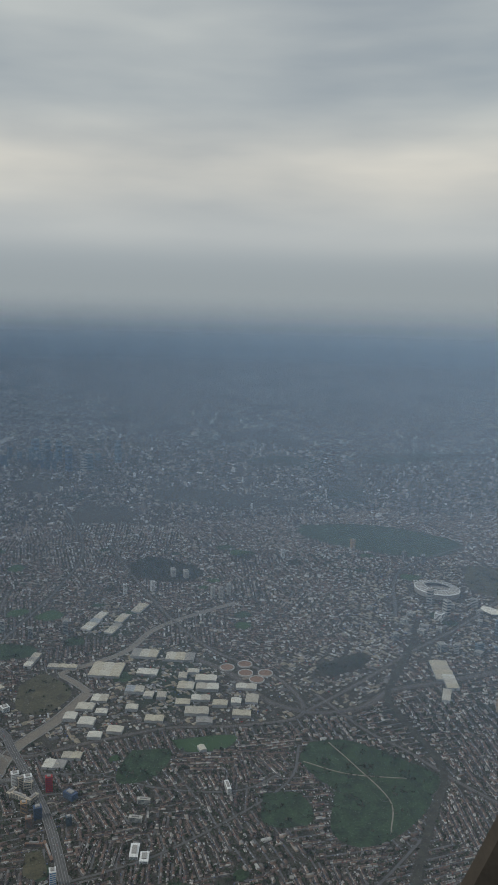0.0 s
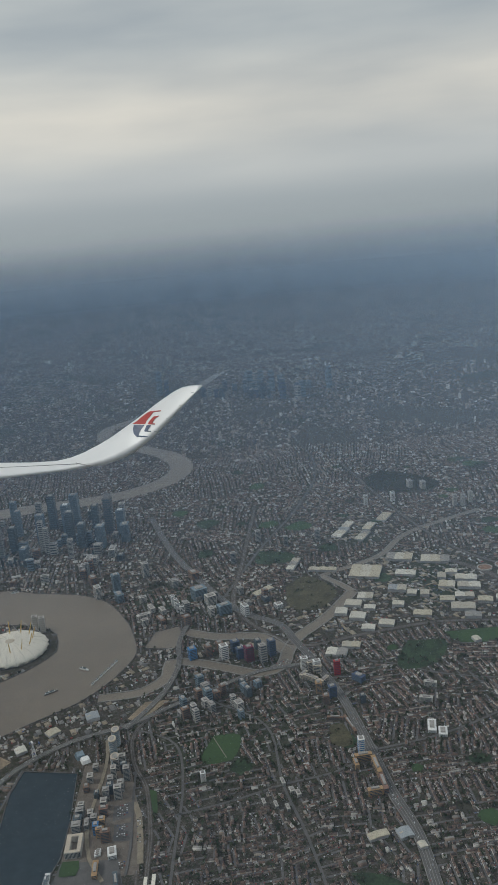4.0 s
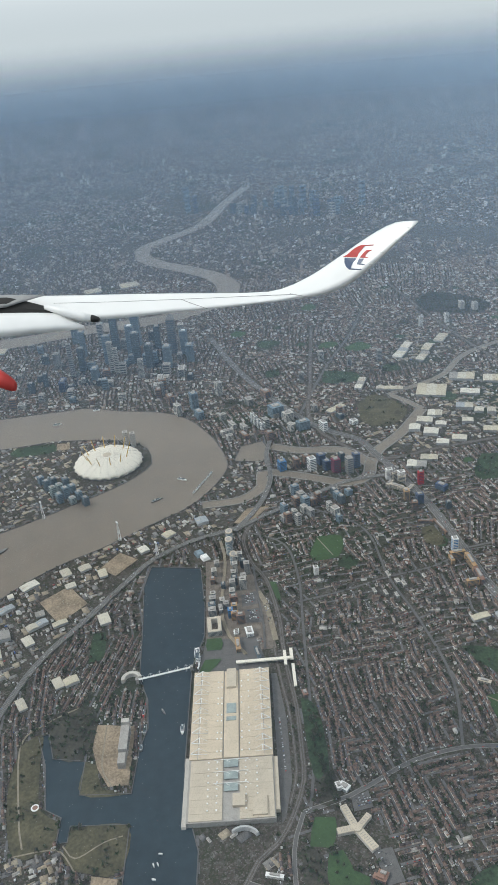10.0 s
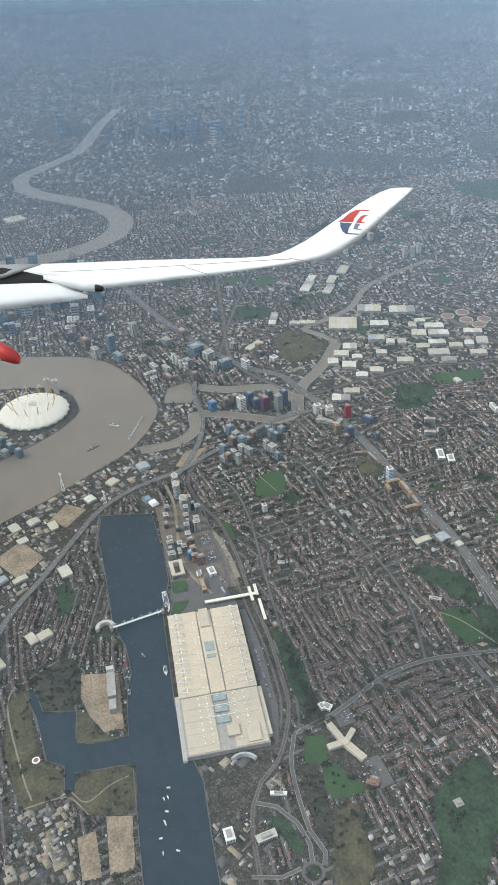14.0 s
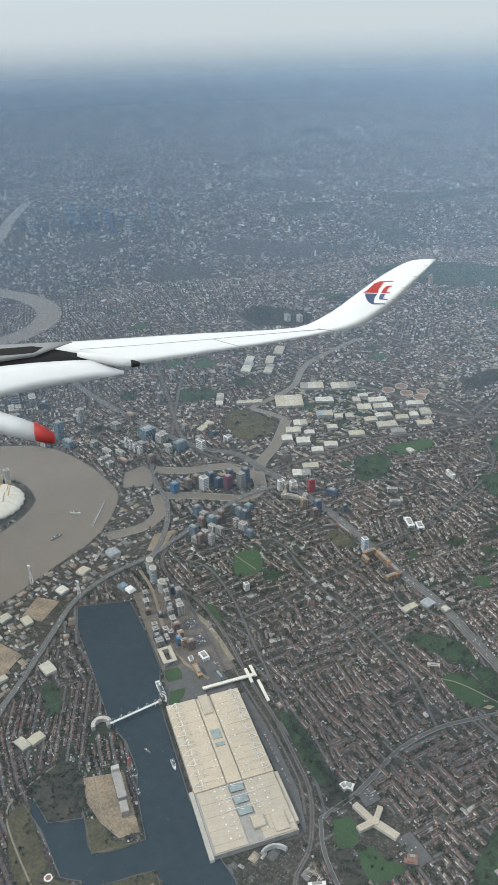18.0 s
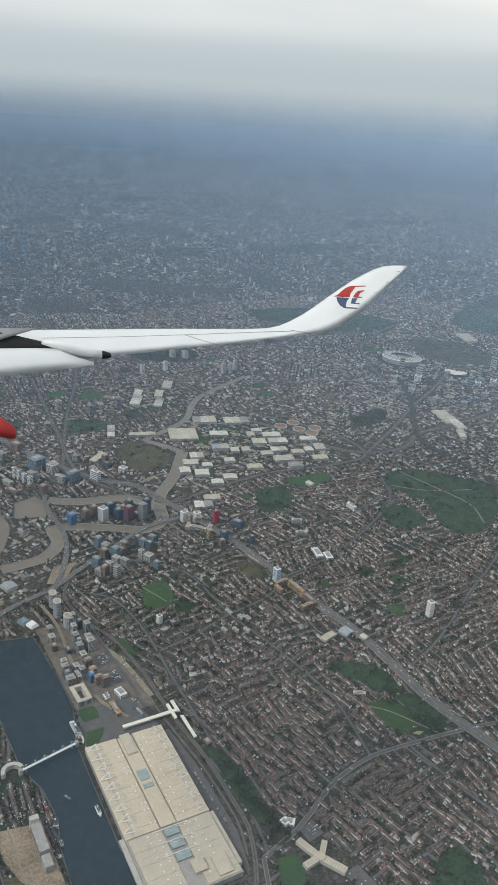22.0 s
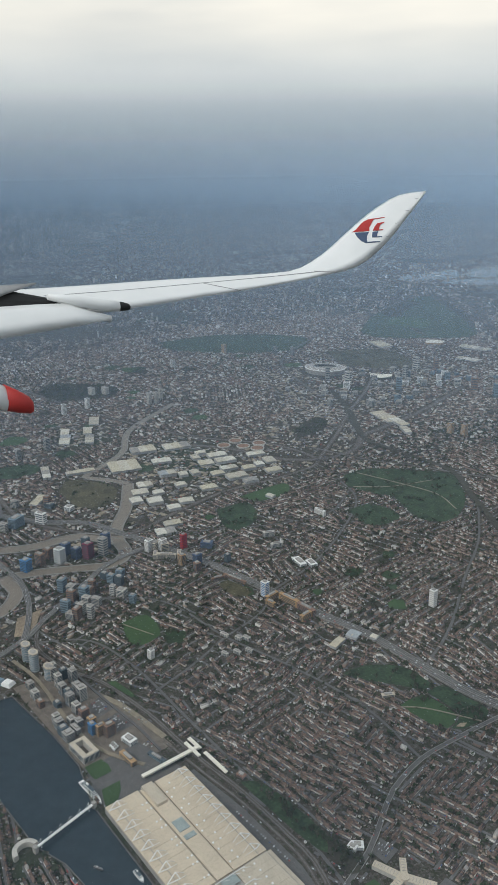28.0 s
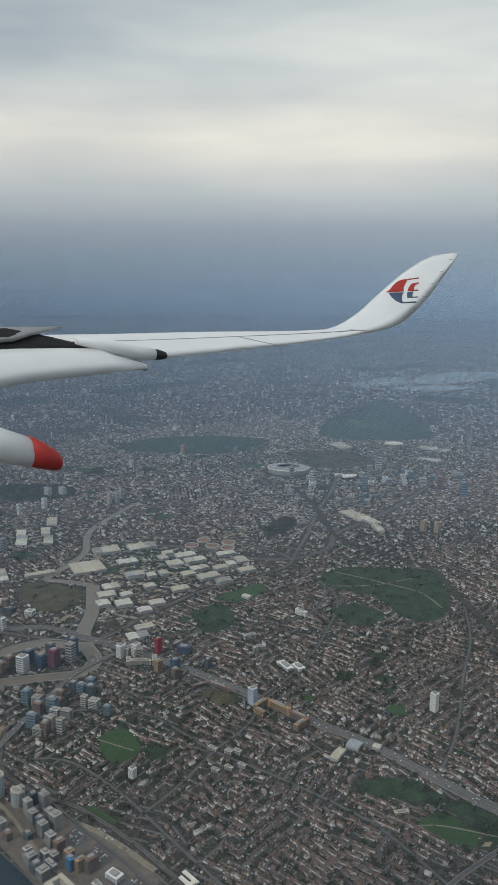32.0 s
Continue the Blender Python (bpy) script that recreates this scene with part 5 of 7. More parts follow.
# long ochre slabs beside the trunk road, a flat-roofed school and single slabs
for x, y, w, d, h, a, m in ((-49, 92.0, 9, 1.5, 2.6, 6, "ochre"), (-40.5, 92.8, 8.5, 1.5, 2.2, 4, "rust"), (-55, 88.5, 1.5, 6, 2.4, 6, "ochre"), (-37, 89.5, 1.5, 5, 2.2, 6, "ochre"), (-52, 85.5, 4, 1.4, 1.8, 6, "ochre"),
                            (-70, 116, 3, 7, 1.0, 78, "white"), (-66, 119, 3, 5, 1.0, 78, "white"), (-97, 122, 5, 1.6, 2.0, 70, "stone"), (-87, 118, 5, 1.6, 1.8, 70, "stone"), (-90, 94, 2, 2, 3.2, 10, "glassd"), (-106, 95, 5, 3, 2.4, 40, "navy")):
    tower(x, y, w, d, h, a, m, "glassd", {"ochre": "long ochre brick flats beside the trunk road", "rust": "long red-brown flats beside the trunk road", "white": "flat-roofed white school building", "navy": "dark blue block beside the trunk road"}.get(m, "pale slab of council flats"), 4, kind="slab_block", category="apartments")
for i in range(30):
    x, y = rt.uniform(-185, -150), rt.uniform(-5, 75)
    if code_at(np.array([x]), np.array([y]))[0] in (0, 7):
        tower(x - 15, y, rt.uniform(2.2, 5), rt.uniform(2, 3.6), rt.uniform(1.8, 6.5), 25, rt.choice(("stone", "concrete", "brick", "glassd", "white")), "glassd", "riverside block of flats", 5, kind="apartment_block", category="apartments", group="riverside flats")
for i in range(12):
    tower(-120 - i * 2.2, -66 - (i % 3) * 5 - i * 1.4, 3, 2.6, rt.uniform(3, 5.5), 35, rt.choice(("glassm", "glassg", "glass")), "glassd", "blue-grey glass flats on the peninsula", 5, kind="apartment_block", category="apartments", group="peninsula flats")
for x, y in ((-176, -49), (-178, -53)):
    tower(x, y, 2.6, 2.6, 7.5, 10, "stone", "concrete", "pale slim tower beside the dome", 7)
# the new town east of the stadium
for i in range(70):
    a = i / 70
    x, y = -225 + rt.gauss(0, 26), 285 + a * 130 + rt.gauss(0, 12)
    if code_at(np.array([x]), np.array([y]))[0] in (0, 7):
        tower(x, y, rt.uniform(2.4, 5), rt.uniform(2.4, 4.5), rt.choice((1.5, 2, 2, 3, 3, 4, 5, 9)), rt.uniform(0, 60), rt.choice(("stone", "concrete", "concrete", "white", "brick", "glass")), "glassd", "block of flats in the new town by the stadium", 5, kind="apartment_block", category="apartments", group="stadium district flats")

# ---- sheds and warehouses ----


def warehouse(x, y, w, d, h, turn, label="", m="shed"):
    t = thing("warehouse", x, y, 0, turn, label or "pale-roofed warehouse with a low pitched roof", "warehouse", "industrial sheds")
    part("wall", box(-w / 2, w / 2, -d / 2, d / 2, 0, h), M["shedwall"], t)
    k = max(1, int(round(d / 5)))
    for i in range(k):
        y0, y1 = -d / 2 + i * d / k, -d / 2 + (i + 1) * d / k
        ym = (y0 + y1) / 2
        b = tube([[(s, y0 - 0.05, h), (s, y1 + 0.05, h), (s, ym, h + 0.35)] for s in (-w / 2 - 0.1, w / 2 + 0.1)])
        ob = part("roof", b, M[m], t)
        for j in range(max(1, int(w / 4))):
            xx = -w / 2 + (j + 0.5) * w / max(1, int(w / 4))
            part("rooflight", box(xx - 0.18, xx + 0.18, y0 + 0.5, ym - 0.3, h + 0.06, h + 0.27), M["cream2"], ob)
    mark_box(x, y, w + 0.8, d + 0.8, turn)


SHEDS = [(-210, 115, 15, 16), (-225, 136, 9, 14), (-204, 135, 6, 10.5), (-196, 152, 6, 4.3), (-191, 163, 6, 10.5), (-186, 127, 6, 9), (-180, 133, 5, 4.6), (-178, 139, 5.5, 4.4), (-186, 152, 7, 8),
         (-182, 162, 6, 11), (-172, 157, 5, 9), (-179, 181, 5, 10), (-167, 181, 8, 6), (-160, 153, 6.5, 11), (-154, 173, 5, 8.5), (-157, 133, 5, 8.4)]
SHEDS += [(-181, 110, 6.5, 7.5), (-174, 103, 6, 8), (-166, 96, 6, 5.6), (-160, 103, 6.2, 7.2), (-168, 110, 4.2, 5.4), (-151, 115, 5, 7), (-218, 154, 9, 15), (-165, 165, 5, 7), (-166, 173, 5, 4.8),
          (-218, 93, 4, 15), (-129, 89, 6, 9), (-134, 96, 4.6, 8), (-200, 158, 4, 6), (-170, 148, 5, 7), (-169, 124, 4.4, 5.6), (-151, 155, 5, 7.4), (-148, 106, 4.6, 6)]
for x, y, w, d in SHEDS:
    warehouse(x, y, w, d, rt.uniform(0.8, 1.5), -16 + rt.uniform(-3, 3), "large square white-roofed depot by the river bend" if d == 16 else "")
for x, y, w, d, a in ((-18, 87, 2.6, 6.5, 15), (-18, 95, 4.2, 4.4, 15), (-12, 99, 2.4, 2.4, 15), (-178, 285, 9, 22, 75), (-167, 284, 6, 20, 75), (-152, 275, 4, 12, 60), (-318, 432, 12, 22, 70), (-256, 480, 10, 26, 100), (-236, 445, 8, 18, 100),
                     (-270, 110, 6, 16, 60), (-262, 122, 5, 14, 60), (-276, 128, 5, 12, 62), (-290, 140, 6, 14, 60), (-282, 116, 5, 10, 60), (-198, 60, 4, 12, 40), (-228, 78, 4, 16, 70),
                     (-20, -86, 6, 8, 20), (-8, -92, 6, 9, 20), (-35, -72, 3, 8, 35), (-60, -80, 4, 7, 40), (-30, -84, 5, 6, 20), (-78, -36, 4, 4, 30), (-88, -26, 4, 5, 40), (-96, -12, 5, 5, 20), (6, -84, 5, 8, 15), (20, -92, 6, 9, 10), (-46, -86, 3, 6, 40),
                     (-129, 150, 4, 3, 10), (-340, -160, 10, 12, 0), (-480, -80, 14, 16, 20), (-470, -110, 12, 14, 20)):
    if code_at(np.array([x]), np.array([y]))[0] != 1:
        warehouse(x, y, w, d, rt.uniform(0.8, 1.4), a)
for i in range(44):
    x, y = rt.uniform(-85, 40), rt.uniform(-112, -44)
    if np.all(code_at(np.array([x, x + 2, x - 2]), np.array([y, y + 2, y - 2])) % 7 == 0) and y < -0.55 * x - 42 - 14:
        warehouse(x, y, rt.uniform(2, 4), rt.uniform(2.5, 6), rt.uniform(0.6, 1.2), rt.choice((25, 115)) + rt.uniform(-8, 8))

# the old tar works: round tanks and ring foundations
for x, y in ((-202, 176), (-204, 186), (-194, 184), (-192, 194), (-186, 188)):
    t = thing("gasholder_base", x, y, 0, 0, "round rust-brown gasholder base with a pale rim", "gasholder")
    part("tank", drum(3.6, 3.6, 0, 0.5, 28), M["brick"], t)
    part("rim", tube([[(r * math.cos(i * 2 * math.pi / 28), r * math.sin(i * 2 * math.pi / 28), z) for i in range(28)] for r, z in ((3.9, 0), (3.9, 0.8), (3.5, 0.8), (3.5, 0.5))], False), M["stone"], t)
    mark_box(x, y, 9, 9, 0)

# school with four wings
t = thing("school", 61, 31.5, 0, 0, "cream cross-shaped school with flat roofs", "school")
for si, (u0, v0, u1, v1, w) in enumerate(((-7.4, -2.7, -0.5, -0.3, 1.9), (0.5, 0.4, 6.3, 3.8, 2.2), (-4.0, 3.8, -0.4, 0.4, 1.6), (-0.3, -0.6, 0.3, -5.3, 1.9))):
    d = Vector((u1 - u0, v1 - v0)).normalized()
    nn = Vector((-d.y, d.x)) * w / 2
    b = bmesh.new()
    lo = [(u0 + nn.x, v0 + nn.y), (u1 + nn.x, v1 + nn.y), (u1 - nn.x, v1 - nn.y), (u0 - nn.x, v0 - nn.y)]
    b = tube([[(p, q, z) for p, q in lo] for z in (0, 1.1 - 0.03 * si)])
    wg = part("wing_block", b, M["stone"], t)
    part("roof", tube([[(p, q, z) for p, q in lo] for z in (1.12 - 0.03 * si, 1.22 - 0.03 * si)]), M["cream2"], wg, "cream flat roof")
    ln = Vector((u1 - u0, v1 - v0)).length
    for k in range(int(ln / 0.8)):
        m = Vector((u0, v0)) + d * (0.5 + k * 0.8)
        e = nn * 0.55
        part("rooflight", rod((m.x - e.x, m.y - e.y, 1.24 - 0.03 * si), (m.x + e.x, m.y + e.y, 1.24 - 0.03 * si), 0.09, n=4), M["concrete"], wg)
part("hub", drum(1.2, 1.2, 0, 1.5, 12), M["cream2"], t, "round central hall")
mark_box(61, 31.5, 17, 13, 25)

# footbridge over the dock
t = thing("footbridge", -3, -23, 0, 12, "high white footbridge with slender masts over the dock", "bridge")
part("deck", box(-0.35, 0.35, -9.5, 9.5, 1.3, 1.5), M["white"], t)
for y in (-9.2, 9.2):
    part("lift_tower", box(-0.6, 0.6, y - 0.5, y + 0.5, 0.06, 1.9), M["concrete"], t)
for y in (-7.5, -4.5, -1.5, 1.5, 4.5, 7.5):
    m = part("mast", rod((0, y, 0.06 if abs(y) > 7 else 1.4), (0, y, 3.0), 0.1, 0.05), M["white"], t)
    part("stay", rod((0, y, 3.0), (0, y - 1.5, 1.5), 0.03, n=4), M["white"], m)
    part("stay", rod((0, y, 3.0), (0, y + 1.5, 1.5), 0.03, n=4), M["white"], m)
t = thing("crescent_building", -2, -34, 0, 0, "white crescent block at the foot of the bridge", "apartments")
b = bmesh.new()
part("wall", tube([[((r * math.cos(radians(a))), (r * math.sin(radians(a))), z) for r, z in ((2.2, 0), (3.4, 0), (3.4, 1.6), (2.2, 1.6))] for a in range(100, 281, 15)]), M["stone"], t)
mark_box(-3, -34, 7, 8, 0)


def ship(x, y, l, w, turn, label, hull="white", decks=3):
    t = thing("moored_ship", x, y, 0.06, turn, label, "ship")
    prof = [(-0.5, 0.8), (-0.3, 1.0), (0.2, 1.0), (0.38, 0.6), (0.5, 0.04)]
    part("hull", tube([[(u * l, -w / 2 * k * 0.8, 0), (u * l, -w / 2 * k, 0.5), (u * l, w / 2 * k, 0.5), (u * l, w / 2 * k * 0.8, 0)] for u, k in prof]), M[hull], t)
    for i in range(decks):
        s = 1 - 0.14 * i
        part("deck_house", box(-l * 0.42 * s, l * 0.26 * s, -w * 0.4 * s, w * 0.4 * s, 0.5 + i * 0.32, 0.5 + i * 0.32 + 0.24), M["white"], t)
        part("window_band", box(-l * 0.40 * s, l * 0.24 * s, -w * 0.39 * s, w * 0.39 * s, 0.5 + i * 0.32 + 0.24, 0.5 + (i + 1) * 0.32), M["glassd"], t)
    part("funnel", box(-l * 0.2, -l * 0.12, -w * 0.12, w * 0.12, 0.5 + decks * 0.32, 0.9 + decks * 0.32), M["white"], t)


ship(-10, -12.2, 10.5, 1.9, 3, "white moored motor yacht with stepped decks", decks=4)
ship(21, -16.2, 4.0, 1.2, 0, "white pleasure boat moored beside the hall", decks=2)
ship(13, -28.8, 3.4, 0.9, 0, "small red lightship moored by the quay", "red", 1)
ship(20, -27.9, 4.5, 1.1, 0, "grey barge moored by the quay", "steel", 1)
ship(27, -28.4, 2.6, 1.0, 0, "dark steel barge moored by the quay", "steel", 1)
ship(13, -22.5, 2.6, 0.6, 30, "small dark workboat on the dock", "steel", 0)
ship(-118, -33, 6, 1.2, 120, "dark working boat on the brown river", "steel", 1)
ship(-86, -98, 8, 1.8, 140, "dark barge on the brown river", "steel", 0)
ship(-135, -22, 5, 1.2, 60, "white river boat at a pier", decks=1)
ship(-210, -95, 5, 1.2, 100, "small white river boat", decks=1)
ship(-225, -75, 4, 1.0, 100, "small white river boat", decks=1)
for i in range(9):
    x, y = 62 + rt.uniform(0, 20), -22 + rt.uniform(-2.5, 2.5)
    ship(x, y, 1.1, 0.35, rt.uniform(0, 180), "small white sailing dinghy on the dock", "white", 0)
for i in range(7):
    ship(-122 - i * 2.8, -16 + i * 1.3, 2.6, 0.8, 155, "white river boat moored at a pontoon", "white", 1)

# cable-car pylons
for x, y, h in ((-88, -47, 8.5), (-111, -84, 8.5), (-74, -30, 6.0)):
    t = thing("cable_car_pylon", x, y, 0, 30, "slender white spiral cable-car pylon", "pylon")
    part("base", drum(0.9, 0.7, 0, 0.5, 12), M["concrete"], t)
    for k in range(4):
        a = k * math.pi / 2
        part("strut", tube([[((0.75 - 0.6 * z) * math.cos(a + 2.4 * z) + 0.12 * math.cos(j * math.pi / 2), (0.75 - 0.6 * z) * math.sin(a + 2.4 * z) + 0.12 * math.sin(j * math.pi / 2), 0.5 + z * (h - 0.5)) for j in range(4)] for z in (0, 0.2, 0.4, 0.6, 0.8, 1.0)]), M["white"], t)
    part("head", box(-0.8, 0.8, -0.3, 0.3, h, h + 0.5), M["white"], t)
# the derelict mill
t = thing("grain_mill", 25, -33.5, 0, 0, "tall derelict white grain mill on the old quay", "mill")
part("block", box(-5, 4.5, -1.3, 1.3, 0, 3.4), M["concrete"], t, "stained pale mill block")
part("tower", box(-6.5, -5, -1.2, 1.2, 0, 4.6), M["stone"], t)
for i in range(9):
    part("window", box(-4.8 + i, -4.4 + i, -1.36, 1.36, 0.8, 2.8), M["glassd"], t)
part("silo", box(5, 9, -1.2, 1.0, 0, 2.6), M["concrete"], t)
mark_box(26, -33.5, 16, 4, 0)
# crystal-shaped hall at the dock head
t = thing("glass_pavilion", -71, -12, 0, 25, "angular glass pavilion at the dock head", "pavilion")
part("wing_block", box(-3, 1, -2, 1.5, 0, 1.4, taper=0.25), M["glass"], t)
part("wing_block", box(0.5, 4.5, -1, 2.4, 0, 1.1, taper=0.3), M["white"], t)
mark_box(-71, -12, 12, 9, 0)
t = thing("aquatics_hall", -244, 353, 0, 40, "white wave-roofed swimming hall", "sports hall")
part("roof", tube([[(u, -5 * k, 1.2 + 1.2 * abs(u) / 8), (u, 0, 2.2 + 0.8 * abs(u) / 8), (u, 5 * k, 1.2 + 1.2 * abs(u) / 8), (u, 0, 0.1)] for u, k in ((-8, 0.5), (-4, 0.9), (0, 1.0), (4, 0.9), (8, 0.4))]), M["tent"], t)
mark_box(-244, 353, 18, 12, 40)
t = thing("velodrome", -290, 470, 0, 60, "long pale saddle-roofed sports hall far away", "sports hall")
part("wall", drum(8, 8.5, 0, 1.6, 28, 0.7), M["ochre"], t)
part("roof", drum(8.5, 6, 1.6, 2.3, 28, 0.7), M["tent"], t)

# dark docks inside the bend, with pale quays
for pts in ([(-301, -86), (-283, -100), (-262, -93), (-265, -71)], [(-330, -50), (-330, -42), (-268, -38), (-268, -46)], [(-330, -88), (-330, -81), (-304, -80), (-304, -87)]):
    tagged(part("dock_water", sheet(pts, 0.09), M["dock"]), "dark dock basin between the towers", "water", kind="structure")
    tagged(part("quay_edge", ribbon([Vector(p) for p in [*pts, pts[0]]], 0.5, 0, 0.3), M["kerb"]), "pale stone dock edge", "quay", kind="structure")
# paths over the rough land, a ringed pad and a low mound
for pts, w in (([(58, -47), (62, -43), (58, -36), (56.5, -31)], 0.35), ([(60, -60), (59, -52), (60, -47), (70, -40)], 0.4), ([(8, -50), (14, -60), (22, -66), (48, -61), (58, -58)], 0.5), ([(17, -40), (24, -40), (33, -39.5), (40, -36)], 0.5),
               ([(-76, 36), (-63, 41)], 0.3), ([(-112, 190), (-100, 205), (-92, 228)], 0.5), ([(-124, 205), (-105, 210), (-80, 215), (-62, 208)], 0.5), ([(18, 78), (24, 84), (38, 92)], 0.35)):
    tagged(part("footpath", ribbon(smooth_line([Vector(p) for p in pts], 1.5), w, 0, 0.3), M["sandy"]), "pale worn footpath across rough ground", "path", kind="structure")
t = thing("landing_pad", 45, -57, 0, 0, "round white pad with a red centre", "pad")
part("ring", drum(1.2, 1.2, 0, 0.34, 24), M["white"], t)
part("centre", drum(0.75, 0.75, 0.34, 0.37, 24), M["rust"], t)
t = thing("dock_control_hall", 62, 1.5, 0, 60, "curved silver building beside the hall", "building")
part("roof", tube([[(r * math.cos(radians(a)), r * math.sin(radians(a)), z) for r, z in ((4.0, 0), (5.0, 0), (4.8, 1.3), (4.2, 1.3))] for a in range(60, 161, 10)]), M["shedwall"], t)
tower(81, -6.5, 3.6, 2.6, 1.6, 5, "white", "glassd", "white hotel with rounded bays by the dock", 4, kind="hotel", category="hotel")
tower(83.5, 3, 5.5, 2.2, 1.2, 100, "stone", "glassd", "long cream hotel beside the roundabout", 3, kind="hotel", category="hotel")
tower(72, 9.0, 4.6, 1.0, 0.8, 75, "white", "concrete", "row of white coaches and sheds", 2, kind="shed", category="shed")
tower(47, 28.5, 2.2, 1.6, 1.2, 15, "white", "concrete", "white flat-roofed clinic by the main road", 3, kind="clinic", category="building")
tower(74, 36, 2.6, 1.4, 0.8, 60, "rust", "concrete", "low red-roofed hall by the school", 2, kind="hall", category="building")


# ---- single trees in the nearest parks and verges ----
def single_tree():
    t = thing("tree", 0, 0, 0, 0, "bare brown spring tree with a loose crown", "tree", "park trees")
    part("trunk", rod((0, 0, 0), (0.03, 0.02, 0.6), 0.07, 0.04, 7), M["bark"], t)
    lim = bmesh.new()
    r = random.Random(3)
    crown = bmesh.new()
    for i in range(9):
        a, e = i * 2.4, r.uniform(0.4, 1.2)
        q = Vector((math.cos(a) * math.cos(e), math.sin(a) * math.cos(e), math.sin(e))) * r.uniform(0.45, 0.7)
        rod((0.02, 0.01, 0.45), Vector((0.03, 0.02, 0.5)) + q, 0.03, 0.01, 4, lim)
        for k in range(26):
            c = Vector((0.03, 0.02, 0.55)) + q * r.uniform(0.4, 1.1) + Vector([r.gauss(0, 0.12) for _ in range(3)])
            v = [crown.verts.new(c + Vector([r.gauss(0, 0.07) for _ in range(3)])) for _ in range(3)]
            crown.faces.new(v)
    part("limbs", lim, M["bark"], t)
    part("crown", crown, M["leaf"], t)
    return t


tree0 = single_tree()
tree0.matrix_basis = pose(80, 50, 0)
for i in range(150):
    zx, zy, w, h = rt.choice(((98, 55, 18, 16), (92, 26, 12, 4), (66, 29, 8, 5), (24, 24.5, 18, 1.6), (44, 26, 8, 2), (12, 88, 10, 5), (37, 93, 4, 3)))
    x, y = zx + rt.uniform(-w, w), zy + rt.uniform(-h, h)
    if code_at(np.array([x]), np.array([y]))[0] in (3, 6):
        k = rt.uniform(0.9, 1.7)
        copy_thing(tree0, pose(x, y, 0.1, 0, 0, rt.uniform(0, 360)) @ Matrix.Scale(k, 4))

# ---- houses: streets of terraces, estates and blocks, district by district ----
rng = np.random.default_rng(11)
SEEDS, k = [], 0
for gx in np.arange(-440, 150, 34):
    for gy in np.arange(-170, 480, 34):
        SEEDS.append((gx + rng.uniform(-13, 13), gy + rng.uniform(-13, 13), math.radians(rng.choice([8, 8, 4, 12, 98, 0, 15, 94, -8]) + rng.uniform(-5, 5)), rng.random()))
# quarters whose streets run a known way
SEEDS += [(18, 55, math.radians(12), 0.1), (25, 45, math.radians(14), 0.1), (58, 55, math.radians(13), 0.1), (62, 70, math.radians(16), 0.1), (45, 110, math.radians(2), 0.1), (-40, 115, math.radians(2), 0.1),
          (5, 118, math.radians(2), 0.1), (-71, 130, math.radians(4), 0.1), (-28, 50, math.radians(13), 0.5), (-40, -44, math.radians(-17), 0.1), (-12, -42, math.radians(-15), 0.1), (-100, 150, math.radians(7), 0.1), (75, 95, math.radians(-8), 0.1), (88, 37, math.radians(6), 0.1), (70, 50, math.radians(13), 0.1)]
# closes and courts of the estates south of the trunk road turn every way
for i in range(46):
    SEEDS.append((rng.uniform(-106, -4), rng.uniform(27, 90), math.radians(rng.choice([14, 104, 20, 98, -2]) + rng.uniform(-9, 9)), rng.choice([0.1, 0.3, 0.65, 0.7, 0.8])))
for i in range(34):
    SEEDS.append((rng.uniform(-14, 80), rng.uniform(29, 76), math.radians(rng.choice([13, 10, 17, 14, 101, 96, 4]) + rng.uniform(-5, 5)), rng.choice([0.1, 0.1, 0.1, 0.5, 0.7])))
for i in range(40):
    SEEDS.append((rng.uniform(-130, 90), rng.uniform(104, 200), math.radians(rng.choice([2, 6, 94, 88, -10, 14]) + rng.uniform(-6, 6)), rng.choice([0.1, 0.1, 0.3, 0.7])))
for i in range(70):
    SEEDS.append((rng.uniform(-430, -165), rng.uniform(-20, 330), math.radians(rng.uniform(0, 180)), rng.choice([0.1, 0.5, 0.7, 0.9])))
SX = np.array([(s[0], s[1]) for s in SEEDS])
H = {k: [] for k in ("terrace", "ext", "street", "flat", "car", "tree")}
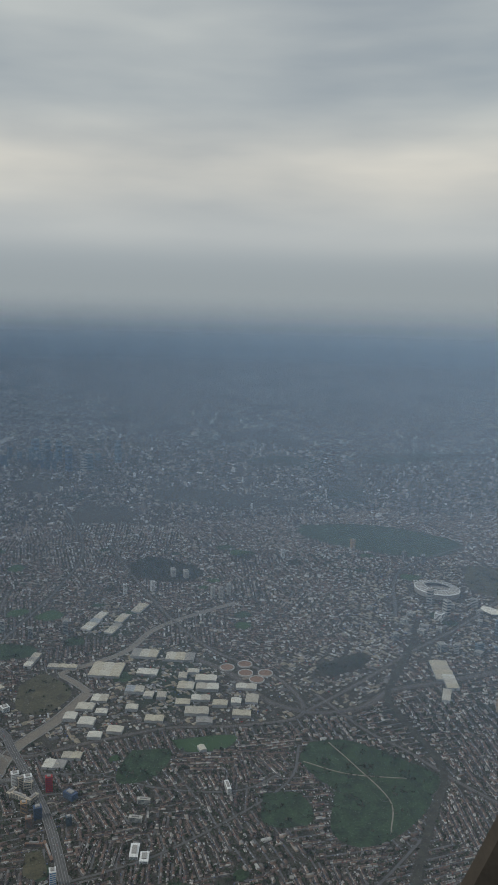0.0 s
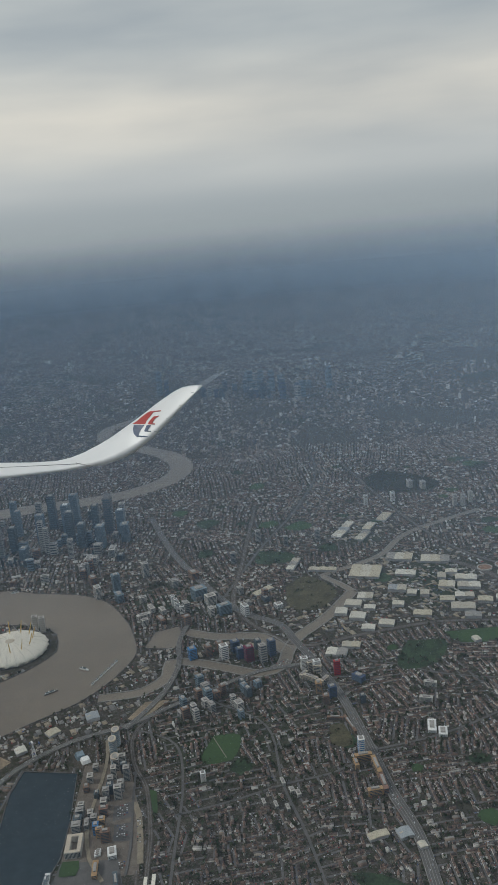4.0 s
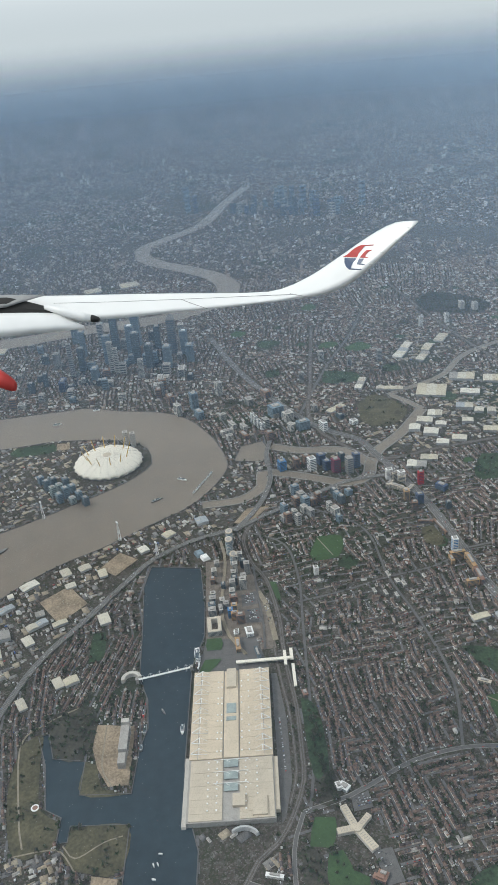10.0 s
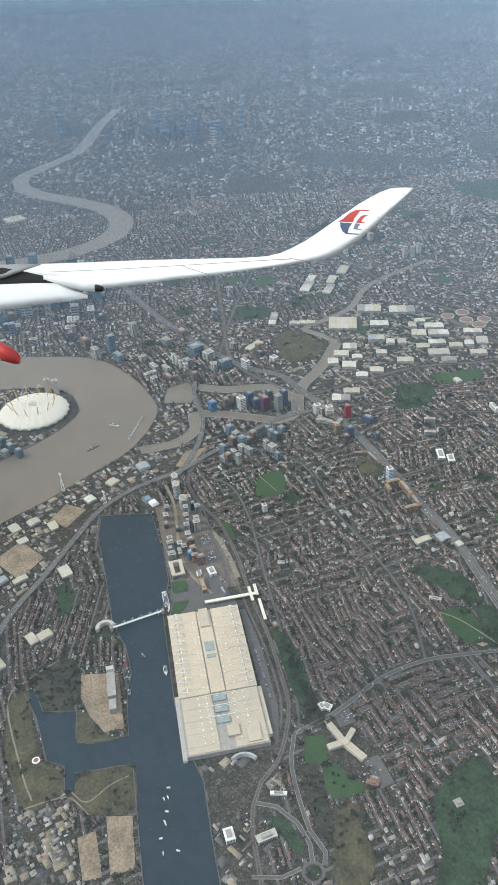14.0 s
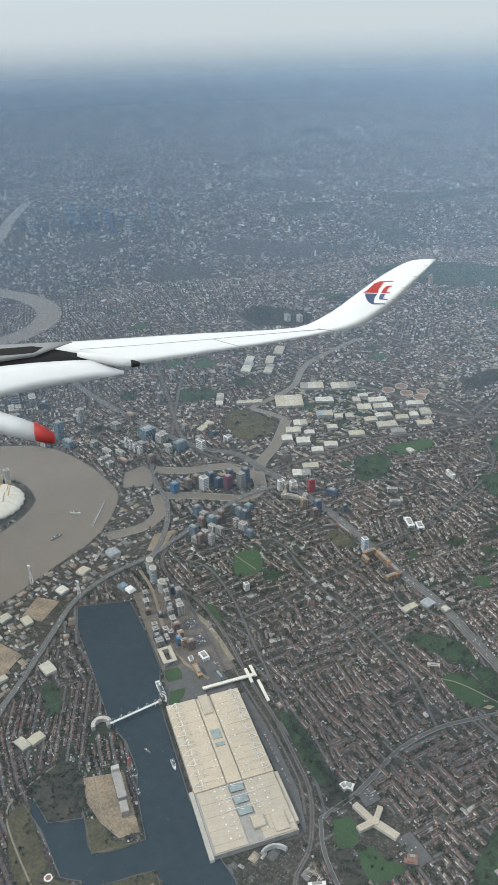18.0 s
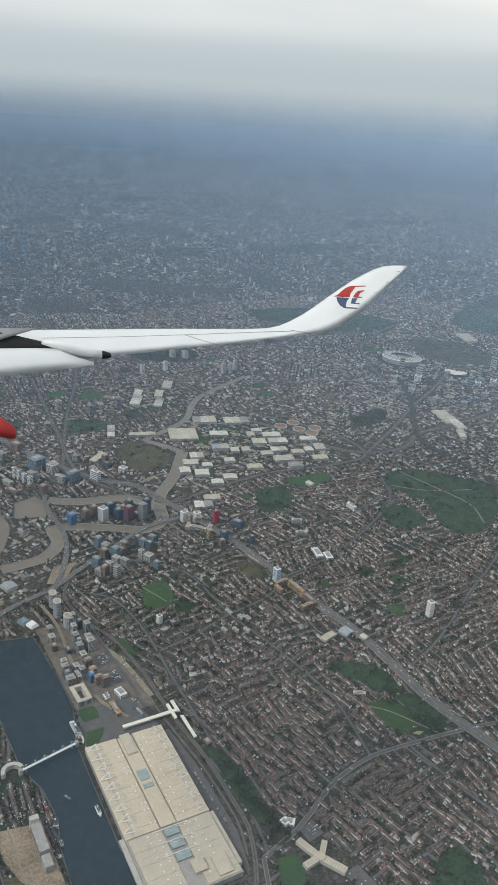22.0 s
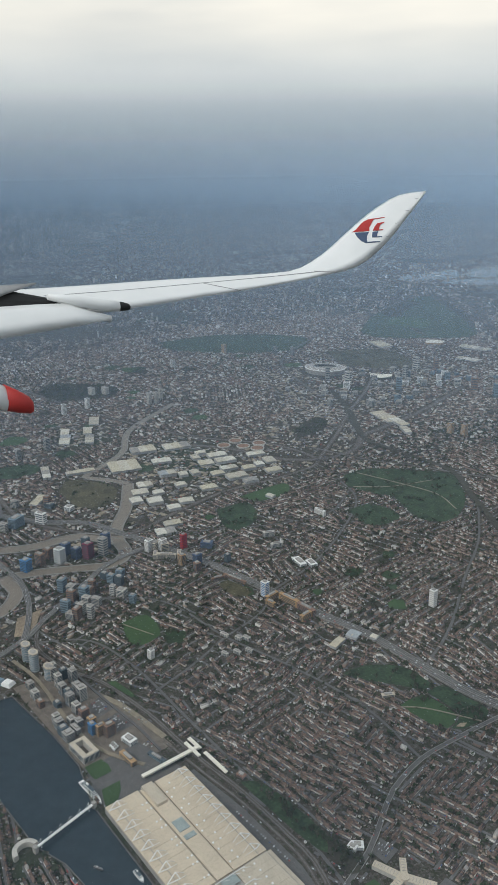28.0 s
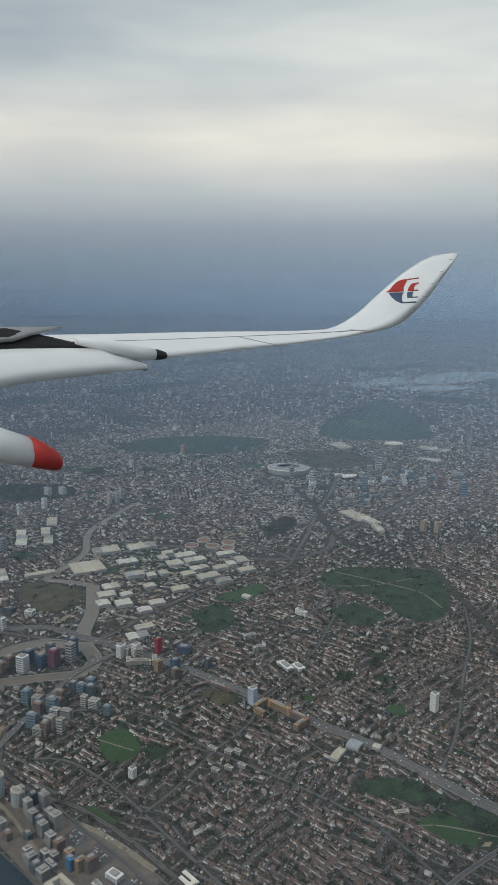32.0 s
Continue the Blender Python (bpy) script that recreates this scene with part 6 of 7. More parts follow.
for si, (sx, sy, th, typ) in enumerate(SEEDS):
    near = sx > -160
    c, s = math.cos(th), math.sin(th)
    R = 32.0
    v, side = -R, 0
    pitch_gap, street_gap = (1.3, 1.15) if near else (1.6, 1.35)
    depth = 0.84 if near else 0.95
    while v < R:
        if side % 2 == 0:
            H["street"].append((sx - s * (v - street_gap / 2), sy + c * (v - street_gap / 2), th, si))
        u = -R + rng.uniform(0, 2)
        cross = u + rng.uniform(9, 17)
        while u < R:
            l = rng.uniform(2.2, 6.4) if near else rng.uniform(0.9, 3.4)
            if u + 1.2 < cross < u + l:
                l = cross - u
            elif u + l > cross:
                u = cross + 1.1
                cross = u + rng.uniform(9, 17)
                continue
            m = u + l / 2
            x, y = sx + c * m - s * v, sy + s * m + c * v
            q = rng.random()
            if typ < (0.62 if near else 0.34):
                if q < (0.93 if near else 0.8):
                    H["terrace"].append((x, y, th + (0 if near else rng.normal(0, 0.07) + (math.pi / 2 if rng.random() < 0.22 else 0)), l * (0.97 if near else 0.9), depth * rng.uniform(0.92, 1.06), rng.uniform(0.52, 0.64), si))
                    for j in range(int(l / 1.05) if near else 0):
                        if rng.random() < 0.7:
                            o, e = depth * 0.72 * (1 if side % 2 == 0 else -1), -l / 2 + (j + 0.5) * 1.05
                            H["ext"].append((x + c * e - s * o, y + s * e + c * o, th, rng.uniform(0.3, 0.7), 0.55, rng.uniform(0.28, 0.42), si))
            elif typ < (0.86 if near else 0.78):
                l = min(l, rng.uniform(1.2, 3.2))
                if q < 0.5:
                    a = th + (math.pi / 2 if rng.random() < 0.4 else 0) + rng.normal(0, 0.05)
                    H["terrace"].append((x, y, a, l * 1.15, depth * 1.05, rng.uniform(0.5, 0.8), si))
                elif q < 0.62:
                    H["flat"].append((x, y, th + rng.choice([0, math.pi / 2]), rng.uniform(1.0, 2.8), rng.uniform(0.6, 0.95), rng.uniform(0.5, 1.3), si))
            else:
                l = min(l, rng.uniform(1.4, 3.4))
                if q < 0.36:
                    H["flat"].append((x, y, th + rng.choice([0, math.pi / 2]), rng.uniform(1.0, 3.0), rng.uniform(0.6, 1.1), rng.uniform(0.5, 1.4), si))
                elif q < 0.6:
                    H["terrace"].append((x, y, th, l, depth, rng.uniform(0.5, 0.8), si))
            for j in range(int(rng.poisson(l * (0.55 if near else 0.18)))):
                o, e = (0.85 + rng.uniform(0.2, 0.9)) * (1 if side % 2 == 0 else -1), rng.uniform(-0.5, 0.5) * l
                H["tree"].append((x + c * e - s * o, y + s * e + c * o, si))
            for j in range(int(rng.poisson(l * 0.4)) if near else 0):
                o = -(depth / 2 + 0.36) * (1 if side % 2 == 0 else -1)
                uu = rng.uniform(-0.5, 0.5) * l
                H["car"].append((x + c * uu - s * o, y + s * uu + c * o, th + rng.normal(0, 0.04), si))
            u += l
        v += depth + (pitch_gap if side % 2 == 0 else street_gap)
        side += 1


def own(rows):
    """Keeps what lies in its own district and on free ground."""
    a = np.array(rows)
    a = a[free(a[:, 0], a[:, 1])]
    keep = np.zeros(len(a), bool)
    sq = (SX ** 2).sum(1)
    for i in range(0, len(a), 8000):
        b = a[i:i + 8000]
        keep[i:i + 8000] = (sq[None] - 2 * b[:, :2] @ SX.T).argmin(1) == b[:, -1].astype(int)
    return a[keep]


def ends_free(a):
    k = np.ones(len(a), bool)
    for f in (-0.5, 0.5):
        k &= free(a[:, 0] + np.cos(a[:, 2]) * a[:, 3] * f, a[:, 1] + np.sin(a[:, 2]) * a[:, 3] * f)
        k &= free(a[:, 0] - np.sin(a[:, 2]) * a[:, 4] * f, a[:, 1] + np.cos(a[:, 2]) * a[:, 4] * f)
    return a[k]


T = ends_free(own(H["terrace"]))
# the terraces between the hall and the main road stand singly; the rest are joined
pick = (T[:, 0] > 8) & (T[:, 0] < 60) & (T[:, 1] > 27) & (T[:, 1] < 72)
idx = np.flatnonzero(pick)[:300]
single = T[idx]
rest = np.delete(T, idx, 0)
zero = lambda a: np.zeros(len(a))
# each row of the rest is a run of houses of one to three bays, with a stack on the party wall
run, stacks = [], []
for x, y, a, l, d, h, si in rest:
    u, c, sn = -l / 2, math.cos(a), math.sin(a)
    while u < l / 2 - 0.12:
        w = min(rng.choice((0.52, 0.55, 1.05, 1.6)) if x > -60 else rng.uniform(1.1, 2.6), l / 2 - u)
        hh = h * rng.uniform(0.95, 1.05)
        run.append((x + c * (u + w / 2), y + sn * (u + w / 2), a, w, d * rng.uniform(0.97, 1.03), hh))
        if x > -25 and rng.random() < 0.7:
            stacks.append((x + c * u, y + sn * u, a, hh))
        u += w
run, stacks = np.array(run), np.array(stacks)
tagged(many("terraced_houses", GABLE, run[:, 0], run[:, 1], zero(run), run[:, 2], run[:, 3] * 0.985, run[:, 4], run[:, 5], [M["wall"], M["roof"]]),
       "close rows of brick terraced houses with dark tiled roofs", "houses", kind="stuff")
tagged(many("chimney_stacks", CUBE, stacks[:, 0], stacks[:, 1], stacks[:, 3] * 1.25, stacks[:, 2], zero(stacks) + 0.11, zero(stacks) + 0.28, stacks[:, 3] * 0.25 + 0.24, [M["brick"], M["brick"]]),
       "brick chimney stacks on the party walls", "chimneys", kind="stuff")
for x, y, a, l, d, h, si in single:
    l = round(l * 4) / 4
    key = ("terrace", l)
    if key not in BAND:
        hw, rf = bmesh.new(), bmesh.new()
        bays = max(1, round(l / 0.78))
        for j in range(bays):
            u0, u1, up = -l / 2 + j * l / bays, -l / 2 + (j + 1) * l / bays, 0.02 * (j % 3)
            tube([[(u, -0.42, 0), (u, 0.42, 0), (u, 0.42, 0.6), (u, 0, 0.86), (u, -0.42, 0.6)] for u in (u0 + 0.01, u1 - 0.01)], bm=hw)
            for sgn in (-1, 1):
                tube([[(u, sgn * 0.46, 0.585 + up), (u, sgn * 0.46, 0.625 + up), (u, 0, 0.91 + up), (u, 0, 0.87 + up)] for u in (u0, u1)], bm=rf)
        me, me2 = bpy.data.meshes.new("wall"), bpy.data.meshes.new("roof")
        hw.to_mesh(me)
        hw.free()
        rf.to_mesh(me2)
        rf.free()
        ch = bpy.data.meshes.new("chimney")
        cb = box(-0.09, 0.09, -0.14, 0.14, 0.8, 1.12)
        cb.to_mesh(ch)
        cb.free()
        BAND[key] = (me, me2, ch)
    t = thing("terraced_house", x, y, 0, math.degrees(a), "row of brick terraced houses under a pitched tiled roof", "house", "terraced houses near the hall")
    part("wall", BAND[key][0], M["wall"], t)
    part("roof", BAND[key][1], M["roof"], t)
    for u in [-l / 2 + 0.12 + j * 1.3 for j in range(1 + int((l - 0.2) / 1.3))]:
        o = part("chimney", BAND[key][2], M["brick"], t)
        o.location = (u, 0, 0)
E2 = ends_free(own(H["ext"]))
tagged(many("house_extensions", CUBE, E2[:, 0], E2[:, 1], zero(E2), E2[:, 2], E2[:, 3], E2[:, 4], E2[:, 5], [M["wall"], M["lean"]]), "small flat-roofed back extensions behind the terraces", "houses", kind="stuff")
F = ends_free(own(H["flat"]))
tagged(many("low_blocks", CUBE, F[:, 0], F[:, 1], zero(F), F[:, 2], F[:, 3], F[:, 4], F[:, 5], [M["wall"], M["block"]]), "low flat-roofed blocks of flats and workshops", "buildings", kind="stuff")
S = np.array(H["street"])
n = 40
u = np.linspace(-31.5, 31.5, n)
P = np.stack([(S[:, 0:1] + np.cos(S[:, 2:3]) * u), (S[:, 1:2] + np.sin(S[:, 2:3]) * u), np.repeat(S[:, 2:3], n, 1), np.repeat(S[:, 3:4], n, 1)], 2).reshape(-1, 4)
P = own(P)
tagged(many("residential_streets", FLAT, P[:, 0], P[:, 1], zero(P) + 0.03, P[:, 2], zero(P) + 1.66, zero(P) + 0.8, zero(P) + 1, [M["street"]]), "grey residential streets between the terraces", "street", kind="stuff")
C = own(H["car"])
extra = []
for line, w, dens in ((A13, 3.5, 0.5), (SILVER, 1.9, 0.25), (LOWER, 2.0, 0.3), (LANE, 1.3, 0.5)):
    z = {id(A13): 0.5, id(SILVER): 0.6, id(LOWER): 0.7}.get(id(line), 0.1)
    for a, b in zip(line, line[1:]):
        d = b - a
        for j in range(int(rng.poisson(d.length * dens))):
            f, o = rng.random(), rng.choice([-0.36, -0.14, 0.14, 0.36]) * w
            q = a + d * f + Vector((-d.y, d.x)).normalized() * o
            extra.append((q.x, q.y, math.atan2(d.y, d.x), z))
# car parks: rows of bays
for x0, y0, nx, ny, a in ((-42.5, 5.0, 7, 5, 0.1), (-33, 6.0, 8, 5, 0.1), (50.5, 32.5, 5, 6, 0.2), (68, 36, 6, 3, 0.25), (20, 13.8, 26, 1, 0.02), (-36, 12.2, 16, 2, 0.1), (76, -2.2, 6, 3, 0.2), (-17, 8.6, 5, 3, 0.2), (-124, 62, 6, 9, 0.6)):
    for i in range(nx):
        for j in range(ny):
            if rng.random() < 0.6:
                u, v = i * 0.8, j * 0.75
                extra.append((x0 + u * math.cos(a) - v * math.sin(a), y0 + u * math.sin(a) + v * math.cos(a), a + 1.57, 0.3))
EX = np.array(extra)
cx = np.concatenate([C[:, 0], EX[:, 0]])
cy = np.concatenate([C[:, 1], EX[:, 1]])
ca = np.concatenate([C[:, 2], EX[:, 2]])
cz = np.concatenate([np.full(len(C), 0.03), EX[:, 3]])
tagged(many("parked_cars", CUBE, cx, cy, cz, ca, rng.uniform(0.4, 0.5, len(cx)), np.full(len(cx), 0.19), rng.uniform(0.14, 0.2, len(cx)), [M["car"], M["car"]]), "tiny parked and driving cars along the streets", "cars", kind="stuff")

# works: sheds, stacks, yards and lorries
W = []
for pts in WORKS:
    p = np.array(pts, float)
    lo, hi = p.min(0), p.max(0)
    n = int((hi - lo).prod() * 0.17)
    q = np.stack([rng.uniform(lo[0], hi[0], n), rng.uniform(lo[1], hi[1], n)], 1)
    q = q[code_at(q[:, 0], q[:, 1]) == 7]
    W.append(np.concatenate([q, np.full((len(q), 1), rng.choice([0.45, 0.6, 0.3]))], 1))
W = np.concatenate(W)
W = W[code_at(W[:, 0] + 1.0, W[:, 1]) % 7 == 0]
W = W[code_at(W[:, 0], W[:, 1] - 1.0) % 7 == 0]
n = len(W)
turn = W[:, 2] + rng.choice([0, math.pi / 2], n)
kind = rng.random(n)
for lo, hi, name, sh, (a0, a1), (b0, b1), (h0, h1), ms, label in (
        (0.0, 0.34, "work_sheds", GABLE, (0.6, 2.2), (0.45, 1.0), (0.25, 0.5), ["wall", "block"], "small sheds and workshops on works ground"),
        (0.34, 0.52, "stacked_containers", CUBE, (0.4, 1.3), (0.24, 0.6), (0.2, 0.5), ["car", "car"], "stacks of coloured containers and lorries in yards"),
        (0.52, 0.80, "yard_slabs", CUBE, (1.6, 4.5), (1.0, 2.6), (0.05, 0.09), ["yard", "yard"], "bare yards of concrete and sandy hardstanding"),
        (0.80, 1.0, "low_works_blocks", CUBE, (0.7, 1.9), (0.5, 1.2), (0.3, 0.9), ["wall", "block"], "low flat-roofed works buildings")):
    k = (kind >= lo) & (kind < hi)
    m = int(k.sum())
    tagged(many(name, sh, W[k, 0], W[k, 1], np.zeros(m) + (0.04 if name == "yard_slabs" else 0.02), turn[k], rng.uniform(a0, a1, m), rng.uniform(b0, b1, m), rng.uniform(h0, h1, m), [M[j] for j in ms]), label, "works", kind="stuff")

# middle distance: coarser blocks out to the haze, in wedges the flight looks over
N = 145000
ang = rng.uniform(math.radians(100), math.radians(208), N)
dist = 330 + (3000 - 330) * rng.random(N) ** 1.6
x, y = 170 + np.cos(ang) * dist, np.sin(ang) * dist - 10
inner = (x > -440) & (x < 150) & (y > -170) & (y < 480)
ok = free(x, y) & ~inner
x, y, dist = x[ok], y[ok], dist[ok]
green = np.array([noise.noise((a * 0.012, b * 0.012, 3.0)) for a, b in zip(x, y)])
ok = green < 0.28
x, y, dist = x[ok], y[ok], dist[ok]
grow = (1 + dist / 1500) * np.where(rng.random(len(x)) < 0.025, 2.3, 1.0)
quarter = np.floor(x / 45) * 13.7 + np.floor(y / 45) * 7.3
turn = (np.sin(quarter) * 0.8) + rng.choice([0, math.pi / 2], len(x), p=[0.7, 0.3])
tall = np.where(rng.random(len(x)) < 0.06, rng.uniform(2, 6, len(x)), rng.uniform(0.5, 1.3, len(x)))
tagged(many("distant_buildings", CUBE, x, y, zero(x), turn, rng.uniform(0.8, 2.4, len(x)) * grow, rng.uniform(0.5, 1.0, len(x)) * grow, tall, [M["far"], M["far"]]), "hazy mass of far city roofs and blocks", "buildings", kind="stuff")

# ---- trees ----
TR = own(H["tree"])[:, :2]
more = []
for (k, label, pts), dens in zip(PARKS, [{"scrub": 0.5, "grass": 0.5, "rough": 0.4, "pitch": 0.012, "sand": 0.0}[p[0]] * (0.25 if "cemetery with" in p[1] else 1) for p in PARKS]):
    p = np.array(pts)
    lo, hi = p.min(0), p.max(0)
    area = (hi - lo).prod()
    n = int(min(area * dens, 2500))
    q = np.stack([rng.uniform(lo[0], hi[0], n), rng.uniform(lo[1], hi[1], n)], 1)
    code = {"sand": 5, "scrub": 6}.get(k, 3)
    q = q[code_at(q[:, 0], q[:, 1]) == code]
    if k in ("grass", "rough", "pitch") and len(q):
        q = q[np.array([noise.noise((a * 0.16, b * 0.16, 7.0)) for a, b in q]) > 0.16]
    more.append(q)
TR = np.concatenate([TR, *more])
n = len(TR)
K = 9
size = rng.uniform(0.55, 1.25, n)
ci = np.repeat(np.arange(n), K)
d = rng.normal(size=(n * K, 3))
d /= np.linalg.norm(d, axis=1)[:, None]
rad = rng.random(n * K) ** 0.5
cen = np.stack([TR[ci, 0] + d[:, 0] * rad * size[ci] * 0.55, TR[ci, 1] + d[:, 1] * rad * size[ci] * 0.55, size[ci] * (0.75 + d[:, 2] * rad * 0.42)], 1)
tri = rng.normal(size=(n * K, 3, 3))
tri -= tri.mean(1, keepdims=True)
tri *= (size[ci] * 0.30)[:, None, None]
PV = (cen[:, None] + tri).reshape(-1, 3)
me = bpy.data.meshes.new("trees")
me.vertices.add(len(PV))
me.vertices.foreach_set("co", PV.reshape(-1).astype(np.float32))
me.loops.add(len(PV))
me.loops.foreach_set("vertex_index", np.arange(len(PV), dtype=np.int32))
me.polygons.add(len(PV) // 3)
me.polygons.foreach_set("loop_start", np.arange(0, len(PV), 3, dtype=np.int32))
me.materials.append(M["leaf"])
me.update(calc_edges=True)
tagged(new("trees", me), "bare and evergreen street and park trees", "trees", kind="stuff")

# ---- the aircraft's wing, in a frame of its own: x out along the span, y ahead, z up ----


# The wing lies at the middle of the turn that the flight makes, so that it keeps its place beside the eye.
WING = Matrix(((0.1386, -0.8751, -0.4636, 205.25),
               (0.9853, 0.0749, 0.1532, -1.23),
               (-0.0994, -0.4781, 0.8727, 198.70),
               (0, 0, 0, 1)))
WING_BASE = Vector((-9.0, 182.0, 20.0))


def stepped(x, table):
    """Linear between the rows of a table of (x, value)."""
    for (x0, v0), (x1, v1) in zip(table, table[1:]):
        if x <= x1:
            break
    return v0 + (v1 - v0) * (x - x0) / (x1 - x0)


def wing():
    t = thing("airliner_wing", 0, 0, 0, 0, "white airliner wing with an upswept tip over the city", "aircraft wing")
    t.matrix_basis = WING @ Matrix.Translation(WING_BASE)
    sweep = [(-700, 186), (164, 182.6), (500, 180.4), (608, 178.0), (716, 171.5)]

    def at(px, py, dy=0.0):
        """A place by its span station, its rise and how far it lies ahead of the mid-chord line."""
        d = stepped(px, sweep) + dy
        return Vector(((px - 441) * d / 1442, d, (784 - py) * d / 1442)) - WING_BASE

    # span station, leading edge, trailing edge
    ST = [(-700, 590, 712), (-400, 583, 684), (-150, 572, 646), (0, 564, 624), (70, 560.5, 613.5), (150, 555.5, 602.5), (230, 550, 591.5), (300, 546, 580.5), (361, 543, 572), (420, 540, 562.5),
          (462, 536, 555.5), (485, 530, 552), (505, 521, 548.5), (530, 507, 544), (548, 495, 541), (566, 481.5, 536), (584, 468, 528.5), (602, 454.5, 518), (622, 439.5, 503), (642, 426.5, 485), (660, 416, 467),
          (676, 409.5, 450), (692, 407, 434), (704, 406.3, 421), (716, 406, 408)]

    def edge(px):
        return stepped(px, [(p, a) for p, a, _ in ST]), stepped(px, [(p, b) for p, _, b in ST])

    def half(px):
        a, b = edge(px)
        return (b - a) * 0.124 * stepped(px, [(-700, 0.45), (462, 0.45), (548, 0.3), (602, 0.16), (716, 0.1)])

    rings = []
    for px, a, b in ST:
        h = half(px)
        lo, hi = at(px, b, -h), at(px, a, h)
        c = hi - lo
        n = Vector((0, -c.z, c.y)).normalized() * max(0.05, min(0.9, c.length * 0.05))
        rings.append([lo + c * f + n * w for f, w in ((0, 0.06), (0.25, 0.5), (0.55, 0.9), (0.8, 0.95), (0.93, 0.62), (1.0, 0.1), (0.93, -0.5), (0.55, -0.8), (0.25, -0.5))])
    skin = part("wing_skin", tube(rings), M["wing"], t)
    for p in skin.data.polygons:
        p.use_smooth = True

    def on(px, py, out=0.05):
        """A place just over the skin."""
        a, b = edge(px)
        h, f = half(px), (b - py) / (b - a)
        lo, hi = at(px, b, -h), at(px, a, h)
        c = hi - lo
        up = Vector((0, -c.z, c.y)).normalized()
        rise = stepped(f, [(-0.2, 0.0), (0, 0.06), (0.25, 0.5), (0.55, 0.9), (0.8, 0.95), (0.93, 0.62), (1.0, 0.1)])
        return lo + c * f + up * (max(0.05, min(0.9, c.length * 0.05)) * rise + out)

    def strip(name, pts, w, m, label):
        b = bmesh.new()
        for (x0, y0), (x1, y1) in zip(pts, pts[1:]):
            k = max(1, int(abs(x1 - x0) / 25))
            for j in range(k):
                p, q = [on(x0 + (x1 - x0) * g / k, y0 + (y1 - y0) * g / k, 0.0) for g in (j, j + 1)]
                rod(p, q, w, n=5, bm=b)
        part(name, b, M[m], t, label)

    strip("panel_seam", [(84, 576.5), (200, 568), (300, 559), (400, 549.5), (470, 543), (506, 540)], 0.07, "seam", "grey seam along the wing")
    strip("panel_seam", [(310, 558), (330, 564), (360, 571.5)], 0.08, "seam", "dark gap beside the aileron")
    strip("panel_seam", [(500, 539), (515, 541), (534, 543)], 0.10, "seam", "joint at the root of the upswept tip")
    for x, y in ((700, 419), (679, 440.5), (657, 462), (638, 484)):
        strip("static_wick", [(x - 4, y), (x + 1.5, y - 0.4)], 0.05, "seam", "thin dark discharge wick")

    # plain emblem shapes on the upswept tip
    def patch(pts, m, label):
        b = bmesh.new()
        lo, hi = [[b.verts.new(on(px, py, o)) for px, py in pts] for o in (0.0, 0.17)]
        for tri in tessellate_polygon([[Vector((px, py, 0)) for px, py in pts]]):
            b.faces.new([hi[i] for i in tri])
        for i in range(len(pts)):
            j = (i + 1) % len(pts)
            b.faces.new((lo[i], lo[j], hi[j], hi[i]))
        bmesh.ops.recalc_face_normals(b, faces=b.faces[:])
        part("emblem", b, M[m], t, label)

    patch([(587, 473), (594, 469), (601, 462), (609, 455.5), (617, 452), (640, 450.6), (640, 451.6), (624, 453), (619, 460), (614, 467), (612, 473.6)], "red", "red half-moon emblem shape")
    patch([(590, 475), (611, 475.4), (606, 482), (603.5, 488), (603, 492.4), (622, 492.2), (622, 493.4), (600, 494), (594, 490), (590.5, 483)], "navy", "dark blue half-moon emblem shape")
    patch([(617, 473.4), (622, 466), (627, 461), (637, 459.4), (637, 460.4), (632, 462.4), (628, 467), (626, 472), (632, 472), (632, 473.2)], "red", "red stripe emblem shape")
    patch([(616, 475.4), (624.5, 475), (621, 480), (619.5, 484), (627, 484), (627, 485), (612.5, 485.2), (614, 480)], "navy", "dark blue stripe emblem shape")

    # lowered flap behind the wing; a black shell stands in for the bay's shade
    def shell(rows, thick):
        """A thin curved surface over span stations with an upper and a lower edge."""
        out = []
        for px, a, b, y0, y1 in rows:
            hi, lo = at(px, a, y0 * 0.55), at(px, b, y1 * 0.55)
            c = hi - lo
            n = Vector((0, -c.z, c.y)).normalized() * thick
            out.append([lo, lo + c * 0.35 + n, lo + c * 0.75 + n, hi + n * 0.3, hi - n * 0.7, lo + c * 0.4 - n])
        return tube(out)

    flap = part("flap", shell([(-700, 655, 790, -8, -17), (-300, 626, 706, -7, -14), (0, 596.5, 640, -6.5, -11), (50, 593.5, 632, -6.5, -10), (95, 592, 625, -6.5, -9.5), (145, 613, 617, -7.5, -8.5)], 0.5), M["wing"], t, "lowered white flap")
    bay = part("hinge_bay", shell([(-700, 600, 662, -2.0, -5.6), (-150, 580, 620, -2.0, -5.2), (0, 568, 600, -3.6, -5.0), (30, 572, 594, -3.6, -4.8), (80, 582, 592, -3.6, -4.6), (97, 588, 590.5, -3.8, -4.4)], 0.25), M["black"], t, "black shell painted as the shade of the bay above the flap")
    part("spoiler", shell([(-700, 588, 634, 0.5, -6.5), (-150, 571, 608, 0.5, -6.2), (0, 563, 586, -1.0, -5.6), (20, 562.5, 578, -1.5, -5.4), (66, 559.8, 561.5, -2.0, -3.0)], 0.16), M["seam"], t, "grey raised spoiler panel")
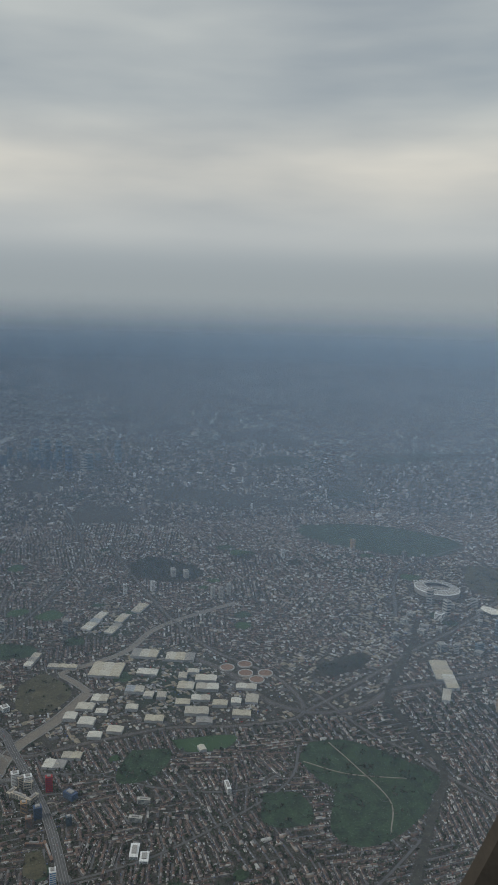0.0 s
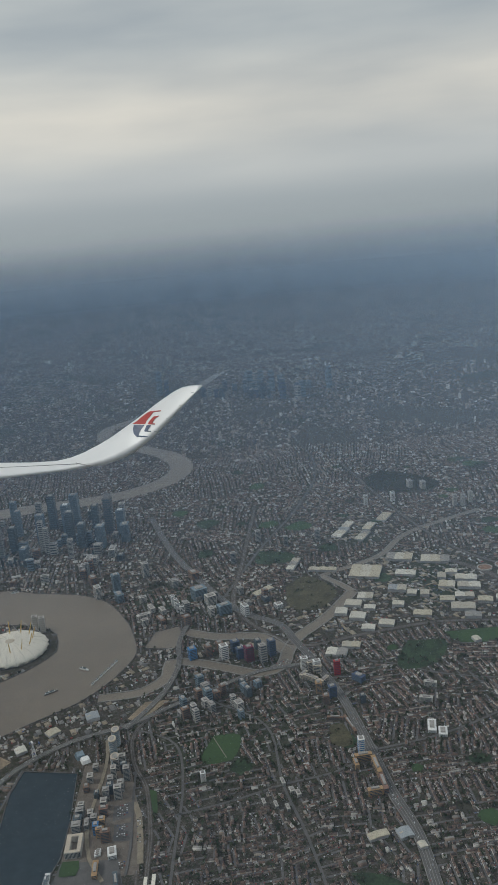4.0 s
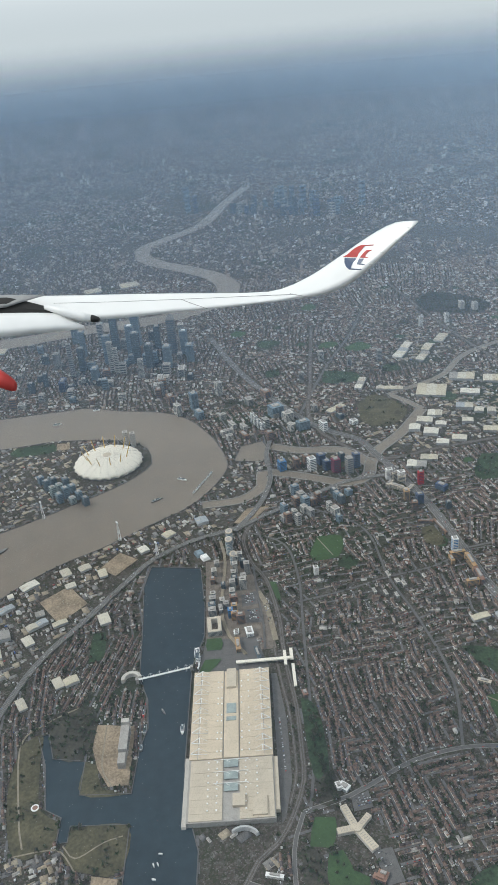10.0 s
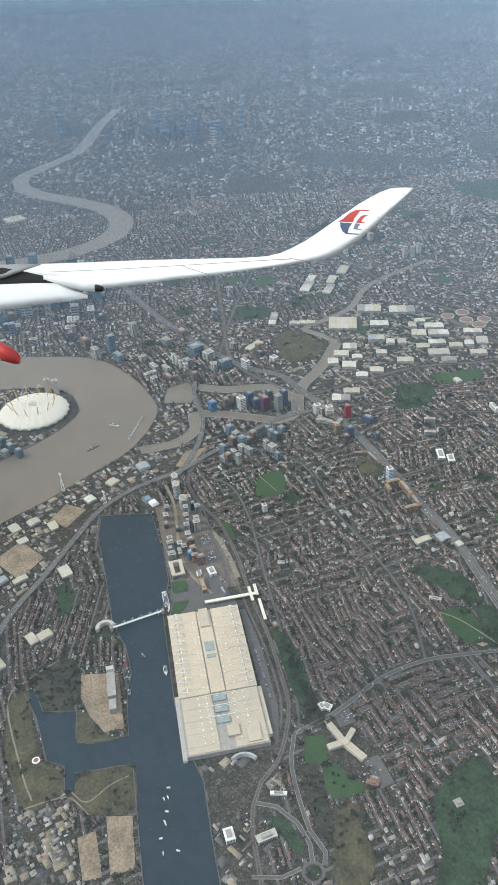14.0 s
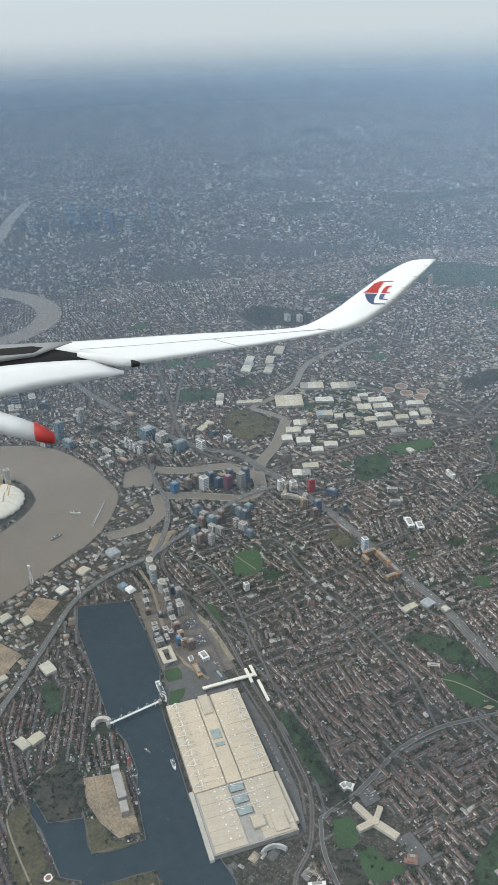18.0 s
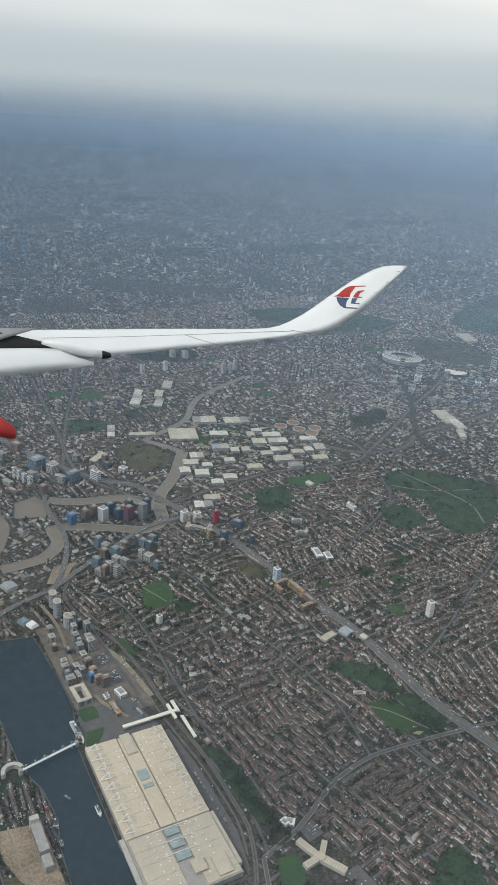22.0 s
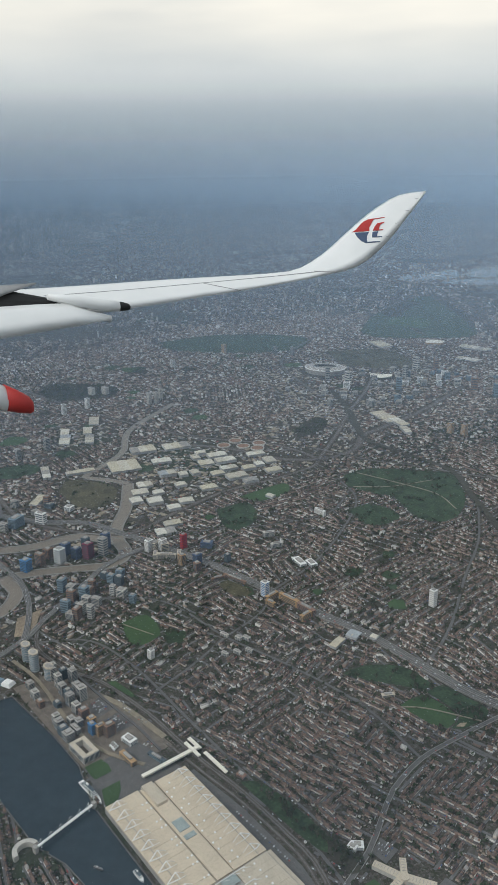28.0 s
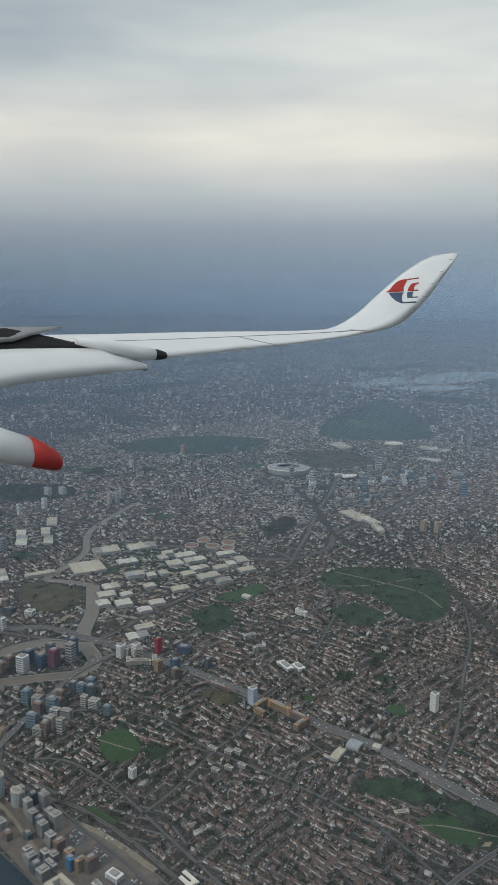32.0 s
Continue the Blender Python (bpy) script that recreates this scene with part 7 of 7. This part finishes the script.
    part("fairing", tube([[at(x, y, d * 0.55) + Vector((0, math.cos(j * math.pi / 6) * r, math.sin(j * math.pi / 6) * r)) for j in range(12)] for x, y, d, r in ((70, 582, -6, 0.5), (105, 589, -7, 1.0), (140, 596, -8, 1.05), (157, 598.5, -8.4, 0.8))]), M["wing"], t, "slim white flap-track fairing")
    part("fairing_tip", tube([[at(x, y, d * 0.55) + Vector((0, math.cos(j * math.pi / 6) * r, math.sin(j * math.pi / 6) * r)) for j in range(12)] for x, y, d, r in ((155, 598.2, -8.4, 0.74), (160, 598.6, -8.5, 0.8), (170, 599.6, -8.6, 0.55), (172, 599.7, -8.6, 0.3))]), M["black"], t, "black fairing tip")

    def pod(rows):
        return tube([[at(x, y, -4) + Vector((0, math.cos(j * math.pi / 8) * r, math.sin(j * math.pi / 8) * r)) for j in range(16)] for x, y, r in rows])

    part("fairing", pod([(-300, 622, 2.2), (-200, 652, 2.5), (-120, 676, 2.6), (-40, 702, 2.3), (-3, 713, 1.95)]), M["wing"], t, "large white flap-track fairing")
    part("fairing_tip", pod([(-4, 711.6, 2.02), (12, 718, 1.75), (24, 723, 1.35), (28, 725, 0.9)]), M["red"], t, "bright red fairing tip")
    for o in t.children:
        if o.name.startswith(("fairing", "flap", "spoiler")):
            for p in o.data.polygons:
                p.use_smooth = len(p.vertices) == 4


wing()


# ---- the cabin window's edge, seen over the shoulder at the start ----
def window_edge():
    t = thing("cabin_window_frame", 0, 0, 0, 0, "dark brown rubber edge of a cabin window with a beige panel", "window frame")
    t.matrix_basis = look(*[Vector(v) for v in PATH[2][1:3]], PATH[2][3]) @ Matrix.Translation((0, 0, -112))
    u = 112 / 1442

    def band(offsets, z0, z1):
        """A strip along the frame's curve between two distances from its inner edge."""
        rings = []
        for k in range(13):
            f = k / 12
            x, y = 960 - 215 * f - 45 * f * f, 1010 + 640 * f
            c = Vector(((x - 441) * u, (784 - y) * u, 0))
            n = Vector((0.92, -0.40, 0))
            rings.append([c + n * offsets[0] + Vector((0, 0, z0)), c + n * offsets[1] + Vector((0, 0, z0)), c + n * offsets[1] + Vector((0, 0, z1)), c + n * (offsets[0] + 0.6) + Vector((0, 0, z1))])
        return tube(rings)

    part("seal", band((0, 9.0), -2.5, 0), M["seal"], t, "dark brown rubber seal")
    part("panel", band((9.05, 24), -3.0, 0.6), M["cream2"], t, "beige cabin wall panel")


window_edge()
